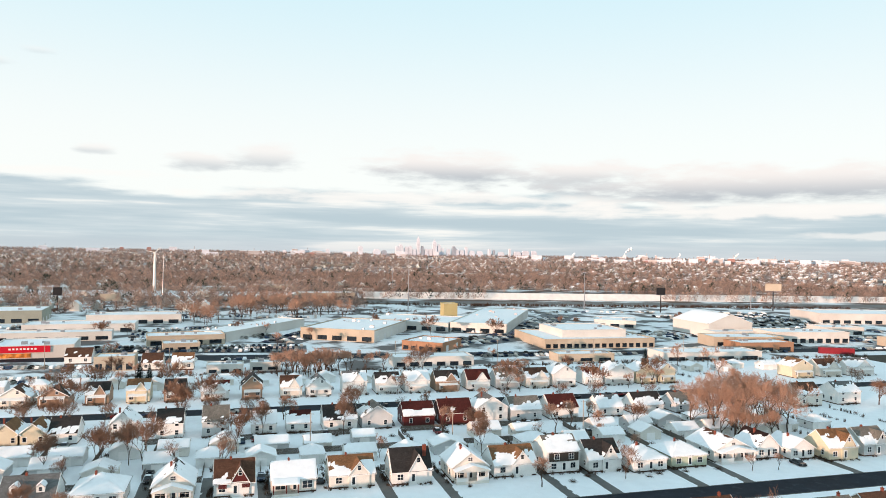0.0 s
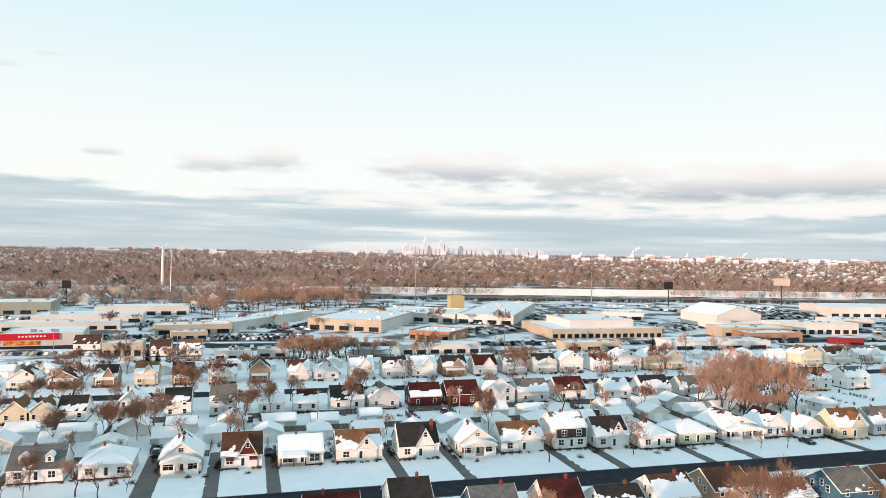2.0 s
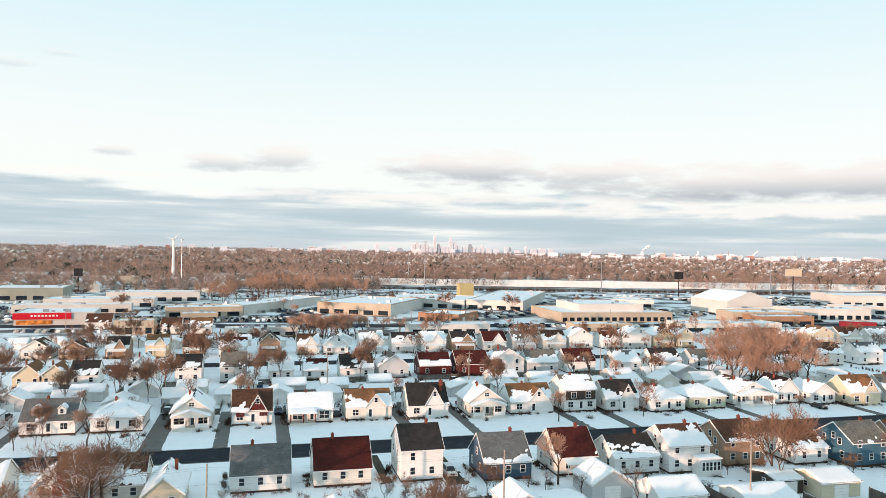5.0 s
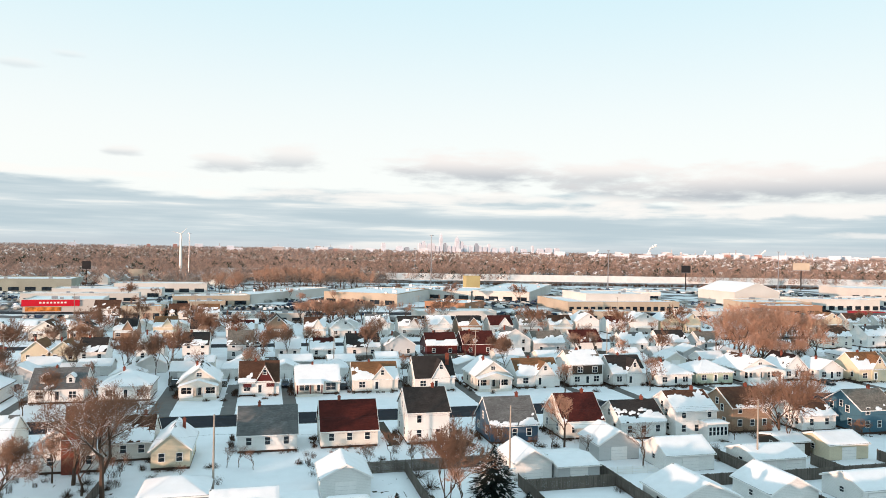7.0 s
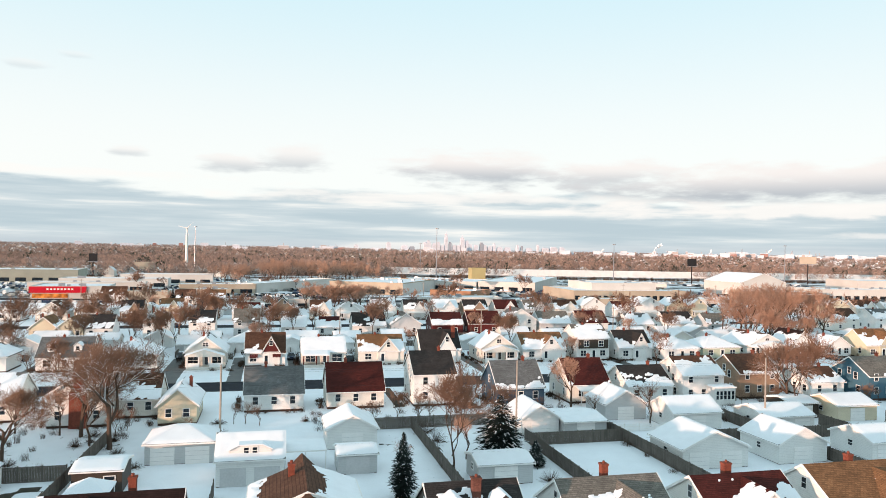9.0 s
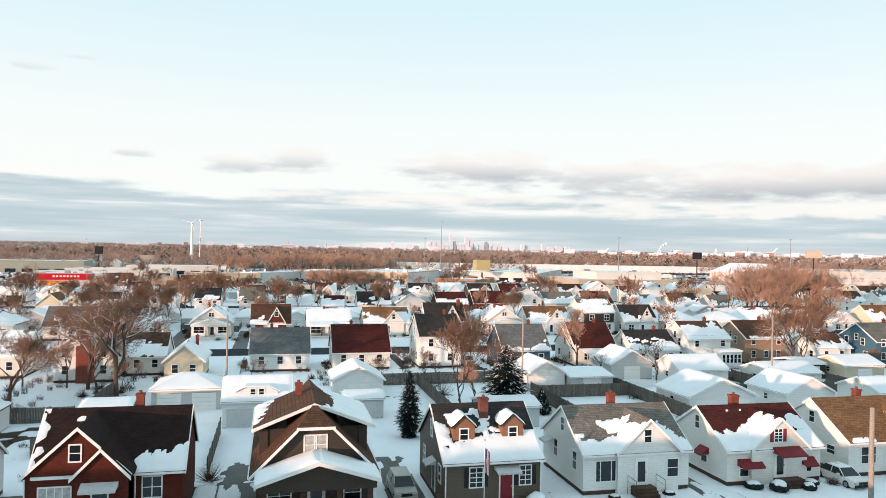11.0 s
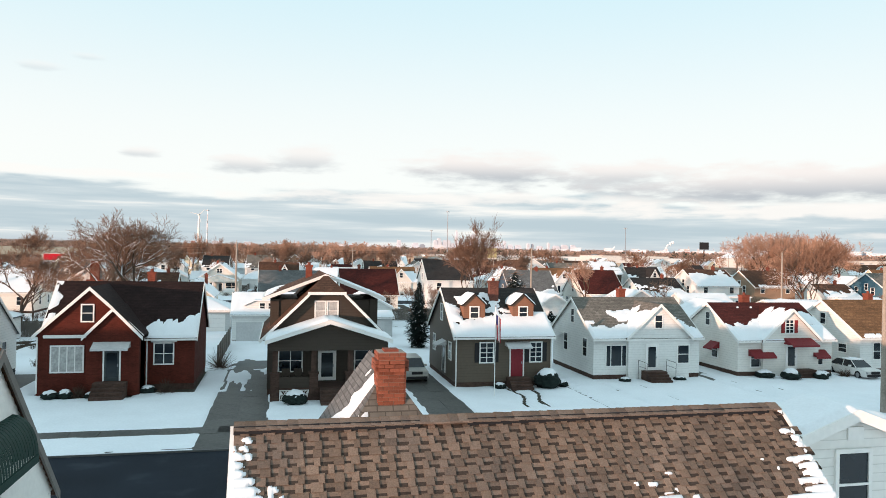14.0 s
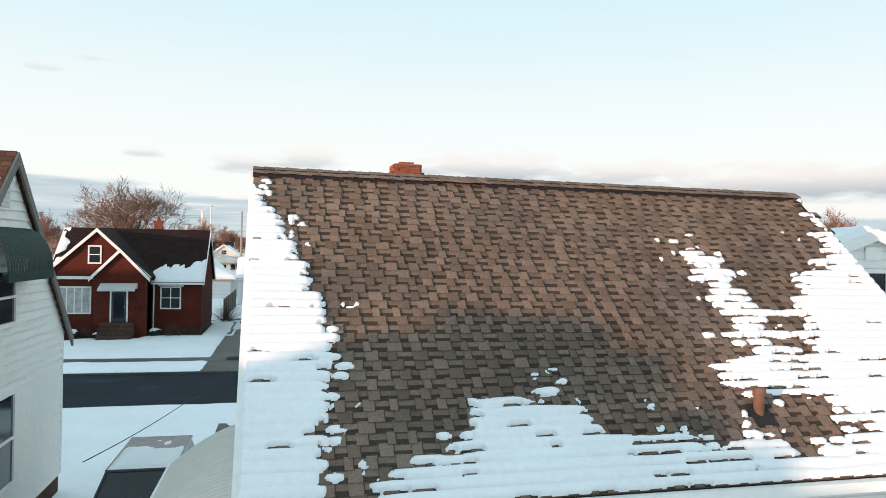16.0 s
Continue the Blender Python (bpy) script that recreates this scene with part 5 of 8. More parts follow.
rng = random.Random(5)
TAB_W = [0.10, 0.12, 0.14, 0.16, 0.19]
tab_mesh = [shingle_geo(w, -0.01, 0.021).mesh("shingle", SHINGLE) for w in TAB_W]
rest, low, bands = Geo(), Geo(), Geo()
singles = 0
for c in range(int(SL / COURSE)):
    b = c * COURSE
    a = rng.uniform(0, 0.1)
    while a < NX1 - NX0 - 0.2:
        i = rng.randrange(5)
        w = TAB_W[i]
        p = on_roof(a, b)
        if singles < 300 and 1.6 < b < 4.2 and 2.2 < a < 5.2:
            part("shingle", tab_mesh[i], None, nh, at=Matrix.Translation(p) @ TURN)
            singles += 1
        else:
            k0 = len(rest.v)
            src = shingle_geo(w, -0.01, 0.021)
            rest.v += [tuple(p + Vector((x, 0, 0)) + UPV * y + NRM * z) for x, y, z in src.v]
            rest.f += [tuple(k0 + q for q in f) for f in src.f]
        gap = rng.choice((0.10, 0.13, 0.16, 0.19))
        k0 = len(low.v)
        src = shingle_geo(w + gap, -0.02, 0.005)
        low.v += [tuple(p + Vector((x, 0, 0)) + UPV * y + NRM * z) for x, y, z in src.v]
        low.f += [tuple(k0 + q for q in f) for f in src.f]
        # dark quad paints the notch shade, like a printed shadow band
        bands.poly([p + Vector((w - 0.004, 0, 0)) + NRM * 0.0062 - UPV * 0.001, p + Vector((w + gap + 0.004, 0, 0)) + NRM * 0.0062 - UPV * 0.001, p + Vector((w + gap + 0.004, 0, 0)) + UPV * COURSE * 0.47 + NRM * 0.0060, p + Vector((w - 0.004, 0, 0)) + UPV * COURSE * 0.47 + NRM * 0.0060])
        # dark sliver paints the shade along the tab's side edge
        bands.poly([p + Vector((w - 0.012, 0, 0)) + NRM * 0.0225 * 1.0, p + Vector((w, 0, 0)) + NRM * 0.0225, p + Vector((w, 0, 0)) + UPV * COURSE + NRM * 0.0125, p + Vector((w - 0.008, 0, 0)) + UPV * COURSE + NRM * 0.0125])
        a += w + gap
tagged(part("shingle_field", rest, SHINGLE, nh), kind="stuff")
tagged(part("shingle_underlayer", low, SHINGLE, nh), kind="stuff")
tagged(part("shadow_band", bands, SHINGLE_DARK, nh), kind="stuff")
# ridge: dark vent under overlapping caps
part("ridge_vent", Geo().box(NX0, 2.15, RY - 0.13, RY + 0.13, RZ - 0.1, RZ + 0.02).box(2.95, NX1 - 0.3, RY - 0.13, RY + 0.13, RZ - 0.1, RZ + 0.02), BLACK, nh)
cap = Geo().extrude([(0, -0.17, -0.045), (0, 0, 0.04), (0, 0.17, -0.045), (0, 0.17, -0.07), (0, 0, 0.012), (0, -0.17, -0.07)], (0.22, 0, -0.012)).mesh("ridge_cap", SHINGLE)
for i in range(int((NX1 - NX0) / 0.16)):
    part("ridge_cap", cap, None, nh, at=pose(NX0 + 0.16 * i, RY, RZ + 0.035 + rng.uniform(-0.004, 0.006), 0, rng.uniform(-1, 1), 0))


def near_snow(a, b):
    x = a + NX0
    row = np.floor(b / COURSE)
    ph = b / COURSE - row
    jag = (hash2(row, row * 0 + 3, 2) - 0.5) * 0.55 + (vnoise(x * 2.2, row * 5.3, 6) - 0.5) * 0.75
    left = np.interp(b, [0, 0.9, 1.6, 2.2, 3.0, 4.0, 5.2, 5.7], [0.1, 0.1, 0.22, 0.3, 0.12, -0.18, -0.62, -0.85]) - x + jag * 0.2
    left = np.where(left > 0, left * 4.0, left)
    low = np.interp(x, [0.0, 0.55, 0.8, 1.4, 1.7, 1.8, 3.1, 3.35, 3.7, 4.9, 5.5, 5.7, 5.9, 6.3, 6.5], [0.0, 0.12, 0.45, 0.6, 0.75, 1.35, 1.25, 0.72, 0.58, 0.6, 0.8, 0.5, 0.3, 0.3, 0.6]) - b + (vnoise(x * 2.6, row * 3.3, 16) - 0.5) * 0.55 - 0.03
    lobe = np.minimum(x - np.interp(b, [0.9, 1.3, 1.7, 1.8, 2.4, 3.0, 3.9], [6.0, 5.4, 4.9, 5.85, 5.8, 5.85, 5.8]), np.interp(b, [1.3, 2.0, 3.0, 3.9], [6.8, 6.6, 6.5, 6.2]) - x) + jag * 0.5
    lobe = np.minimum(lobe, np.minimum(b - 1.2, 4.0 - b))
    right = -0.12 + x - np.interp(b, [0, 0.3, 0.6, 1.0, 1.5, 2.35, 2.9, 3.3, 3.7, 4.2, 4.8, 5.3, 5.7], [5.9, 6.2, 6.55, 6.4, 6.25, 6.9, 7.1, 7.45, 8.05, 8.4, 8.68, 8.9, 9.2]) + jag * 0.6
    f = np.maximum(np.maximum(left, low), np.maximum(lobe, right))
    # bare islands round the pipe and loose blobs by the edges
    bare = 0.42 - np.hypot((x - 5.55) * 0.9, (b - 0.95) * 1.2) + jag * 0.3
    f = np.minimum(f, -bare)
    blob = (vnoise(x * 6.0, b * 7.0, 21) - 0.88) * 1.2 + np.minimum(f, 0) * 0.35
    f = np.maximum(f, blob)
    deep = np.clip(f * 2.2, 0, 1)
    prof = np.clip(np.sin(np.pi * np.clip(ph * 1.02, 0, 1)), 0, 1) ** 0.7
    lines = np.clip(prof + deep * 0.9 - 0.25 + (vnoise(x * 1.3, row * 2.7, 31) - 0.5) * 0.9, 0, 1)
    # one tab wide: oval gaps inside the snow, oval dabs outside it, both thickest along its edge
    s = x / 0.29 + hash2(row, row * 0 + 7, 3)
    cell = np.floor(s)
    fr = s - cell
    pick = hash2(row, cell, 9)
    gap = (((fr - 0.5) / 0.5) ** 2 + ((ph - 0.06) / 0.26) ** 2 < 1) & (pick > 0.40 + 0.72 * np.clip(f, 0, 0.7))
    lines = np.where(gap, 0, lines)
    wide = 0.24 + 0.22 * hash2(cell, row, 5)
    dab = 1 - ((fr - 0.5) / wide) ** 2 - ((ph - 0.5) / 0.36) ** 2
    dab = np.where((f < 0.02) & (pick < 0.55 * np.clip(1 + f / 0.30, 0, 1)), np.clip(dab * 2, 0, 1), 0)
    return np.maximum(np.clip(f * 11, 0, 1) * lines * (0.35 + 0.65 * prof), dab * 0.4)


sheet("roof_snow", nh, on_roof(0, 0, 0.010), (NX1 - NX0, 0, 0), UPV * SL, 0.055, near_snow, 0.024, label="melting snow in scalloped rows")
# vent pipe
pp = on_roof(5.47 - NX0, 0.93)
part("vent_pipe", Geo().tube(pp - Vector((0, 0, 0.1)), pp + Vector((0, 0, 0.31)), 0.065, 0.065, 14).tube(pp + Vector((0, 0, 0.22)), pp + Vector((0, 0, 0.32)), 0.078, 0.078, 14), material("rusty_pipe", (0.15, 0.08, 0.055), 0.7, 0.3, 10.0, 3.0), nh, "rusty metal vent pipe")
part("pipe_flashing", Geo().extrude([on_roof(6.05, 0.74, 0.02), on_roof(6.33, 0.74, 0.02), on_roof(6.33, 1.06, 0.02), on_roof(6.05, 1.06, 0.02)], NRM * 0.01), BLACK, nh)
# front wing with chimney
WX, WZ, WY = 2.25, 7.42, 14.85
wing = part("front_wing", Geo().extrude([(WX - 2.4, 15.1, 0.3), (WX + 2.4, 15.1, 0.3), (WX + 2.4, 15.1, 3.9), (WX, 15.1, 7.15), (WX - 2.4, 15.1, 3.9)], (0, 2.0, 0)), WHITE_NEAR, nh)
for sg in (-1, 1):
    e0, e1, r1, r0 = (WX + sg * 2.7, 17.4, WZ - 3.7), (WX + sg * 2.7, 12.5, WZ - 3.7), (WX, WY, WZ), (WX, 17.4, WZ)
    part("wing_roof", Geo().extrude([e0, e1, r1, r0] if sg < 0 else [e1, e0, r0, r1], (0, 0, 0.12)), shingles(*(R_GREY if sg < 0 else R_BEIGE), "y"), wing)
    up = Vector((-sg * 2.7, 0, 3.7))
    sheet("wing_snow", wing, Vector((WX + sg * 2.7, WY if sg > 0 else 17.4, WZ - 3.56)), (0, (17.4 - WY) * sg, 0), up, 0.1, snow_cover(0.62, 40 + sg, 0.1), 0.1)
part("wing_hip", Geo().extrude([(WX - 2.7, 12.5, WZ - 3.7), (WX + 2.7, 12.5, WZ - 3.7), (WX, WY, WZ)], (0, 0, 0.125)), shingles(*R_BEIGE, "x"), wing)
hip_patch = snow_cover(0.66, 43, 0.1)
sheet("wing_snow", wing, Vector((WX - 2.7, 12.5, WZ - 3.56)), (5.4, 0, 0), (0, WY - 12.5, 3.7), 0.07, lambda a, b: hip_patch(a, b) * (np.abs(a - 2.7) < 2.7 * (1 - b / 4.33) - 0.06), 0.07)
# chimney of single bricks
CX0, CX1, CY0, CY1, CZ0, CZ1 = 2.0, 2.56, 14.4, 14.95, 4.2, 7.90
ch = part("chimney", Geo().box(CX0 + 0.01, CX1 - 0.01, CY0 + 0.01, CY1 - 0.01, CZ0, CZ1), material("grey_mortar", (0.34, 0.27, 0.23), 0.95, 0.15), nh, "brick chimney with a corbelled top")
LOOSE_BRICK = material("orange_red_brick", (0.27, 0.092, 0.058), 0.9, 0.2, 30.0, 4.0, 0.5, 90.0, island=0.28)
brick_mesh = Geo().box(0, 0.205, -0.012, 0.09, 0, 0.066).mesh("brick", LOOSE_BRICK)
brick_end = Geo().box(0, 0.10, -0.012, 0.09, 0, 0.066).mesh("brick", LOOSE_BRICK)
for r in range(26):
    z = CZ1 - 0.08 - 0.076 * r
    o = 0.055 if 1 < r < 5 else 0.0
    for (ox, oy, rz, ln) in ((CX0, CY0, 0, CX1 - CX0), (CX1, CY0, 90, CY1 - CY0), (CX0, CY1, -90, CY1 - CY0)):
        u = 0.0
        first = r % 2 == 1
        while u < ln - 0.02:
            m = brick_end if (first or ln - u < 0.2) else brick_mesh
            part("brick", m, None, ch, at=pose(ox, oy, z, 0, 0, rz) @ pose(u, -o, 0))
            u += 0.11 if m is brick_end else 0.217
            first = False
part("flue", Geo().box(CX0 + 0.13, CX1 - 0.13, CY0 + 0.13, CY1 - 0.13, CZ1 - 0.01, CZ1 + 0.05), CHIMNEY, ch)
# ribbed white carport roof on the side of the house
cg = Geo()
prof = [(-0.55 - 1.55 * i / 14, 3.05 - 0.75 * (i / 14) ** 1.8) for i in range(15)]
for j in range(26):
    y0 = 9.0 + 0.16 * j
    for (xa, za), (xb, zb) in zip(prof[:-1], prof[1:]):
        cg.extrude([(xa, y0, za), (xa, y0 + 0.15, za), (xb, y0 + 0.15, zb), (xb, y0, zb)], (0, 0, 0.025))
carport = thing("carport", pose(0, 0, 0), "white ribbed metal carport roof beside the house", "carport")
part("ribbed_roof", cg, material("cream_metal", (0.60, 0.585, 0.55), 0.5, 0.08), carport)
part("edge_beam", Geo().box(-2.14, -2.06, 9.0, 13.2, 2.12, 2.32), TRIM, carport)
for y in (9.3, 13.0):
    part("post", Geo().tube((-2.1, y, -0.05), (-2.1, y, 2.2), 0.04, 0.04, 8), TRIM, carport)

# neighbour to the west: white boards, green awning
LX, LR = -5.55, 15.6
lh = thing("house", pose(0, 0, 0), "white clapboard house with a green metal awning", "house", "houses along the streets")
part("wall", Geo().extrude([(LX, 11.6, 0.5), (LX, 19.2, 0.5), (LX, 19.2, 4.0), (LX, LR, 7.8), (LX, 11.6, 4.0)], (-9.5, 0, 0)), WHITE_NEAR, lh)
part("foundation", Geo().box(LX - 9.45, LX - 0.03, 11.63, 19.17, -0.15, 0.5), FOUNDATION, lh)
for (ya, yb) in ((19.5, LR), (11.3, LR)):
    q = [(LX + 0.12, ya, 3.7), (LX - 9.7, ya, 3.7), (LX - 9.7, yb, 7.8), (LX + 0.12, yb, 7.8)]
    part("roof_slope", Geo().extrude(q, (0, 0, 0.13)), shingles(*R_BROWN, "x"), lh)
rake(lh, [(LX + 0.12, 11.3, 3.66), (LX + 0.12, LR, 7.76), (LX + 0.12, 19.5, 3.66)], (0.05, 0, 0), material("dark_rake", (0.16, 0.15, 0.14), 0.6))
part("corner_board", Geo().box(LX, LX + 0.03, 19.08, 19.2, 0.5, 3.9), TRIM, lh)
for i in range(38):
    z = 0.5 + 0.19 * i
    y1 = 19.08 if z + 0.19 <= 4.0 else LR + (7.8 - z - 0.19)
    y0 = 11.6 if z + 0.19 <= 4.0 else LR - (7.8 - z - 0.19)
    if y1 > y0 + 0.05:
        part("board", Geo().extrude([(LX + 0.002, y0, z), (LX + 0.045, y0, z), (LX + 0.006, y0, z + 0.19), (LX + 0.002, y0, z + 0.19)], (0, y1 - y0, 0)), material("white_board", (0.78, 0.77, 0.74), 0.55, 0.05, 6.0, 0.5, 0.1, 40.0), lh)
part("gable_vent", Geo().box(LX + 0.02, LX + 0.06, 14.95, 15.45, 6.75, 7.35), TRIM, lh)
for k in range(6):
    part("vent_slat", Geo().box(LX + 0.06, LX + 0.085, 15.0, 15.4, 6.8 + k * 0.09, 6.86 + k * 0.09), GREY_AWNING, lh)
window(lh, pose(LX + 0.03, 15.2, 4.55, 0, 0, 90), 1.2, 1.0)
window(lh, pose(LX + 0.03, 15.45, 1.35, 0, 0, 90), 0.8, 1.75)
GREEN_METAL = material("dark_green_metal", (0.006, 0.03, 0.024), 0.6, 0.12, 10.0, 1.0, spec=0.2)
ag = Geo()
for i in range(18):
    y0 = 14.0 + 2.5 * i / 18
    pr = [(LX + 0.05 + 0.5 * math.sin(a), 5.55 + 0.85 * math.cos(a)) for a in [math.pi / 2 * q / 7 for q in range(8)]]
    for (xa, za), (xb, zb) in zip(pr[:-1], pr[1:]):
        ag.extrude([(xa, y0, za), (xa, y0 + 0.12, za), (xb, y0 + 0.12, zb), (xb, y0, zb)], (0.0, 0, 0.02))
part("awning", ag, GREEN_METAL, lh, "dark green ribbed metal awning")
part("awning_side", Geo().extrude([(LX + 0.05, 16.5, 5.4)] + [(LX + 0.05 + 0.5 * math.sin(a), 16.5, 5.55 + 0.85 * math.cos(a)) for a in [math.pi / 2 * q / 7 for q in range(7, -1, -1)]], (0, 0.03, 0)), GREEN_METAL, lh)
part("awning_valance", Geo().box(LX + 0.53, LX + 0.57, 14.0, 16.5, 5.40, 5.57), GREEN_METAL, lh)
# neighbour to the east: low white gable with a vent
rh = house(12.1, 13.0, 2.6, 1.4, 6.13, 6.6, WHITE_NEAR, R_BEIGE, "white gabled bay with a vent and a sash window", roof="front", cover=0.8, step=0.1, o=0.12)
window(rh, pose(-0.05, 0, 4.45), 0.75, 1.35)
part("gable_vent", Geo().box(-0.2, 0.2, -0.04, 0, 6.08, 6.36), TRIM, rh)
house(16.8, 13.2, 6.4, 4.6, 3.4, 5.4, WHITE_NEAR, R_BEIGE, "low white house with a snowy roof beside the bay", cover=0.95, step=0.2)
# out-of-view blockers, western ones wide and tall to keep low sun off the front row
for X, Y0 in ((-23.4, 11.5), (-37.0, 11.5), (-52.0, 11.5), (-66.0, 11.5), (-80.0, 11.5), (30.0, 11.5), (43.0, 11.5), (-38.0, -10.0)):
    house(X, Y0, 13.0 if X < 0 else 9.5, 8.0, 5.4 if X < 0 else 3.8, 9.2 if X < 0 else 7.8, WHITE, R_BROWN, "unseen snowy-roofed white house added to block low sun", cover=0.6, step=0.5)

# added out of view: its hip casts the shade on the near roof's lower left
house(-16.2, -6.2, 7.4, 7.2, 3.4, 6.75, WHITE, R_BROWN, "unseen hip-roofed white house added to shade the near roof", roof="hip", cover=0.7, step=0.5)


# ---- cars ----
def car(X, Y, rz, paint, label, length=4.5, height=1.5, suv=False, snow=0.75):
    c = thing("car", pose(X, Y, -0.04, 0, 0, rz), label, "car", "parked cars")
    L, W = length, 1.78
    belt = height * 0.60
    prof = [(-L / 2, 0.35), (-L / 2 + 0.05, belt - 0.08), (-L / 2 + 1.15, belt + 0.02), (L / 2 - (0.15 if suv else 0.75), belt + 0.04), (L / 2 - 0.02, belt - 0.08), (L / 2, 0.35), (L / 2 - 0.15, 0.22), (-L / 2 + 0.15, 0.22)]
    bm = bmesh.new()
    for s, inset in ((-W / 2, 0), (W / 2, 0)):
        bm.faces.new([bm.verts.new((s, y, z)) for y, z in prof])
    bm.faces.ensure_lookup_table()
    a, b = list(bm.faces[0].verts), list(bm.faces[1].verts)
    for i in range(len(a)):
        j = (i + 1) % len(a)
        bm.faces.new((a[i], a[j], b[j], b[i]))
    bmesh.ops.recalc_face_normals(bm, faces=bm.faces)
    bmesh.ops.bevel(bm, geom=bm.edges[:], offset=0.07, segments=2, affect="EDGES")
    me = bpy.data.meshes.new("body")
    bm.to_mesh(me)
    bm.free()
    me.materials.append(paint)
    part("body", me, None, c)
    y0, y1 = -L / 2 + 1.15, L / 2 - (0.12 if suv else 0.7)
    g = Geo()
    k = 0.72
    g.v = [(-W / 2 + 0.06, y0, belt), (W / 2 - 0.06, y0, belt), (W / 2 - 0.06, y1, belt), (-W / 2 + 0.06, y1, belt),
           (-W * k / 2, y0 + 0.75, height - 0.04), (W * k / 2, y0 + 0.75, height - 0.04), (W * k / 2, y1 - (0.25 if suv else 0.7), height - 0.04), (-W * k / 2, y1 - (0.25 if suv else 0.7), height - 0.04)]
    g.f = [(0, 1, 5, 4), (1, 2, 6, 5), (2, 3, 7, 6), (3, 0, 4, 7), (4, 5, 6, 7)]
    part("glasshouse", g, GLASS, c)
    yr0, yr1 = y0 + 0.72, y1 - (0.2 if suv else 0.66)
    if Y < 130:
        for sx in (-1, 1):
            part("pillar", Geo().tube((sx * (W / 2 - 0.06), y0, belt), (sx * W * k / 2, y0 + 0.75, height - 0.04), 0.035, 0.035, 5), paint, c)
            part("pillar", Geo().tube((sx * (W / 2 - 0.05), (y0 + y1) / 2, belt), (sx * (W * k / 2 + 0.01), (y0 + y1) / 2, height - 0.04), 0.035, 0.035, 5), paint, c)
    part("roof", Geo().box(-W * k / 2 - 0.03, W * k / 2 + 0.03, yr0, yr1, height - 0.05, height), paint, c)
    sheet("roof_snow", c, (-W * k / 2, yr0, height + 0.003), (W * k, 0, 0), (0, yr1 - yr0, 0), 0.05, snow_cover(snow, next_seed(), 0), 0.1)
    for s in (-1, 1):
        for y in (-L * 0.31, L * 0.31):
            w = part("wheel", Geo().tube((s * (W / 2 - 0.2), y, 0.33), (s * (W / 2 + 0.01), y, 0.33), 0.33, 0.33, 14), BLACK, c)
            if Y < 130:
                part("rim", Geo().tube((s * (W / 2 - 0.02), y, 0.33), (s * (W / 2 + 0.02), y, 0.33), 0.2, 0.2, 10), METAL, w)
        part("headlight", Geo().box(s * 0.62 - 0.2, s * 0.62 + 0.2, -L / 2 - 0.02, -L / 2 + 0.08, belt - 0.3, belt - 0.15), CURTAIN, c)
        if Y < 130:
            part("mirror", Geo().box(s * (W / 2 + 0.08) - 0.1, s * (W / 2 + 0.08) + 0.1, y0 + 0.45, y0 + 0.6, belt + 0.02, belt + 0.18), paint, c)
    if Y < 130:
        part("grille", Geo().box(-0.42, 0.42, -L / 2 - 0.03, -L / 2 + 0.05, belt - 0.34, belt - 0.14), BLACK, c)
    part("bumper", Geo().box(-W / 2 + 0.1, W / 2 - 0.1, -L / 2 - 0.06, -L / 2 + 0.05, 0.3, 0.5), BLACK, c)
    return c


SILVER = material("silver_car_paint", (0.42, 0.41, 0.38), 0.3, 0.05, metal=0.4)
WHITE_CAR = material("white_car_paint", (0.75, 0.74, 0.72), 0.25, 0.04)
DARK_CAR = material("black_car_paint", (0.012, 0.013, 0.016), 0.12, 0.05, spec=0.7)
BLUE_CAR = material("dark_blue_car_paint", (0.03, 0.05, 0.09), 0.25, 0.05)
RED_CAR = material("dark_red_car_paint", (0.18, 0.02, 0.02), 0.25, 0.05)
car(10.1, 55.2, 0, SILVER, "silver estate car parked in a driveway", 4.6, 1.65, True, 0.3)
car(48.0, 51.6, 0, WHITE_CAR, "white saloon parked beside the house", 4.8, 1.45)
car(-2.95, 15.7, 0, DARK_CAR, "black estate car with snow dust on its roof", 4.7, 1.7, True, 0.5)
for X, Y, rz, p, lb, s in ((32.2, 116.5, 0, WHITE_CAR, "white van parked behind a house", True), (-19.8, 179.0, 0, DARK_CAR, "dark car in front of a garage", False), (17.8, 163.0, 180, DARK_CAR, "dark car in a narrow driveway", True),
                           (5.0, 168.0, 0, BLUE_CAR, "dark blue car behind a house", False), (116.5, 160.0, 90, DARK_CAR, "dark car by a long house", True), (138.6, 150.0, 0, DARK_CAR, "dark car at the kerb", False), (100.0, 190.0, 90, BLUE_CAR, "dark blue car in a back yard", False),
                           (120.0, 100.0, 20, DARK_CAR, "dark car beside a house", True), (44.5, 212.0, 0, DARK_CAR, "dark car behind a house", False), (-44.0, 205.0, 0, SILVER, "silver car behind a house", False)):
    car(X, Y, rz, p, lb, 4.5, 1.65 if s else 1.45, s)


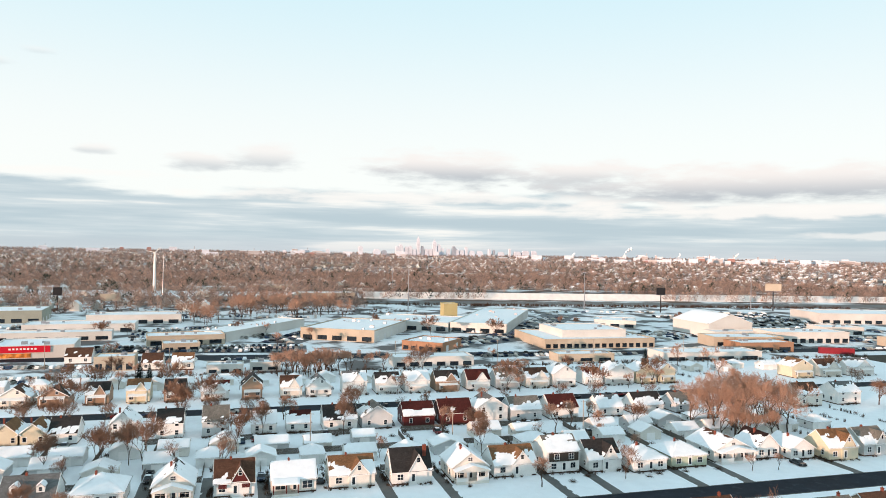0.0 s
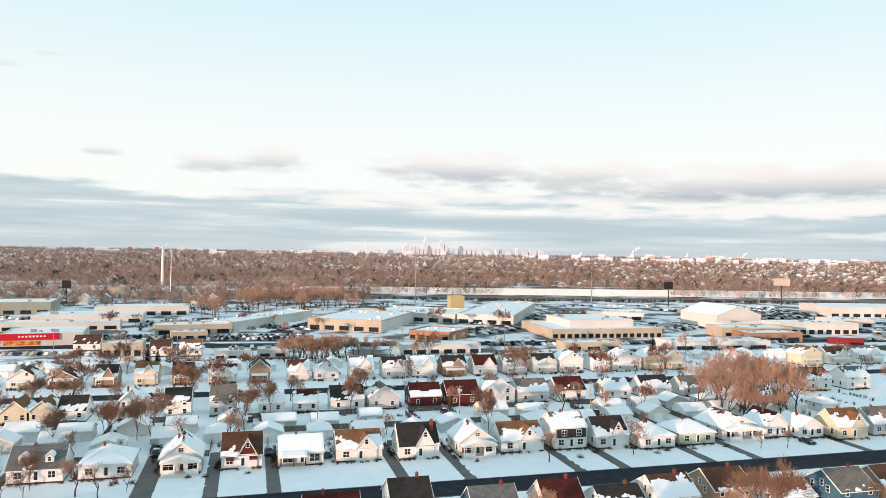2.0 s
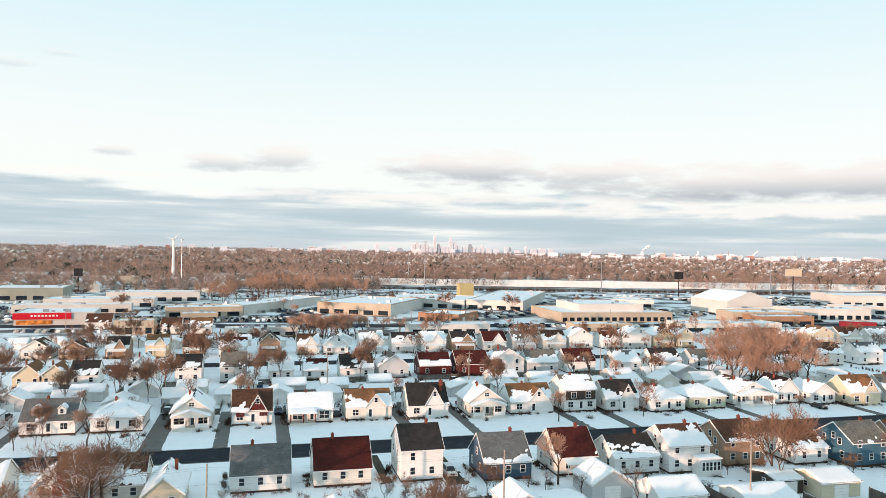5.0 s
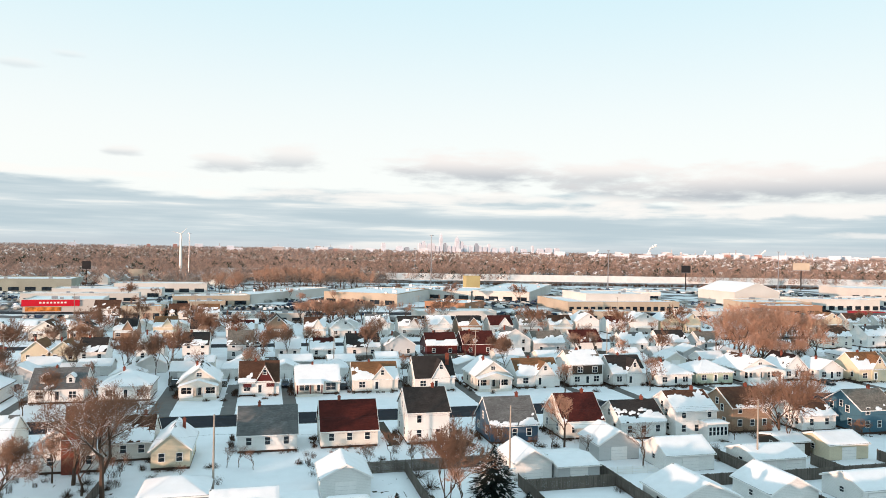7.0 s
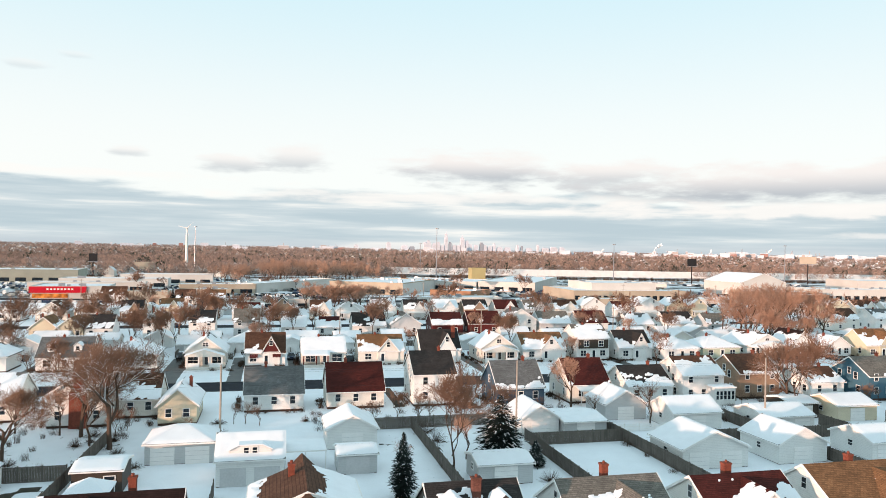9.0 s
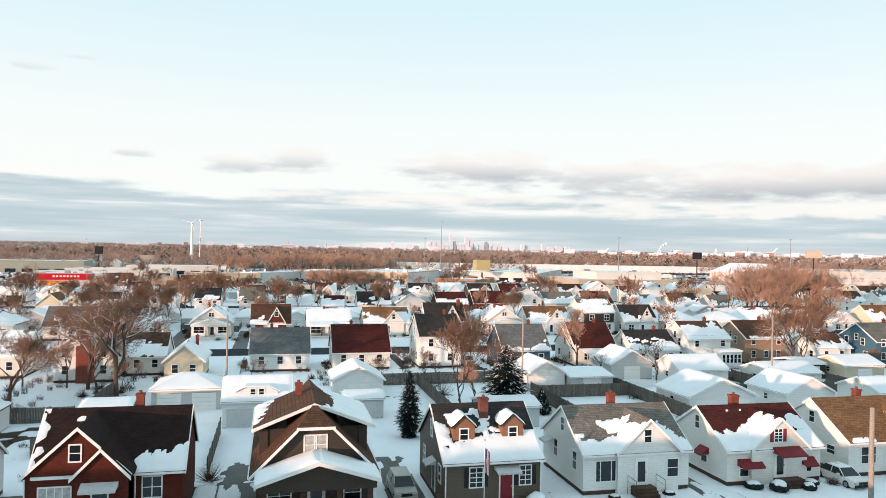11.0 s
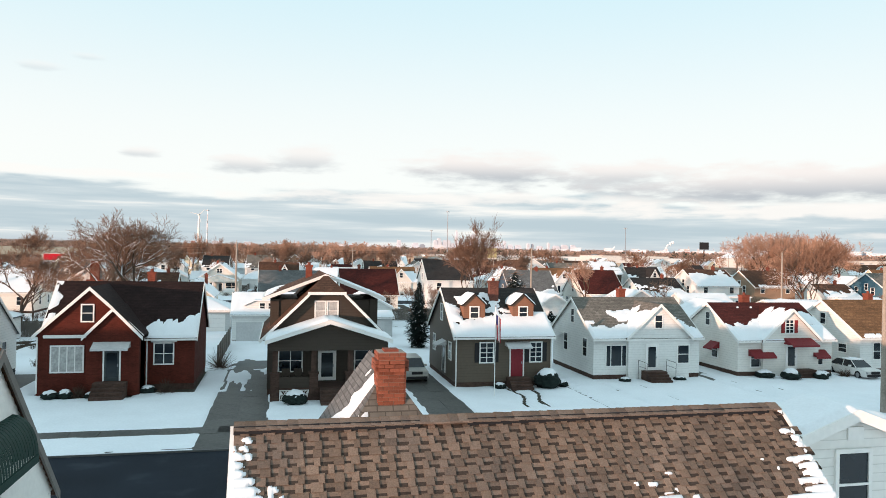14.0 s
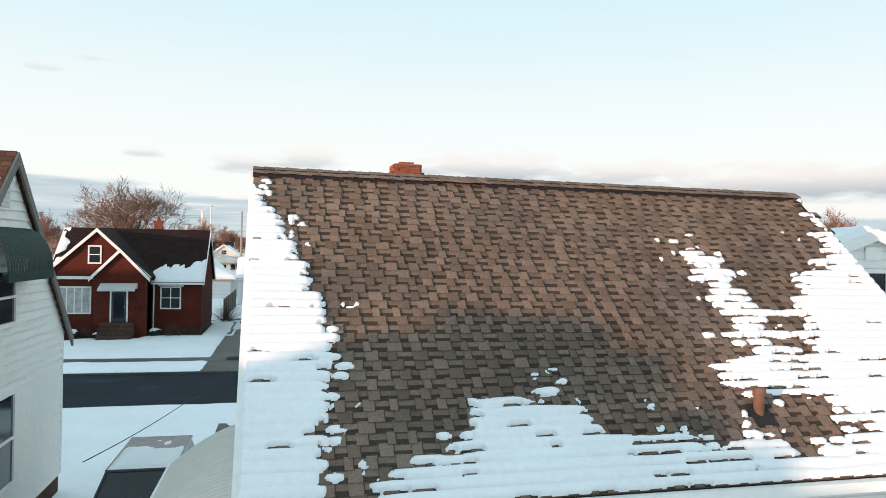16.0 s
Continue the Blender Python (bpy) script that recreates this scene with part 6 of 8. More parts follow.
# ---- garages and sheds between the rows ----
def garage(x0, x1, yf, d, eave, ridge, ty, wall, cover, label, doors=1, door_mat=None):
    w = x1 - x0
    g = house((x0 + x1) / 2, yf, w, d, eave, ridge, wall, R_GREY, label, roof=ty, cover=cover, step=0.3, found=0.1, o=0.25, name="garage", group="garages behind the houses")
    g["category"] = "garage"
    for i in range(doors):
        u = (i + 0.5) / doors * w - w / 2
        dw = min(2.7, w / doors - 0.5)
        dr = part("garage_door", Geo().box(u - dw / 2, u + dw / 2, -0.05, 0, 0, 2.05), door_mat or TRIM, g)
        for k in range(1, 4) if yf < 120 else ():
            part("door_groove", Geo().box(u - dw / 2, u + dw / 2, -0.056, -0.05, 0.51 * k - 0.015, 0.51 * k + 0.015), GREY_AWNING, dr)
    window(g, wall_pose("l", d * 0.5, 1.2, w, d), 0.7, 0.7)
    return g


GARAGES = [
    (-13.8, -6.0, 88.0, 6.5, 2.5, 3.9, "hip", GREY, 1.0, "grey garage with snow-covered hip roof", 2),
    (7.5, 13.9, 91.0, 7.0, 2.6, 4.3, "front", WHITE, 1.0, "white gabled garage under snow", 1),
    (22.6, 28.9, 74.0, 5.0, 2.3, 2.9, "side", GREY, 1.0, "low grey shed with flat snowy roof", 1),
    (34.5, 40.0, 93.0, 7.5, 2.5, 4.2, "front", WHITE, 1.0, "white garage with snowy gable roof", 1),
    (40.3, 46.6, 91.5, 8.0, 2.1, 2.7, "side", GREY, 1.0, "low garage with flat snowy roof", 1),
    (50.6, 57.5, 99.8, 7.0, 2.5, 4.5, "front", GREY, 1.0, "grey garage with snowy gable roof", 1),
    (48.2, 57.2, 75.0, 7.5, 2.5, 4.5, "front", WHITE, 1.0, "white double garage with dark opening", 2),
    (61.6, 68.6, 75.0, 7.5, 2.5, 4.4, "front", WHITE, 1.0, "white garage with snowy roof", 1),
    (57.8, 65.8, 92.5, 7.0, 2.5, 4.3, "side", WHITE, 1.0, "white garage with side window under snow", 1),
    (70.0, 78.6, 88.5, 7.0, 2.4, 3.6, "side", WHITE, 1.0, "white garage with wide snowy roof", 2),
    (86.9, 94.3, 93.0, 7.0, 2.5, 3.7, "side", YELLOW, 1.0, "pale yellow garage under snow", 1),
    (81.0, 86.0, 96.0, 6.0, 2.4, 3.0, "side", DARK_TAUPE, 1.0, "dark brown shed under snow", 1),
    (74.5, 83.0, 74.0, 7.0, 2.4, 3.8, "side", WHITE, 1.0, "white garage with snowy roof", 2),
    (90.0, 97.0, 76.0, 7.0, 2.4, 3.8, "side", CREAM, 1.0, "cream garage with snowy roof", 1),
    (-34.0, -27.0, 76.0, 7.0, 2.4, 3.8, "hip", WHITE, 1.0, "white garage with snowy hip roof", 1),
    (-48.0, -41.0, 80.0, 7.0, 2.4, 4.0, "front", GREY, 0.9, "grey garage with snowy roof", 1),
    (-45.0, -38.0, 92.0, 7.0, 2.4, 4.0, "side", WHITE, 0.9, "white garage with snowy roof", 1),
    (105.0, 112.0, 84.0, 7.0, 2.4, 3.8, "side", WHITE, 1.0, "white garage with snowy roof", 1),
]
for g in GARAGES:
    garage(*g)
# garage with a shed dormer over two doors
dg = garage(-5.2, 1.9, 78.6, 6.5, 2.9, 5.0, "side", WHITE, 1.0, "white two-door garage with a low dormer", 2, GREY_AWNING)
part("dormer", Geo().extrude([(-2.2, 0.5, 3.2), (2.2, 0.5, 3.2), (2.2, 0.5, 3.75), (1.2, 0.5, 4.25), (-1.2, 0.5, 4.25), (-2.2, 0.5, 3.75)], (0, 2.3, 0)), WHITE, dg)
part("dormer_roof", Geo().extrude([(-2.4, 0.3, 3.75), (-1.25, 0.3, 4.3), (1.25, 0.3, 4.3), (2.4, 0.3, 3.75), (2.4, 0.3, 3.85), (1.25, 0.3, 4.42), (-1.25, 0.3, 4.42), (-2.4, 0.3, 3.85)], (0, 2.6, 0)), SNOW, dg)
for u in (-0.45, 0.45):
    window(dg, pose(u, 0.5, 3.4), 0.5, 0.65)
sh = garage(7.9, 12.4, 80.6, 4.2, 2.3, 2.8, "side", GREY, 1.0, "grey metal garden shed with flat snowy roof", 1, GREY_AWNING)
ds = garage(-19.2, -14.4, 78.5, 5.0, 2.5, 3.0, "side", DARK_TAUPE, 1.0, "dark brown shed with flat snowy roof", 0)
window(ds, pose(1.2, 0, 1.1), 1.0, 0.8)
tent = thing("gazebo", pose(-16.5, 74.0, 0), "white pyramid-roofed garden gazebo under snow", "gazebo")
part("roof", Geo().poly([(-2.1, -2.1, 2.1), (2.1, -2.1, 2.1), (0, 0, 3.3)]).poly([(2.1, -2.1, 2.1), (2.1, 2.1, 2.1), (0, 0, 3.3)]).poly([(2.1, 2.1, 2.1), (-2.1, 2.1, 2.1), (0, 0, 3.3)]).poly([(-2.1, 2.1, 2.1), (-2.1, -2.1, 2.1), (0, 0, 3.3)]), SNOW, tent)
for x in (-1.9, 1.9):
    for y in (-1.9, 1.9):
        part("post", Geo().tube((x, y, -0.06), (x, y, 2.15), 0.06, 0.06, 6), TRIM, tent)
cp2 = thing("carport", pose(4.4, 84.0, 0), "white open carport with snowy flat roof", "carport")
part("roof", Geo().box(-2.4, 2.4, -1.5, 3.5, 2.3, 2.45), TRIM, cp2)
sheet("roof_snow", cp2, (-2.4, -1.5, 2.455), (4.8, 0, 0), (0, 5, 0), 0.14, lambda a, b: np.ones_like(a), 0.3)
for x in (-2.3, 0, 2.3):
    part("post", Geo().tube((x, -1.3, -0.06), (x, -1.3, 2.3), 0.06, 0.06, 6), TRIM, cp2)
# garages between the third and fourth rows
rg = random.Random(8)
for i, X in enumerate(range(-70, 175, 12)):
    garage(X + rg.uniform(-1, 1), X + 6.5 + rg.uniform(0, 1.5), 176 + rg.uniform(-3, 4), 6.5, 2.4, rg.choice((3.8, 4.2)), rg.choice(("front", "hip", "side")), rg.choice((WHITE, GREY, CREAM)), 1.0, "garage with snow-covered roof in a back yard", 1)
    if rg.random() < 0.75:
        garage(X + 3 + rg.uniform(-1, 1), X + 9.5 + rg.uniform(0, 1.5), 190 + rg.uniform(-3, 3), 6.5, 2.4, rg.choice((3.8, 4.2)), rg.choice(("front", "hip", "side")), rg.choice((WHITE, GREY, CREAM)), 1.0, "garage with snow-covered roof in a back yard", 1)
for i, X in enumerate(range(-100, 240, 13)):
    garage(X + rg.uniform(-1, 1), X + 6.5 + rg.uniform(0, 1.5), 282 + rg.uniform(-3, 4), 6.5, 2.4, 4.0, rg.choice(("front", "hip", "side")), rg.choice((WHITE, GREY, CREAM)), 1.0, "distant garage with snow-covered roof", 1)


# ---- fences ----
def fence(p, q, h=1.8, mat=None, label="weathered wooden board fence", gap=False):
    p, q = Vector((*p, 0)), Vector((*q, 0))
    L = (q - p).length
    ang = math.degrees(math.atan2(q.y - p.y, q.x - p.x))
    f = thing("fence", pose(p.x, p.y, -0.06, 0, 0, ang), label, "fence", "garden fences")
    n = max(1, round(L / 2.4)) if p.y < 120 else 1
    bay = L / n
    g = Geo()
    nb = int(bay / 0.15)
    for i in range(nb):
        a = i * bay / nb
        hh = h + 0.03 * math.sin(i * 2.3)
        g.box(a + 0.004, a + bay / nb * (0.55 if gap else 0.94), -0.012, 0.012, 0.05, hh)
    g.box(0, bay, 0.012, 0.05, 0.35, 0.45).box(0, bay, 0.012, 0.05, h - 0.45, h - 0.35)
    me = g.mesh("panel", mat or FENCE)
    po = Geo().box(-0.05, 0.05, -0.05, 0.05, 0, h + 0.1).mesh("post", mat or FENCE)
    for i in range(n):
        tagged(part("panel", me, None, f, at=pose(i * bay, 0, 0)), kind="stuff")
    for i in range(n + 1):
        part("post", po, None, f, at=pose(i * bay, 0, 0))


for a, b in (((47.6, 63), (47.6, 99)), ((34.2, 66), (34.2, 91)), ((34.2, 88.5), (47.4, 88.5)), ((69.4, 66), (69.4, 99)), ((82.5, 70), (82.5, 92)), ((-45, 84), (-21, 84)), ((-21, 70), (-20, 100)), ((58.0, 86), (69.2, 86)), ((69.6, 85.5), (95, 85.5)),
             ((12, 100), (35, 100.5)), ((-33, 72), (-25, 72)), ((95, 70), (95, 92)), ((20.2, 62), (20.2, 100)), ((-5.2, 62), (-5.2, 76)), ((110, 70), (110, 95))):
    fence(a, b)
fence((47.8, 93), (57.5, 93), 1.2, TRIM, "low white picket fence", True)
for X in range(-60, 150, 13):
    fence((X, 172), (X + 0.3, 200), 1.5, label="weathered wooden fence between back yards")
fence((5, 187), (45, 187), 1.6)
fence((60, 187), (100, 187), 1.6)


# ---- trees ----
def tree_geo(seed, height, spread, levels=5, trunk=0.25, split=(3, 4), lift=0.35, thin=0.0035):
    """Bare tree: a tapered trunk and limbs that fork until they are twigs."""
    r = random.Random(seed)
    wood, twigs, caps = Geo(), Geo(), Geo()

    def grow(p, d, length, rad, level):
        mid = p + d * length * 0.5 + Vector((r.uniform(-1, 1), r.uniform(-1, 1), 0)) * length * 0.05
        end = p + (d + Vector((r.uniform(-1, 1), r.uniform(-1, 1), r.uniform(-0.2, 0.5))) * 0.15).normalized() * length
        g = wood if level < 3 else twigs
        n = 7 if level == 0 else (5 if level < 3 else 3)
        g.tube(p, mid, rad, rad * 0.82, n, False)
        g.tube(mid, end, rad * 0.82, rad * 0.6, n, False)
        if 0 < level < 5 and d.z < 0.85:
            up = Vector((0, 0, rad * 0.55))
            caps.tube(p + (mid - p) * 0.2 + up, mid + up, rad * 0.5, rad * 0.62, 4, False)
            caps.tube(mid + up, end + up * 0.7, rad * 0.62, rad * 0.4, 4, False)
        if level >= levels:
            return
        for i in range(r.randint(*split)):
            a = r.uniform(0, 2 * math.pi)
            tilt = r.uniform(0.35, 0.95) * spread
            side = d.orthogonal().normalized()
            side.rotate(Matrix.Rotation(a, 3, d))
            nd = (d * math.cos(tilt) + side * math.sin(tilt) + Vector((0, 0, lift * 0.5))).normalized()
            at = p + (end - p) * (1.0 if i == 0 else r.uniform(0.45, 1.0))
            grow(at, nd, length * r.uniform(0.58, 0.8), max(thin, rad * r.uniform(0.45, 0.60)), level + 1)

    grow(Vector((0, 0, -0.1)), Vector((0, 0, 1)), 1.0, trunk / height * 2.6, 0)
    top = max(v[2] for v in wood.v + twigs.v)
    s = height / top
    for g in (wood, twigs, caps):
        g.v = [(x * s, y * s, z * s) for x, y, z in g.v]
    return wood, twigs, caps


BASE_TREES = {}


def tree(kind, X, Y, scale, rz, label, group="bare trees"):
    far = Y > 240 and kind in ("tall", "round", "grove", "bushy")
    key = (kind, far)
    if key not in BASE_TREES:
        spec = {"broad": (3, 11.0, 1.15, 6, 0.24, (4, 4), 0.3), "tall": (7, 14.0, 0.85, 6, 0.15, (4, 4), 0.5), "round": (12, 10.0, 0.95, 6, 0.14, (3, 4), 0.35),
                "grove": (21, 18.0, 0.95, 6, 0.24, (3, 4), 0.4), "small": (31, 7.0, 0.9, 5, 0.12, (3, 4), 0.4), "bushy": (44, 9.0, 0.9, 6, 0.18, (3, 4), 0.45)}[kind]
        if far:
            spec = (*spec[:3], 5, *spec[4:], 0.009)
        wood, tw, sn = tree_geo(*spec)
        red = kind in ("bushy", "grove")
        BASE_TREES[key] = (wood.mesh("trunk", BARK), tw.mesh("crown", TWIGS if red else BARK_TWIGS), sn.mesh("snow", ROOF_SNOW))
    a, b, c = BASE_TREES[key]
    t = thing("tree", pose(X, Y, -0.06, 0, 0, rz) @ Matrix.Diagonal((scale, scale, scale, 1)), label, "tree", group)
    part("trunk", a, None, t)
    part("crown", b, None, t)
    if kind == "broad":
        tagged(part("snow", c, None, t), kind="stuff")


BARK_TWIGS = material("brown_twigs", (0.22, 0.13, 0.09), 0.95, 0.2, 2.0, 0.3, 0.0)
B = "bare leafless tree with brown branches"
R = "bare tree with reddish fine twigs"
for kind, X, Y, s, lb in (
        ("broad", -19.1, 95.8, 1.34, "spreading bare tree with snow-lined limbs"), ("broad", -24.1, 102.6, 1.12, "spreading bare tree in a back yard"), ("broad", -30.0, 92.0, 0.9, B), ("bushy", -22.0, 98.0, 0.9, R), ("tall", 20.7, 77.6, 1.04, "slender bare tree rising above the yards"),
        ("tall", 84.0, 98.3, 1.08, "tall bare tree with a thick trunk"), ("broad", 86.0, 103.0, 1.05, B), ("small", 55.5, 95.0, 1.0, "small bare garden tree"), ("small", 15.5, 79.5, 0.6, B), ("bushy", 48.5, 108.0, 1.05, R), ("bushy", 24.0, 84.0, 0.62, "low reddish bare shrub tree"),
        ("bushy", 66.5, 148.5, 0.85, R), ("round", 88.5, 149.5, 0.9, B), ("bushy", 56.5, 196.0, 1.0, R), ("bushy", 90.0, 192.0, 1.05, R), ("bushy", 97.0, 196.0, 1.0, R), ("bushy", 103.0, 190.0, 0.85, R),
        ("tall", -0.5, 190.0, 0.95, B), ("tall", 6.5, 206.0, 0.8, B), ("small", -14.5, 180.0, 1.1, R), ("round", -40.0, 148.0, 0.6, B), ("round", -22.0, 147.5, 0.55, B), ("tall", -32.0, 186.0, 0.75, B),
        ("round", 34.5, 218.0, 1.28, B), ("grove", 132.0, 186.0, 0.86, R), ("grove", 135.5, 180.0, 0.95, R), ("grove", 139.0, 187.0, 0.98, R), ("grove", 142.0, 178.0, 0.92, R), ("grove", 145.0, 184.0, 1.02, R), ("grove", 148.5, 177.0, 0.95, R), ("grove", 151.0, 186.0, 1.03, R), ("grove", 154.0, 178.0, 0.98, R), ("grove", 157.0, 184.0, 0.98, R), ("grove", 160.5, 178.0, 0.90, R), ("grove", 163.0, 184.0, 0.86, R), ("grove", 147.0, 193.0, 1.00, R), ("grove", 156.0, 192.0, 0.95, R),
        ("bushy", 123.0, 148.0, 0.5, R), ("bushy", 130.0, 147.0, 0.5, R), ("round", 113.0, 104.0, 0.7, B), ("round", -60.0, 175.0, 0.9, B), ("broad", -70.0, 150.0, 0.9, B), ("round", -52.0, 140.0, 0.7, B),
        ("bushy", -27.0, 104.0, 0.75, R), ("bushy", -33.0, 106.0, 0.7, R), ("tall", -60.0, 190.0, 1.1, B), ("round", 110.0, 230.0, 0.8, R), ("round", 60.0, 228.0, 0.7, R), ("tall", -10.0, 250.0, 0.8, B),
        ("bushy", 190.0, 240.0, 1.0, R), ("bushy", 200.0, 262.0, 1.1, R), ("grove", 205.0, 300.0, 0.6, R), ("grove", 215.0, 290.0, 0.6, R), ("bushy", 36.0, 300.0, 1.2, R), ("bushy", 44.0, 304.0, 1.2, R), ("bushy", 52.0, 300.0, 1.2, R), ("bushy", 28.0, 306.0, 1.1, R), ("bushy", 60.0, 303.0, 1.1, R),
        ("bushy", -30.0, 300.0, 1.0, R), ("round", 260.0, 260.0, 1.0, R), ("round", 240.0, 230.0, 1.0, R), ("broad", 225.0, 205.0, 0.9, B), ("bushy", 120.0, 330.0, 0.7, R), ("bushy", 85.0, 350.0, 0.6, R)):
    tree(kind, X, Y, s, (X * 37 + Y * 11) % 360, lb)
rt = random.Random(77)
for i in range(46):
    X, Y = rt.uniform(-5, 80), rt.uniform(540, 660)
    tree("grove", X, Y, rt.uniform(0.65, 1.0), rt.uniform(0, 360), "reddish bare tree in a grove", "distant grove")
for i in range(12):
    tree("grove", rt.uniform(-45, -15), rt.uniform(500, 570), rt.uniform(0.6, 0.9), rt.uniform(0, 360), "reddish bare tree in a grove", "distant grove")


def spruce(X, Y, h, w, snow, label, full=1.0):
    r = random.Random(int(X * 7 + Y))
    t = thing("spruce_tree", pose(X, Y, -0.06), label, "tree")
    part("trunk", Geo().tube((0, 0, 0), (0, 0, h * 0.97), 0.16, 0.02, 7), BARK, t)
    g, s = Geo(), Geo()
    n = 60
    for i in range(n):
        f = i / n
        z = h * (0.05 + 0.92 * f)
        rad = w * (1 - f ** full) ** 0.8 * min(1.0, 0.55 + 2.5 * f) * r.uniform(0.8, 1.12) + 0.08
        for j in range(max(8, int(30 * rad / w))):
            a = r.uniform(0, 2 * math.pi)
            l = rad * r.uniform(0.6, 1.12)
            ca, sa = math.cos(a), math.sin(a)
            rise = r.uniform(-0.30, 0.12) * l
            for q in range(5):
                f0 = r.uniform(0.25, 0.85)
                f1 = f0 + r.uniform(0.18, 0.32)
                wd = r.uniform(0.05, 0.13) * (0.6 + l * 0.35)
                dz, side = r.uniform(-0.14, 0.14), r.uniform(-0.18, 0.18) * l
                px, py, pz = ca * l * f0 - sa * side, sa * l * f0 + ca * side, z + rise * f0 + dz
                qx, qy, qz = ca * l * f1 - sa * side * 1.5, sa * l * f1 + ca * side * 1.5, z + rise * f1 + dz - r.uniform(0.0, 0.16)
                tri = [(px - sa * wd, py + ca * wd, pz), (px + sa * wd, py - ca * wd, pz + r.uniform(-0.06, 0.06)), (qx, qy, qz)]
                g.poly(tri)
                if r.random() < snow * 0.5 and f0 > 0.55:
                    s.poly([(x, y, zz + 0.05) for x, y, zz in tri])
    tagged(part("needles", g, NEEDLES, t), kind="stuff")
    tagged(part("snow", s, ROOF_SNOW, t), kind="stuff")


spruce(28.6, 85.0, 7.9, 3.2, 0.34, "broad dark spruce with snow caught on its boughs", 2.2)
spruce(13.8, 72.0, 7.1, 1.55, 0.16, "narrow dark spruce in a back yard", 1.5)
spruce(31.5, 80.0, 3.2, 1.6, 0.2, "low dark evergreen shrub")
spruce(-37.0, 292.0, 10.0, 2.6, 0.05, "dark spruce among distant houses")
spruce(-34.0, 296.0, 8.0, 2.2, 0.05, "dark spruce among distant houses")
spruce(82.5, 170.0, 6.0, 1.6, 0.05, "dark spruce behind a house")
spruce(187.0, 300.0, 9.0, 2.4, 0.05, "dark spruce near the shops")


def bush(X, Y, rad, hgt, label, bare=False):
    r = random.Random(int(X * 31 + Y * 17))
    b = thing("bush", pose(X, Y, -0.05), label, "bush", "front garden bushes")
    g = Geo()
    for i in range(150):
        a, e = r.uniform(0, 6.28), math.acos(r.uniform(0.0, 1.0))
        d = Vector((math.cos(a) * math.sin(e) * rad, math.sin(a) * math.sin(e) * rad, math.cos(e) * hgt * 0.95))
        g.tube(d * 0.15, d * r.uniform(0.85, 1.1), 0.014, 0.005, 3, False)
        if not bare:
            p = d * r.uniform(0.7, 1.02)
            n = Vector((r.uniform(-1, 1), r.uniform(-1, 1), r.uniform(-1, 1))) * 0.09
            g.poly([p, p + n, p + n.cross(Vector((0.5, 0.3, 1)))])
    part("foliage", g, BARK if bare else NEEDLES, b)
    if not bare:
        bm = bmesh.new()
        bmesh.ops.create_icosphere(bm, subdivisions=3, radius=1.0)
        for v in bm.verts:
            k = 1 + 0.3 * noise.noise(v.co * 3.1 + Vector((Y, X, 0)))
            v.co = Vector((v.co.x * rad * k * 0.95, v.co.y * rad * k * 0.95, hgt * 0.42 + v.co.z * hgt * 0.45 * k))
        me = bpy.data.meshes.new("leaf_mass")
        bm.to_mesh(me)
        bm.free()
        me.materials.append(NEEDLES)
        part("leaf_mass", me, None, b)
        bm = bmesh.new()
        bmesh.ops.create_icosphere(bm, subdivisions=3, radius=1.0)
        for v in bm.verts:
            k = 1 + 0.22 * noise.noise(v.co * 2.3 + Vector((X, Y, 0)))
            v.co = Vector((v.co.x * rad * k * 0.72, v.co.y * rad * k * 0.72, hgt * 0.62 + max(v.co.z, -0.2) * hgt * 0.40 * k))
        me = bpy.data.meshes.new("snow_cap")
        bm.to_mesh(me)
        bm.free()
        me.materials.append(ROOF_SNOW)
        me.polygons.foreach_set("use_smooth", [True] * len(me.polygons))
        part("snow_cap", me, None, b, "cap of fresh snow")


for X, Y, rd_, hg in ((-14.6, 50.3, 0.55, 0.6), (-13.7, 50.3, 0.5, 0.65), (-8.9, 51.6, 0.6, 0.55), (-12.2, 50.2, 0.35, 0.45), (0.9, 46.6, 0.8, 0.95), (5.2, 46.6, 0.75, 0.9), (19.3, 49.6, 1.0, 1.5), (20.6, 49.9, 0.5, 0.6), (40.9, 50.4, 0.8, 0.95), (43.6, 50.2, 0.6, 0.7), (39.2, 51.4, 0.8, 0.7), (44.9, 51.5, 0.7, 0.5), (15.7, 49.8, 0.5, 0.5), (26.5, 51.3, 0.5, 0.4), (31.3, 51.3, 0.5, 0.4)):
    bush(X, Y, rd_, hg, "low evergreen bush capped with snow")
for X, Y, rd_, hg in ((-12.9, 50.4, 0.6, 0.95), (-7.6, 51.3, 0.85, 1.15), (-4.9, 61.0, 1.4, 1.9), (46.6, 51.0, 0.7, 0.8), (31.0, 74.0, 1.5, 1.6), (22.0, 92.0, 2.0, 2.4), (21.5, 97.0, 1.8, 2.2), (-8.0, 153.5, 1.0, 0.8), (0.5, 154.0, 0.9, 0.7), (75.0, 150.0, 1.2, 1.1), (95.0, 149.5, 1.2, 0.8), (106.0, 151.0, 1.2, 0.8)):
    bush(X, Y, rd_, hg, "bare twiggy round bush", True)


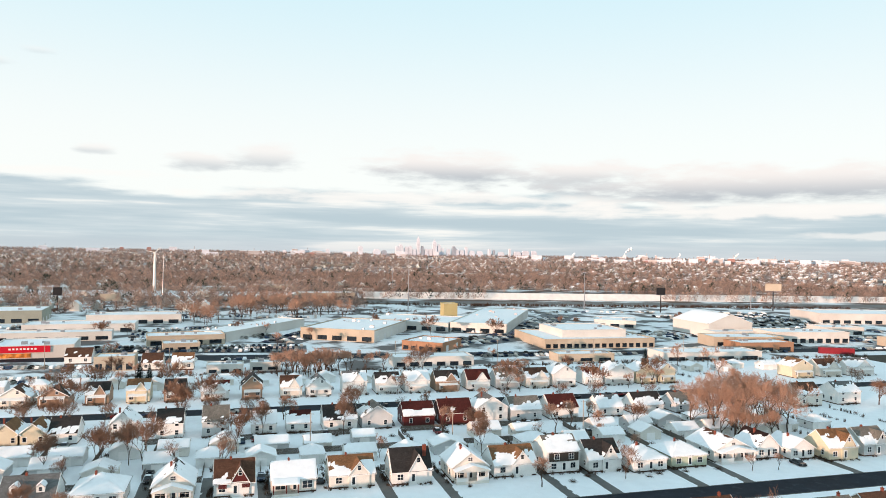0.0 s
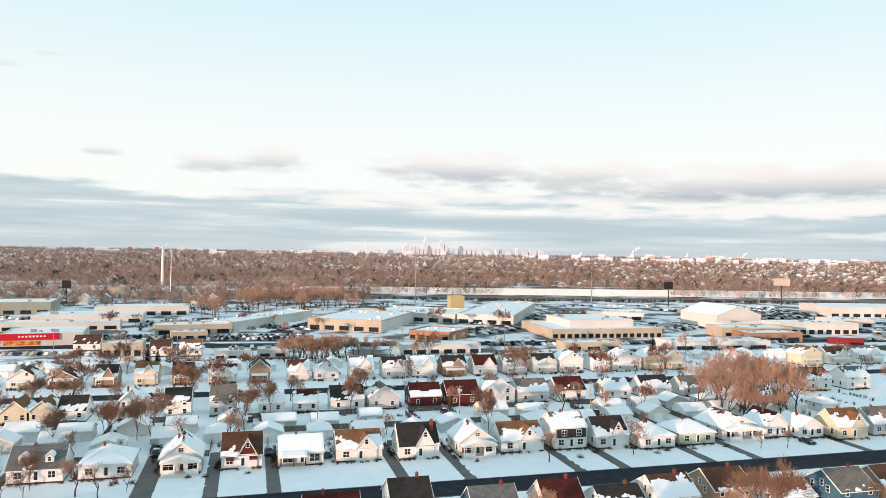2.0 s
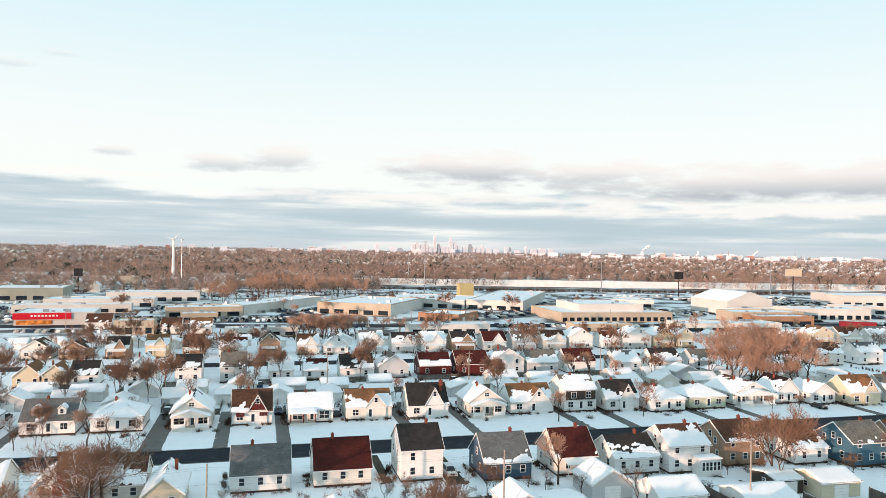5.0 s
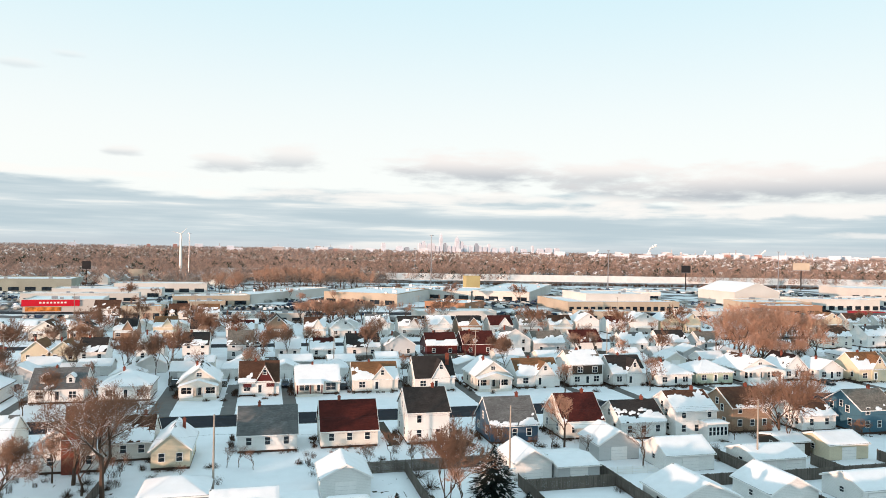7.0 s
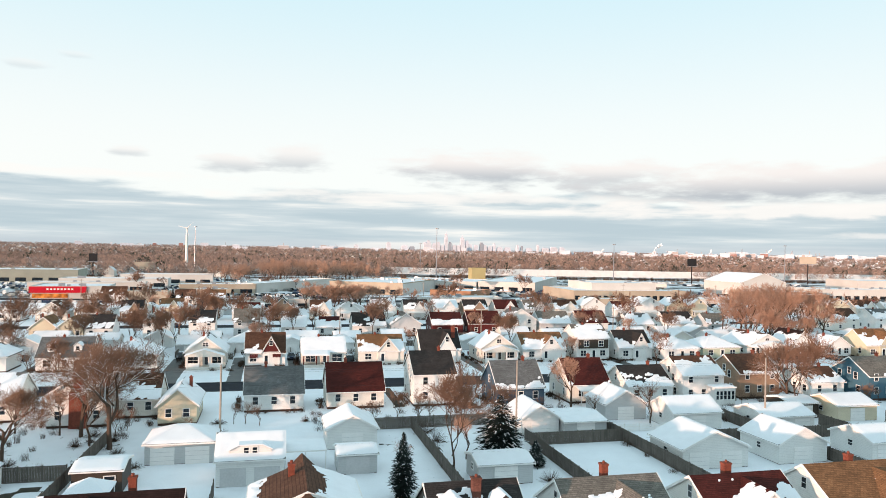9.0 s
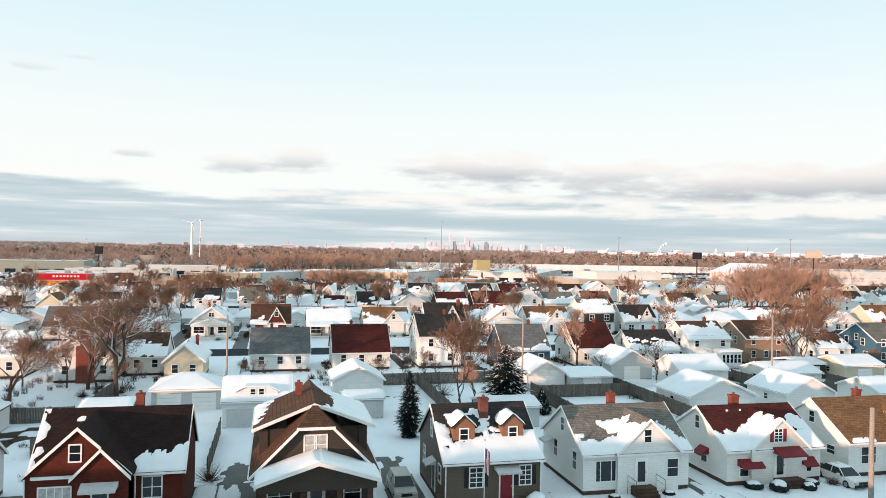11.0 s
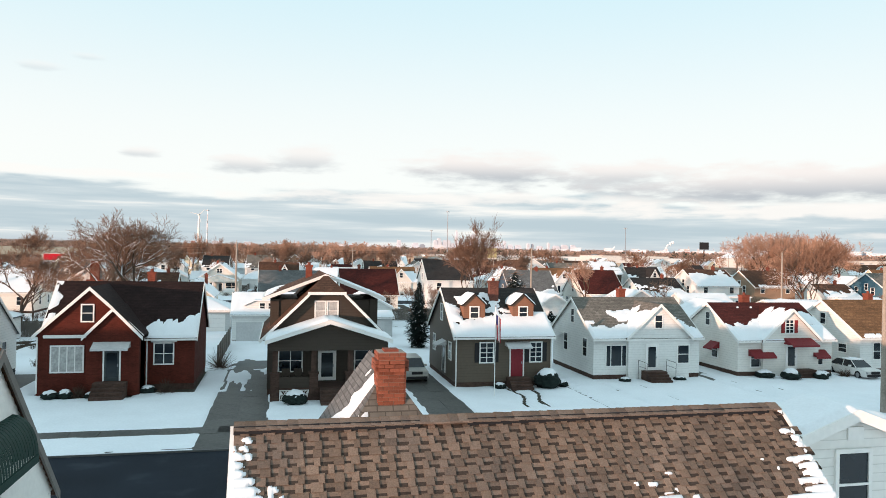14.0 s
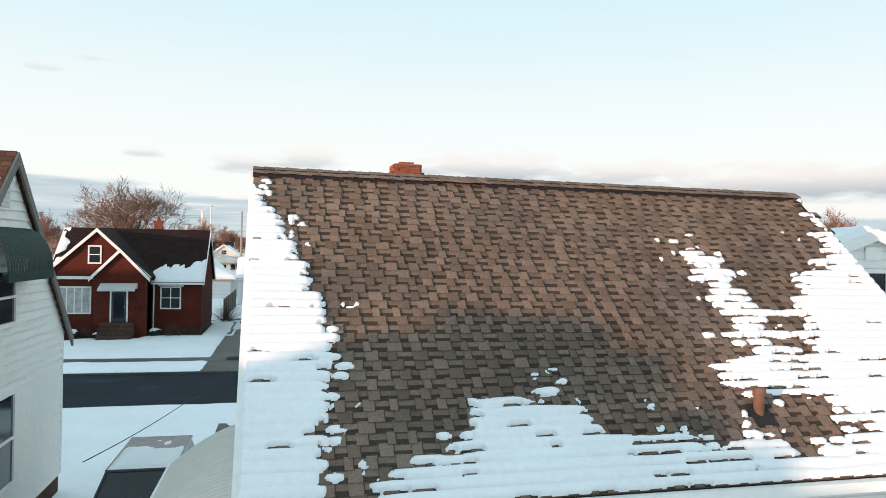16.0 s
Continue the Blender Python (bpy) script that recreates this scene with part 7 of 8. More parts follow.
# ---- poles, cables, flag ----
def pole(X, Y, h, label="tall wooden utility pole in the snow", arm=True, r=0.15):
    p = thing("utility_pole", pose(X, Y, -0.06), label, "pole", "utility poles")
    part("shaft", Geo().tube((0, 0, 0), (0, 0, h), r, r * 0.7, 10), POLE, p)
    if arm:
        part("crossarm", Geo().box(-0.9, 0.9, -0.06, 0.06, h - 0.6, h - 0.48), POLE, p)
        for x in (-0.8, -0.3, 0.3, 0.8) if Y < 120 else ():
            part("insulator", Geo().tube((x, 0, h - 0.48), (x, 0, h - 0.33), 0.04, 0.03, 6), METAL, p)


def cable(p, q, sag, r=0.007):
    p, q = Vector(p), Vector(q)
    pts = [p + (q - p) * (i / 14) - Vector((0, 0, sag * 4 * (i / 14) * (1 - i / 14))) for i in range(15)]
    side = (q - p).cross(Vector((0, 0, 1))).normalized()
    g = Geo()
    for c in pts:
        g.v += [tuple(c + side * r), tuple(c + Vector((0, 0, r))), tuple(c - side * r), tuple(c - Vector((0, 0, r)))]
    for i in range(14):
        g.f += [(4 * i + k, 4 * i + (k + 1) % 4, 4 * i + 4 + (k + 1) % 4, 4 * i + 4 + k) for k in range(4)]
    tagged(part("overhead_cable", g, BLACK), "thin black overhead cable between poles", "cable", "overhead cables")


LINE = [(-72.0, 94.0), (-38.5, 94.0), (-5.8, 93.8), (33.5, 92.6), (71.7, 90.5), (112.0, 90.0)]
for X, Y in LINE:
    pole(X, Y, 10.8, arm=False)
for (a, b), (c, d) in zip(LINE[:-1], LINE[1:]):
    for o, z in ((-0.13, 10.35), (0.13, 10.1), (0, 8.2)):
        cable((a + o, b, z), (c + o, d, z), 0.5)
pole(38.3, 38.6, 9.6, "thick wooden street pole at the kerb", False, 0.2)
for X in (-60, -22, 18, 57, 97, 140):
    pole(X, 188.0, 10.5)
for X in (-80, -30, 20, 70, 120, 170, 220):
    pole(X, 330.0 - 0.06 * X, 11.0)
cable((-1.55, 18.4, 3.1), (-2.45, 9.0, 3.6), 0.12, 0.007)
fl = thing("flagpole", pose(14.42, 47.0, -0.06), "white flagpole with a small striped flag hanging", "flagpole")
part("shaft", Geo().tube((0, 0, 0), (0, 0, 6.3), 0.035, 0.025, 8), TRIM, fl)
part("finial", Geo().tube((0, 0, 6.3), (0, 0, 6.42), 0.06, 0.03, 8), METAL, fl)
fg = {"r": Geo(), "w": Geo(), "b": Geo()}
for i in range(7):
    for j in range(5):
        x0, x1 = 0.04 + i * 0.05, 0.04 + (i + 1) * 0.05
        z0 = 4.1 + j * 0.34 - 0.05 * i
        key = "b" if (j >= 3 and i < 3) else ("r" if i % 2 == 0 else "w")
        fg[key].poly([(x0, 0.05 * math.sin(i * 1.3), z0), (x1, 0.05 * math.sin((i + 1) * 1.3), z0 - 0.05), (x1, 0.05 * math.sin((i + 1) * 1.3), z0 + 0.29), (x0, 0.05 * math.sin(i * 1.3), z0 + 0.34)])
flag = part("flag", fg["r"], material("flag_red", (0.4, 0.03, 0.04), 0.8), fl)
part("white_stripes", fg["w"], material("flag_white", (0.7, 0.68, 0.68), 0.8), flag)
part("blue_field", fg["b"], material("flag_blue", (0.03, 0.04, 0.15), 0.8), flag)
lp = thing("garden_lamp", pose(-15.6, 46.8, -0.06), "black garden lamp post in the snow", "lamp")
part("post", Geo().tube((0, 0, 0), (0, 0, 2.2), 0.06, 0.045, 8), BLACK_PAINT, lp)
part("lantern", Geo().tube((0, 0, 2.2), (0, 0, 2.5), 0.1, 0.14, 6).tube((0, 0, 2.5), (0, 0, 2.62), 0.16, 0.03, 6), BLACK_PAINT, lp)

# ---- shops and sheds beyond the houses ----
WALL_W = material("white_block_wall", (0.58, 0.57, 0.54), 0.8, 0.08, 3.0, 0.1, 0.1)
WALL_T = material("tan_block_wall", (0.44, 0.38, 0.30), 0.85, 0.12, 3.0, 0.1, 0.1)
WALL_G = material("grey_green_wall", (0.30, 0.31, 0.26), 0.85, 0.12, 3.0, 0.1, 0.1)
WALL_O = material("orange_brick_wall", (0.33, 0.19, 0.12), 0.85, 0.12, 3.0, 0.1, 0.1)
WALL_Y = material("yellow_block_wall", (0.42, 0.36, 0.18), 0.85, 0.12, 3.0, 0.1, 0.1)
RED_SIGN = material("bright_red_fascia", (0.55, 0.012, 0.03), 0.4, 0.06)


def shop(X, Y, rz, w, d, h, wall, label, units=True, openings=None, wall2=None):
    """A flat-roofed commercial building: front along its own x, corner at the origin."""
    s = thing("commercial_building", pose(X, Y, -0.16, 0, 0, rz), label, "building", "commercial buildings")
    part("wall", Geo().box(0, w, 0, d, 0, h), wall, s)
    if wall2:
        part("side_wall", Geo().box(w, w + 0.05, 0.02, d - 0.02, 0, h - 0.02), wall2, s)
    part("parapet", Geo().box(-0.1, w + 0.1, -0.1, 0.35, h, h + 0.6).box(-0.1, w + 0.1, d - 0.35, d + 0.1, h, h + 0.6).box(-0.1, 0.35, 0.35, d - 0.35, h, h + 0.6).box(w - 0.35, w + 0.1, 0.35, d - 0.35, h, h + 0.6), wall, s)
    sheet("roof_snow", s, (0.4, 0.4, h + 0.02), (w - 0.8, 0, 0), (0, d - 0.8, 0), 0.25, snow_cover(0.92, next_seed(), 0), max(1.0, w / 50))
    r = random.Random(int(X + Y))
    if units:
        for i in range(int(3 + w * d / 900)):
            x, y, q = r.uniform(3, w - 4), r.uniform(3, d - 4), r.uniform(0.8, 1.8)
            part("roof_unit", Geo().box(x, x + q * 1.4, y, y + q, h, h + 0.4 + q * 0.7), METAL, s)
    n = openings if openings is not None else int(w / 9)
    for i in range(n):
        x = (i + 0.5) * w / n
        part("shop_window", Geo().box(x - w / n * 0.32, x + w / n * 0.32, -0.06, 0, 0.4, min(3.0, h * 0.55)), GLASS, s)
    for i in range(int(d / 12)):
        y = (i + 0.5) * d / max(1, int(d / 12))
        part("side_door", Geo().box(w, w + 0.09, y - 1.5, y + 1.5, 0, 3.2), GREY_AWNING, s)
    return s


shop(67.5, 316, -1, 38, 14, 4.2, WALL_W, "long low white building with snowy flat roof", openings=6)
shop(34.0, 426, -29, 46, 66, 6.5, WALL_T, "tan shop block with white side and snowy roof", wall2=WALL_W)
shop(80, 480, -29, 60, 50, 5.5, WALL_W, "white warehouse with snowy roof")
shop(134, 452, -29, 38, 130, 6.0, WALL_W, "long white warehouse with snowy roof")
sh2 = shop(84, 374, -40, 24, 26, 4.5, WALL_O, "small orange-brick shop with snowy roof", openings=5)
shop(163, 363, -2, 68, 50, 5.0, WALL_T, "tan arcade of shops with snowy roof", openings=16)
shop(178, 372, -2, 40, 36, 9.0, WALL_W, "white hall behind the shops", openings=0)
shop(205, 311, -3, 56, 17, 4.0, WALL_W, "long white building near the houses", openings=4)
shop(268, 333, -3, 34, 16, 5.0, WALL_O, "orange-tan shop with snowy roof")
shop(268, 356, -8, 44, 20, 5.5, WALL_T, "tan shop with snowy roof")
shop(318, 366, -8, 52, 22, 6.5, WALL_W, "white shop with dark windows", openings=9)
shop(455, 470, -12, 90, 45, 8.0, WALL_W, "large white warehouse with snowy roof")
shop(-110, 368, 6, 34, 30, 5.5, WALL_W, "white corner shop building with red sign band", openings=0)
shop(-8, 418, 57, 92, 22, 5.0, WALL_W, "long white garage building with dark doors", openings=0)
shop(-48, 404, 8, 40, 18, 5.0, WALL_T, "tan shop with snowy roof", openings=4)
shop(-38, 384, 8, 18, 14, 3.5, WALL_T, "low tan shop with snowy roof", openings=3)
shop(-200, 530, 5, 70, 40, 8.0, WALL_G, "grey-green industrial building with snowy roof")
shop(-125, 470, 3, 62, 24, 5.0, WALL_W, "white industrial building with snowy roof")
shop(-100, 520, 3, 60, 24, 6.0, WALL_W, "white industrial building with dark red roof edge")
shop(-130, 430, 5, 60, 14, 4.5, WALL_W, "low white row of units")
shop(-190, 700, 5, 50, 30, 6.0, WALL_W, "distant white industrial shed")
shop(-250, 720, 5, 40, 30, 6.0, WALL_W, "distant white industrial shed")
shop(-20, 720, 3, 70, 30, 6.0, WALL_W, "distant white flat-roofed warehouse")
shop(60, 770, 3, 60, 30, 6.0, WALL_T, "distant tan flat-roofed warehouse")
shop(150, 523, 0, 11, 10, 13.0, WALL_Y, "yellow windowless block tower above roofs", units=False, openings=0)
shop(250, 470, -29, 30, 26, 5.0, WALL_W, "white shop with snowy roof")
shop(390, 400, -10, 30, 20, 5.0, WALL_W, "white shop with snowy roof")
shop(380, 330, -5, 40, 20, 5.0, WALL_T, "tan shop with snowy roof")
shop(150, 318, -3, 30, 12, 3.5, WALL_T, "low tan shop near the houses", openings=3)
barn = house(312, 398, 34, 40, 9.0, 15.0, WALL_W, R_GREY, "large white gabled hall with snowy roof", roof="front", cover=1.0, step=1.0, name="hall", group="commercial buildings")
barn["category"] = "building"
shop(290, 385, -3, 40, 12, 5.0, WALL_W, "low white front of the hall", openings=5)
box = thing("shipping_container", pose(313, 324, -0.16, 0, 0, -28), "dark red shipping containers in a row", "container")
part("shell", Geo().box(0, 18, 0, 3, 0, 3.4), material("dark_red_steel", (0.22, 0.02, 0.03), 0.6, 0.1), box)
sign = thing("shop_sign", pose(-110, 368, -0.16, 0, 0, 6), "bright red shop sign band with pale lettering bars", "sign")
part("fascia", Geo().box(-0.4, 24, -0.6, -0.12, 2.9, 5.9), RED_SIGN, sign)
for i in range(8):
    part("letter_bar", Geo().box(7 + i * 1.5, 7.9 + i * 1.5, -0.66, -0.6, 4.2, 5.0), TRIM, sign)
part("poster_panel", Geo().box(1.0, 16, -0.2, -0.12, 0.5, 2.5), material("orange_posters", (0.6, 0.22, 0.05), 0.5, 0.5, 0.6, 0.3), sign)

shop(-60, 862, 12, 55, 20, 7.0, WALL_W, "distant long white shed beside the motorway")
shop(14, 908, 2, 50, 20, 7.0, WALL_T, "distant tan shed beside the motorway")
shop(120, 845, -3, 34, 20, 6.0, WALL_W, "distant white shed beside the motorway")
shop(358, 1324, 40, 150, 25, 9.0, WALL_W, "distant long white hall among the woods", openings=0)
shop(225, 2080, 40, 300, 30, 10.0, WALL_T, "distant long tan hall among the woods", openings=0)
shop(677, 1510, 10, 60, 25, 9.0, WALL_W, "distant white hall among the woods", openings=0)
shop(-246, 833, 10, 26, 40, 7.0, WALL_W, "distant white shed with snowy roof")
shop(-212, 850, 10, 30, 40, 7.0, WALL_W, "distant white shed with snowy roof")
shop(-59.8, 328, 0, 16, 11, 5.6, WALL_T, "cream two-storey flat-roofed building by the cross road", openings=4)
shop(-13.7, 313, 0, 15, 9, 3.4, WALL_W, "low white building near the cross road", openings=3)
shop(4.0, 318, -2, 13, 9, 3.2, WALL_W, "low white shed near the cross road", openings=2)
for X, Y, w, wl, rf, cv, lb in ((-69.8, 348, 11, WHITE, R_BROWN, 0.1, "low white house with red-brown roof"), (-36.5, 326, 8.5, CREAM, R_BROWN, 0.15, "cream house with brown roof"), (-24, 325, 9, CREAM, R_TAN, 0.45, "cream house with patchy tan roof")):
    q = house(X, Y, w, 9.0, 3.4, 6.8, wl, rf, lb, cover=cv, step=0.7)
    windows_row(q, w, 9.0, "f", [-w * 0.28, w * 0.28], 1.2, 1.2, 1.3, "pair")

# cross street and car parks
def strip(name, p, q, w, z, mat, label):
    p, q = Vector(p), Vector(q)
    n = Vector((-(q - p).y, (q - p).x)).normalized() * w / 2
    tagged(part(name, Geo().extrude([(p.x - n.x, p.y - n.y, z - 0.03), (q.x - n.x, q.y - n.y, z - 0.03), (q.x + n.x, q.y + n.y, z - 0.03), (p.x + n.x, p.y + n.y, z - 0.03)], (0, 0, 0.03)), mat), label, "road", kind="structure")


LOT = material("car_park_asphalt", (0.10, 0.11, 0.12), 0.6, 0.25, 2.0, 0.05, 0.1, 10.0, second=(0.62, 0.65, 0.70), second_at=(0.62, 0.74), second_scale=0.12)
strip("cross_road", (-400, 388), (560, 318), 15, -0.10, ASPHALT, "wide wet cross road in front of the shops")
LOTS = [((-75, 392), (34, 384), 26), ((105, 385), (165, 420), 34), ((118, 470), (185, 425), 20), ((182, 440), (270, 570), 30), ((232, 350), (330, 352), 14), ((345, 500), (460, 500), 90), ((-150, 400), (-115, 398), 40), ((20, 408), (60, 490), 24)]
for k, (p, q, w) in enumerate(LOTS):
    strip("car_park", p, q, w, -0.115 + 0.004 * k, LOT, "car park with slush and parked cars")

# many small parked cars, too far to count
def far_cars(lots, colors):
    r = random.Random(3)
    geos = [Geo() for _ in colors]
    for p, q, w, n in lots:
        p, q = Vector(p), Vector(q)
        d = (q - p).normalized()
        s = Vector((-d.y, d.x))
        L = (q - p).length
        rows = max(1, int(w / 6.5))
        for i in range(n):
            row = r.randrange(rows)
            c = p + d * (int(r.uniform(0, L) / 2.8) * 2.8) + s * ((row + 0.5) * w / rows - w / 2)
            a = s if r.random() < 0.9 else d
            b = Vector((-a.y, a.x))
            g = geos[r.randrange(len(colors))]
            for (l0, l1, w0, z0, z1, t) in ((-2.2, 2.2, 0.88, 0.25, 0.85, 0.0), (-1.3, 1.6, 0.8, 0.85, 1.45, 0.35)):
                k = len(g.v)
                for z, ins in ((z0, 0), (z1, t)):
                    for u, v in ((l0 + ins, -w0 + ins * 0.4), (l1 - ins, -w0 + ins * 0.4), (l1 - ins, w0 - ins * 0.4), (l0 + ins, w0 - ins * 0.4)):
                        e = c + a * u + b * v
                        g.v.append((e.x, e.y, z - 0.1))
                g.f += [tuple(k + x for x in f) for f in ((4, 5, 6, 7), (0, 1, 5, 4), (1, 2, 6, 5), (2, 3, 7, 6), (3, 0, 4, 7))]
    for g, c in zip(geos, colors):
        tagged(part("distant_parked_cars", g, c), "rows of distant parked cars dusted with snow", "cars", kind="stuff")


far_cars([((-72, 392), (32, 384), 24, 240), ((105, 385), (165, 420), 30, 60), ((118, 470), (185, 425), 16, 30), ((182, 440), (270, 570), 26, 60), ((232, 350), (330, 352), 12, 30), ((345, 500), (460, 500), 88, 360), ((-150, 400), (-115, 398), 36, 30), ((20, 408), (60, 490), 20, 50),
          ((-100, 340), (-60, 336), 10, 20), ((330, 335), (380, 330), 12, 24), ((-190, 500), (-120, 505), 20, 40), ((-60, 470), (0, 480), 30, 110), ((-150, 308), (-60, 306), 16, 50), ((-60, 440), (20, 450), 40, 230), ((-160, 450), (-125, 455), 40, 60), ((120, 345), (160, 343), 16, 40), ((240, 400), (285, 420), 40, 90), ((330, 420), (450, 425), 40, 160), ((-40, 352), (60, 345), 8, 26), ((180, 337), (300, 330), 8, 26), ((-320, 380), (-180, 372), 30, 80), ((380, 370), (470, 360), 30, 80), ((-100, 575), (60, 560), 20, 70), ((200, 600), (480, 560), 14, 60)], [DARK_CAR, WHITE_CAR, SILVER, BLUE_CAR, SNOW])

# ---- motorway, signs, masts ----
strip("motorway", (-900, 880), (1600, 500), 40, -0.05, CONCRETE, "grey motorway crossing the district")
tagged(part("noise_wall", Geo().extrude([(130, 776, -0.16), (1500, 568, -0.16), (1500, 574, 7.0), (130, 782, 7.0)], (0.6, 4, 0)), material("pale_concrete_wall", (0.72, 0.70, 0.68), 0.8, 0.1, 0.2, 0.02)), "pale noise wall along the motorway", "wall", kind="structure")
tagged(part("embankment", Geo().extrude([(-900, 910, -0.16), (130, 790, -0.16), (130, 812, 4.0), (-900, 932, 4.0)], (0, 10, 0)), SNOW), "snowy motorway embankment", "bank", kind="structure")


def mast(X, Y, h, r, label):
    m = thing("light_mast", pose(X, Y, -0.16), label, "mast", "tall masts")
    part("shaft", Geo().tube((0, 0, 0), (0, 0, h), r, r * 0.45, 8), METAL, m)
    part("head_ring", Geo().tube((0, 0, h - 0.5), (0, 0, h), 1.3, 1.3, 8), METAL, m)
    for a in range(4):
        part("lamp_head", Geo().box(math.cos(a * 1.57) * 1.5 - 0.3, math.cos(a * 1.57) * 1.5 + 0.3, math.sin(a * 1.57) * 1.5 - 0.3, math.sin(a * 1.57) * 1.5 + 0.3, h - 0.8, h - 0.4), GREY_AWNING, m)


for X, Y, h in ((-69, 689, 45), (167, 800, 35), (146, 627, 47), (317, 616, 36), (498, 605, 38)):
    mast(X, Y, h, 0.55, "tall grey steel mast by the motorway")
wt = thing("wind_turbine", pose(-92, 830, -0.16), "white wind turbine standing still", "turbine")
part("tower", Geo().tube((0, 0, 0), (0, 0, 46), 1.9, 1.1, 16), TRIM, wt)
hub = part("nacelle", Geo().box(-1.1, 1.1, -2.2, 2.5, 45.6, 47.6).tube((0, -2.2, 46.6), (0, -3.2, 46.6), 0.9, 0.3, 10), TRIM, wt)
for a in (45, 165, 285):
    part("blade", Geo().extrude([(-0.3, 0, 0), (0.5, 0, 1.2), (0.1, 0, 9.5), (-0.1, 0, 9.5)], (0, 0.2, 0)), TRIM, hub, at=pose(0, -2.8, 46.6, 0, a, 0))


def board_sign(X, Y, rz, w, h, top, face, label, legs=1):
    s = thing("billboard", pose(X, Y, -0.16, 0, 0, rz), label, "sign", "roadside signs")
    part("panel", Geo().box(-w / 2, w / 2, -0.4, 0.4, top - h, top), face, s)
    part("panel_frame", Geo().box(-w / 2 - 0.3, w / 2 + 0.3, -0.3, 0.6, top - h - 0.4, top - h), METAL, s)
    for i in range(legs):
        x = 0 if legs == 1 else (i - 0.5) * w * 0.6
        part("leg", Geo().tube((x, 0.1, 0), (x, 0.1, top - h), 0.6, 0.5, 8), BLACK_PAINT, s)


board_sign(-143, 634, 0, 6.5, 6.5, 19, BLACK_PAINT, "black square sign on a single tall leg")
board_sign(378, 581, -10, 8.5, 6.5, 23, BLACK_PAINT, "dark roadside sign on a single tall leg")
board_sign(512, 590, -30, 15, 7, 27, WALL_T, "tan billboard on a single tall leg")
board_sign(-108, 660, 5, 16, 6, 12, WALL_T, "wide tan billboard on two legs", 2)

# ---- far woods, roofs and skyline ----
def scatter(n, r0, r1, seed, power):
    g = np.random.default_rng(seed)
    u = g.random(n)
    r = (r0 ** power + u * (r1 ** power - r0 ** power)) ** (1 / power)
    a = np.radians(g.uniform(-24, 53, n))
    return g, r * np.sin(a), r * np.cos(a)


def keep_clear(x, y):
    road = np.abs(y - (743 - 0.152 * x)) > 30
    shops = (y > 610) | (np.abs(x - 150) > 700)
    return road & (y > 620) & ((x < 110) | (y > 765 - 0.152 * x)) & shops


def far_wood(n, r0, r1, seed, power, mat, name, per=26, hmin=8.0, hmax=13.0, thin=(0.25, 0.55), lean=1.0):
    g, x, y = scatter(n, r0, r1, seed, power)
    patch = 0.65 * vnoise(x / 90.0, y / 90.0, 4) + 0.35 * vnoise(x / 400.0, y / 400.0, 15) + 0.25 * g.random(n)
    ok = keep_clear(x, y) & (patch > 0.45 + lean * np.clip((x / y - 0.15) * 3, -0.4, 1) * 0.06)
    x, y = x[ok], y[ok]
    m = len(x)
    h = g.uniform(hmin, hmax, m)
    T = m * per
    X, Y, H = np.repeat(x, per), np.repeat(y, per), np.repeat(h, per)
    a, el, rr = g.uniform(0, 2 * np.pi, T), g.uniform(0, 1, T), g.uniform(0.1, 1, T) ** 0.6
    w = H * 0.36 * np.sin(np.pi * np.clip(el * 0.85 + 0.12, 0, 1)) * rr
    px, py, pz = X + w * np.cos(a), Y + w * np.sin(a), H * (0.12 + 0.75 * el) + land(X, Y)
    ln = H * g.uniform(0.08, 0.2, T)
    th = g.uniform(thin[0], thin[1], T)
    ox, oy = g.normal(0, 0.7, T) * ln, g.normal(0, 0.7, T) * ln
    b = g.uniform(0, 2 * np.pi, T)
    V = np.empty((T, 3, 3))
    V[:, 0] = np.stack([px - th * np.cos(b), py - th * np.sin(b), pz], 1)
    V[:, 1] = np.stack([px + th * np.cos(b), py + th * np.sin(b), pz], 1)
    V[:, 2] = np.stack([px + ox, py + oy, pz + ln], 1)
    me = bpy.data.meshes.new(name)
    me.vertices.add(T * 3)
    me.vertices.foreach_set("co", V.ravel())
    me.loops.add(T * 3)
    me.loops.foreach_set("vertex_index", np.arange(T * 3, dtype=np.int32))
    me.polygons.add(T)
    me.polygons.foreach_set("loop_start", np.arange(0, T * 3, 3, dtype=np.int32))
    me.materials.append(mat)
    me.update()
    me.validate()
    tagged(new(name, me), "far bare winter woods between the roofs", "woods", kind="stuff")


WOOD_A = material("far_reddish_twigs", (0.37, 0.255, 0.205), 0.95, 0.25, 0.05, 0.008, 0.0, island=0.3)
WOOD_B = material("far_brown_twigs", (0.21, 0.165, 0.145), 0.95, 0.25, 0.05, 0.008, 0.0, island=0.3)
far_wood(8500, 600, 1400, 1, 1.3, WOOD_A, "woods", 64, 8.0, 14.0, (0.12, 0.30))
far_wood(5200, 620, 1700, 6, 1.3, WOOD_B, "woods", 48, 8.0, 14.0, (0.14, 0.34))
far_wood(17000, 1200, 4850, 2, 1.2, WOOD_A, "woods", 20, 9, 15, (0.5, 1.1))
far_wood(16000, 1100, 4850, 3, 1.3, WOOD_B, "woods", 20, 9, 14, (0.5, 1.1))
far_wood(900, 640, 2800, 9, 1.2, material("far_evergreens", (0.03, 0.045, 0.035), 0.95, 0.2), "far_evergreens", 44, 10, 17, (0.4, 0.8))


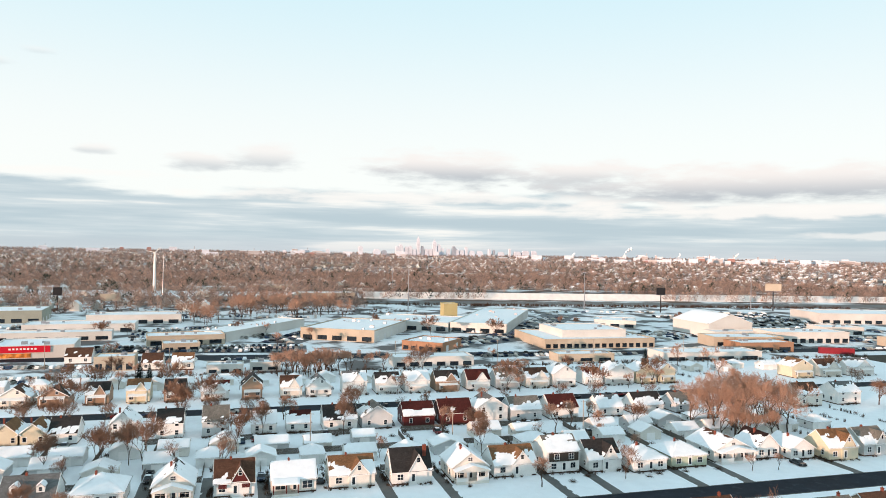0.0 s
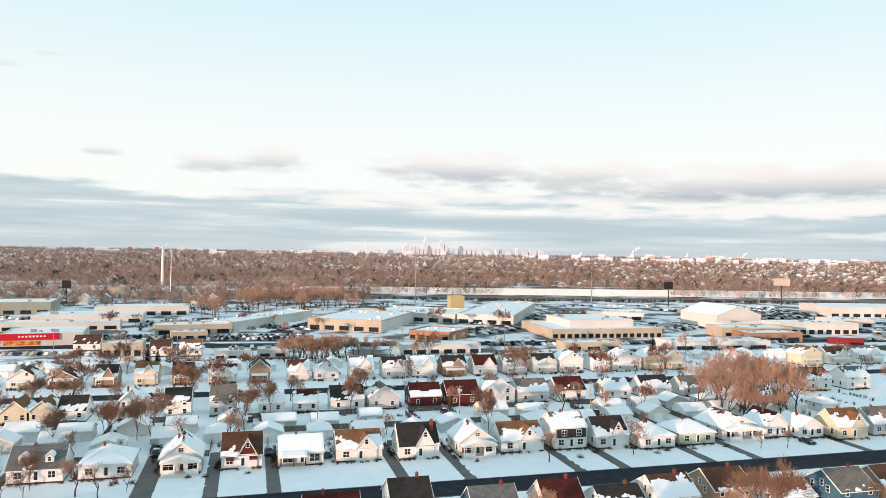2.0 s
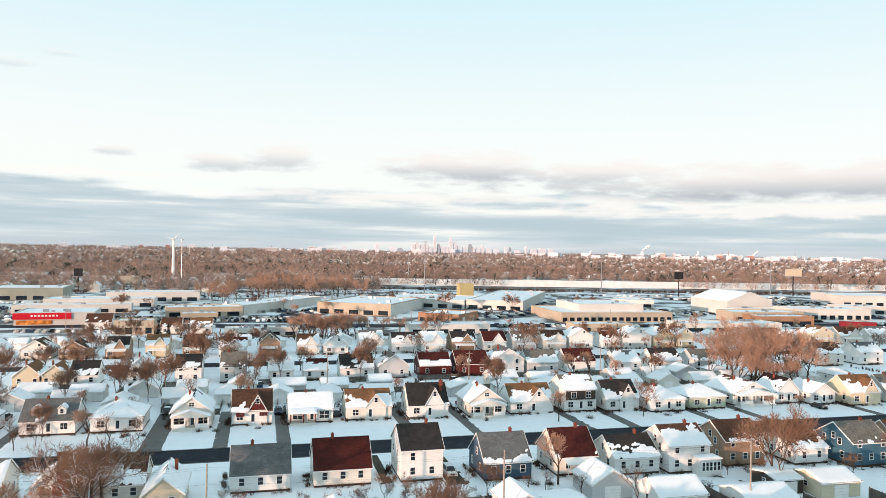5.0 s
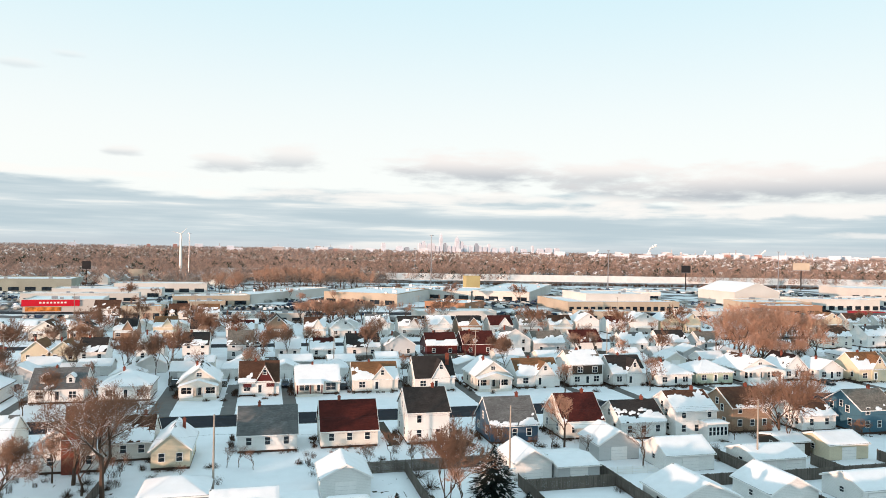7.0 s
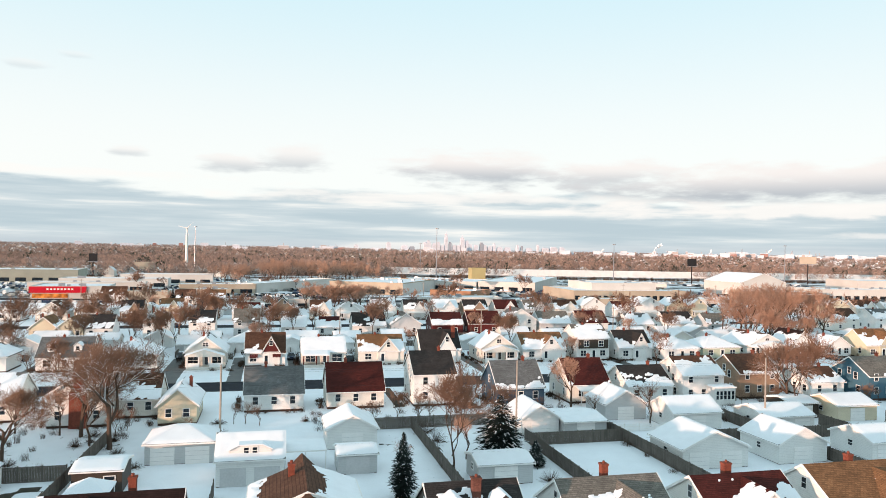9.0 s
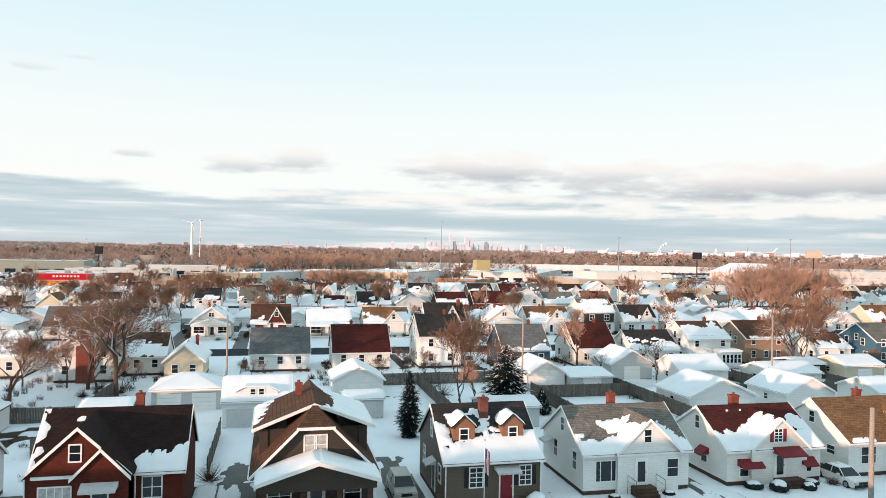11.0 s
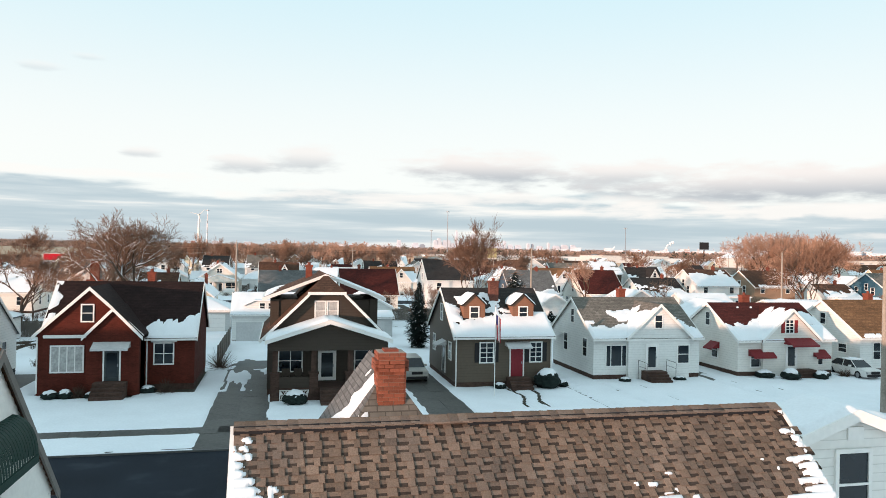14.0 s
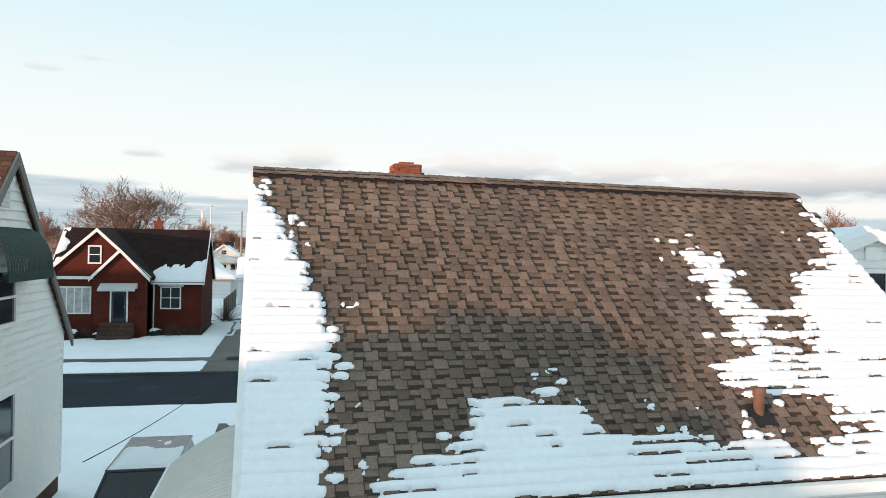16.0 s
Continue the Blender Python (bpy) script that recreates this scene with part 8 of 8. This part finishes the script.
def far_roofs(n, r0, r1, seed, power):
    g, x, y = scatter(n, r0, r1, seed, power)
    ok = keep_clear(x, y) & ((y > 980 - 0.152 * x) | (x < 60))
    x, y = x[ok], y[ok]
    walls, roofs = Geo(), Geo()
    for px, py, z0 in zip(x.tolist(), y.tolist(), land(x, y).tolist()):
        w, d, e, r = g.uniform(3.5, 5), g.uniform(4, 5.5), z0 + g.uniform(3, 5.5), g.uniform(2.2, 3.4)
        walls.extrude([(px - w, py - d, z0 - 0.2), (px + w, py - d, z0 - 0.2), (px + w, py - d, e), (px, py - d, e + r), (px - w, py - d, e)], (0, 2 * d, 0))
        for s in (-1, 1):
            q = [(px + s * (w + 0.4), py - d - 0.4, e - 0.2), (px + s * (w + 0.4), py + d + 0.4, e - 0.2), (px, py + d + 0.4, e + r + 0.15), (px, py - d - 0.4, e + r + 0.15)]
            roofs.poly(q if s > 0 else q[::-1])
    tagged(part("far_house_walls", walls, material("far_walls", (0.60, 0.57, 0.52), 0.8, 0.15, 0.05, 0.01, 0.0, island=0.3)), "far small houses among the woods", "houses", kind="stuff")
    tagged(part("far_snowy_roofs", roofs, ROOF_SNOW), "snowy roofs of far small houses", "roofs", kind="stuff")


far_roofs(2600, 620, 4200, 5, 1.15)
# distance haze is put into these pale bluish base colours
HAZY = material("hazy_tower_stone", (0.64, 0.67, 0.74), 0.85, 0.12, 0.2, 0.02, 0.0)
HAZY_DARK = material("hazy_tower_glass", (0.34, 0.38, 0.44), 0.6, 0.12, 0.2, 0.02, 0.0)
# place along the horizon, width, height above the land
SKYLINE = [(588, 24, 34), (641, 24, 58), (668, 40, 36), (680, 30, 30), (702, 20, 62), (708, 22, 74), (718, 26, 60), (724, 24, 64), (731, 22, 40), (738, 17, 118), (745, 14, 66), (752, 24, 44), (759, 22, 46),
           (766, 24, 98), (774, 18, 78), (780, 20, 52), (790, 22, 50), (800, 22, 66), (806, 18, 48), (814, 26, 40), (822, 15, 62), (832, 34, 36), (846, 40, 34), (864, 16, 50), (872, 10, 44), (885, 40, 30), (901, 12, 56), (915, 46, 34), (930, 50, 40), (946, 36, 38)]
for n, (px, w, top) in enumerate(SKYLINE):
    X = 1060 + (px - 738) * 3.75
    dark = n % 7 == 3
    b = thing("skyscraper" if top > 80 else "tower_block", pose(X, 4300, float(land(X, 4300)) - 0.3), "hazy blue-grey glass tower on the horizon" if dark else "hazy pale city tower on the horizon", "tower", "city skyline")
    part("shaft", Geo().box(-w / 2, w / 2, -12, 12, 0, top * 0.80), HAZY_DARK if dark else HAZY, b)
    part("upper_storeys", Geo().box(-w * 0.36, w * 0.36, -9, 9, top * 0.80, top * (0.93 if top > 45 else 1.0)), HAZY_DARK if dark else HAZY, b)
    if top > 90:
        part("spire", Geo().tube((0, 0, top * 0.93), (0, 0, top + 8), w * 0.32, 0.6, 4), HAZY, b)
# works and warehouses strung along the horizon
rs = random.Random(19)
# works colours are greyed too, for the same painted distance haze
BRICKY = material("hazy_red_works", (0.36, 0.22, 0.20), 0.85, 0.1, 0.2, 0.02, 0.0)
WORKS = material("hazy_works_wall", (0.42, 0.39, 0.39), 0.85, 0.1, 0.2, 0.02, 0.0, island=0.2)
for i in range(120):
    az = radians(rs.choice((rs.uniform(20, 47), rs.uniform(26, 44), rs.uniform(-14, 20))))
    d = rs.uniform(3300, 4700)
    X, Y = d * math.sin(az), d * math.cos(az)
    w, h = rs.choice((12, 20, 30, 45, 70)) * rs.uniform(0.7, 1.2), rs.choice((8, 9, 10, 12, 15, 20))
    b = thing("works_building", pose(X, Y, float(land(X, Y)) - 0.3, 0, 0, -math.degrees(az)), "hazy pale works building on the horizon", "building", "works on the horizon")
    part("hall", Geo().box(-w / 2, w / 2, -15, 15, 0, h + 5), BRICKY if i % 9 == 4 else (HAZY if i % 3 else WORKS), b)
    part("roof", Geo().extrude([(-w / 2 - 1, -16, h + 5), (w / 2 + 1, -16, h + 5), (w / 2 + 1, 0, h + 6.5), (-w / 2 - 1, 0, h + 6.5)], (0, 0, 0.8)), ROOF_SNOW, b)
    if i % 5 == 0:
        part("smokestack", Geo().tube((w * 0.3, 0, h), (w * 0.3, 0, h + rs.uniform(14, 30)), 2.0, 1.5, 8), WORKS, b)

# ---- yard clutter in the middle rows ----
rc = random.Random(91)
for i in range(70):
    X, Y = rc.uniform(-70, 180), rc.choice((rc.uniform(168, 205), rc.uniform(222, 234), rc.uniform(246, 257), rc.uniform(276, 306)))
    tree(rc.choice(("small", "bushy", "round", "tall")), X, Y, rc.uniform(0.55, 1.0), rc.uniform(0, 360), rc.choice((B, R)), "bare yard trees")
for i in range(26):
    X = rc.uniform(-50, 110)
    tree(rc.choice(("small", "small", "round")), X, rc.uniform(64, 104) if X < -20 else rc.uniform(100, 107), rc.uniform(0.35, 0.6), rc.uniform(0, 360), "small bare garden tree in snow", "bare yard trees")
for i in range(34):
    X = rc.uniform(-75, 5)
    Y = rc.choice((rc.uniform(143, 154), rc.uniform(166, 200), rc.uniform(224, 234), rc.uniform(268, 300)))
    tree(rc.choice(("small", "round", "tall", "bushy")), X, Y + (28 if Y < 156 and X > -24 else 0), rc.uniform(0.6, 1.05), rc.uniform(0, 360), rc.choice((B, R)), "bare yard trees")
for i in range(44):
    bush(rc.uniform(-50, 150), rc.choice((rc.uniform(151, 154), rc.uniform(166, 205), rc.uniform(105, 110))), rc.uniform(0.7, 1.4), rc.uniform(0.7, 1.4), "dark bare bush beside a house", True)
for i in range(40):
    X, Y = rc.uniform(-80, 170), rc.choice((rc.uniform(168, 174), rc.uniform(198, 205), rc.uniform(237.5, 239), rc.uniform(270, 276)))
    car(X, Y, 90 if 236 < Y < 240 else rc.choice((0, 180)), rc.choice((DARK_CAR, DARK_CAR, BLUE_CAR, SILVER, RED_CAR)), "parked car dusted with snow", 4.5, 1.5)
for i in range(26):
    bush(rc.uniform(-46, -8), rc.choice((rc.uniform(66, 74), rc.uniform(86, 104))), rc.uniform(0.8, 1.6), rc.uniform(0.8, 1.5), "brown bare bush in a snowy yard", True)
for i in range(9):
    tree("bushy", 133 + i * 2.6, rc.uniform(168, 181), rc.uniform(0.95, 1.35), rc.uniform(0, 360), R, "bare yard trees")
# low brush along house walls, fences and hedges
BRUSH = material("dead_brush", (0.085, 0.055, 0.04), 0.95, 0.3, 1.0, 0.2, 0.0, island=0.3)
rb = random.Random(23)


def brush(spots, name="brush", label="bare brown brush along walls and fences"):
    g = Geo()
    for X, Y, r, h in spots:
        near = 0.3 if Y < 115 else 1.0
        for k in range(22 if Y > 115 else 44):
            a, q = rb.uniform(0, 6.283), rb.uniform(0.15, 1.0)
            x, y = X + r * 0.5 * q * math.cos(a), Y + r * 0.5 * q * math.sin(a)
            dx, dy = r * rb.uniform(-0.5, 0.5), r * rb.uniform(-0.5, 0.5)
            w = rb.uniform(0.03, 0.075) * near
            b = rb.uniform(0, 3.14)
            g.poly([(x - w * math.cos(b), y - w * math.sin(b), -0.06), (x + w * math.cos(b), y + w * math.sin(b), -0.06), (x + dx, y + dy, h * rb.uniform(0.55, 1.1))])
            g.poly([(x + dx * 0.3, y + dy * 0.3, h * 0.25), (x + dx * 0.3 + w, y + dy * 0.3, h * 0.25 + w), (x - dx * 0.8, y + dy * 0.9, h * rb.uniform(0.5, 0.95))])
    tagged(part(name, g, BRUSH), label, "brush", kind="stuff")


spots = []
for row, back in ((ROW_C, True), (ROW_D, False)):
    for h in row:
        x = h[0]
        while x < h[1]:
            if rb.random() < 0.6:
                spots.append((x, h[2] - rb.uniform(0.5, 1.0), rb.uniform(0.7, 1.3), rb.uniform(0.5, 1.2)))
            x += 1.1
        for k in range(7):
            spots.append((h[0] - rb.uniform(0.5, 1.2), h[2] + rb.uniform(0, 9), rb.uniform(0.7, 1.4), rb.uniform(0.5, 1.4)))
for row, y in ((ROW_E, 207.3), (ROW_F, 257.0)):
    for h in row:
        for k in range(8):
            spots.append((h[0] + rb.uniform(-0.5, 0.5) * h[1], y + rb.uniform(-0.4, 0.4), rb.uniform(0.8, 1.5), rb.uniform(0.6, 1.5)))
for X in range(-84, 210, 13):
    for y0, y1, p in ((166, 207, 0.5), (98, 111, 0.35), (268, 308, 0.5), (222, 233, 0.3)):
        y = y0
        while y < y1:
            if rb.random() < p:
                spots.append((X + rb.uniform(-0.6, 0.9), y, rb.uniform(0.8, 1.7), rb.uniform(0.7, 1.9)))
            y += 1.4
for k in range(70):
    spots.append((rb.uniform(-60, -8), rb.choice((rb.uniform(62, 78), rb.uniform(84, 107))), rb.uniform(0.7, 1.6), rb.uniform(0.4, 1.3)))
for k in range(60):
    spots.append((rb.choice((34.9, 47.0, 20.8, 68.8, 83.0)) + rb.uniform(-0.5, 0.5), rb.uniform(66, 98), rb.uniform(0.7, 1.4), rb.uniform(0.5, 1.3)))
for k in range(420):
    spots.append((rb.uniform(-150, 330), rb.uniform(306, 313), rb.uniform(1.0, 2.2), rb.uniform(0.8, 2.4)))
for k in range(900):
    X = rb.uniform(150, 620)
    spots.append((X, 700 - 0.152 * X + rb.uniform(-6, 10), rb.uniform(1.6, 3.0), rb.uniform(1.5, 4.0)))
for k in range(700):
    X = rb.uniform(-320, 150)
    spots.append((X, rb.choice((rb.uniform(690, 735), rb.uniform(585, 640))) - 0.1 * X, rb.uniform(1.6, 3.0), rb.uniform(1.2, 3.2)))
brush(spots)
for X in range(-58, 150, 26):
    fence((X, 203.5), (X + 12, 203.5), 1.6, label="weathered wooden fence behind a yard")
    fence((X + 13, 168.5), (X + 24, 168.5), 1.5, label="weathered wooden fence behind a yard")
    fence((X, 268), (X + 0.3, 300), 1.5, label="weathered wooden fence between back yards")
for i in range(26):
    tree("bushy", rc.uniform(12, 50), rc.uniform(296, 312), rc.uniform(0.9, 1.35), rc.uniform(0, 360), R, "bare yard trees")
for i in range(22):
    tree(rc.choice(("bushy", "round", "tall")), rc.uniform(-90, 320), rc.uniform(330, 480), rc.uniform(0.6, 1.0), rc.uniform(0, 360), rc.choice((B, R)), "bare yard trees")
# steam rising from distant chimneys: place, size, lean
STEAM = material("white_steam", (0.9, 0.9, 0.9), 1.0, 0.03)
for X, Y, s, lean in ((2262, 3900, 0.9, 9.0), (2620, 3850, 0.5, 7.0), (2700, 3450, 0.6, 14.0), (1985, 4050, 0.4, 10.0)):
    bm = bmesh.new()
    for k in range(16):
        c = Vector((k * lean * 0.4 + rc.uniform(-5, 5) * (0.4 + k * 0.16), rc.uniform(-4, 4), 8 + k * 4.4 + rc.uniform(-3, 3))) * s
        ret = bmesh.ops.create_icosphere(bm, subdivisions=2, radius=(2.5 + k * 0.5) * rc.uniform(0.5, 1.15) * s, matrix=Matrix.Translation(c))
        for v in ret["verts"]:
            v.co += Vector((1, 0.4, 1)) * noise.noise(v.co * 0.16 / s) * 7 * s
    me = bpy.data.meshes.new("steam_plume")
    bm.to_mesh(me)
    bm.free()
    me.materials.append(STEAM)
    me.polygons.foreach_set("use_smooth", [True] * len(me.polygons))
    ob = new("steam_plume", me)
    ob.matrix_basis = pose(X, Y, float(land(X, Y)))
    tagged(ob, "white steam plume above distant works", "steam", kind="stuff")
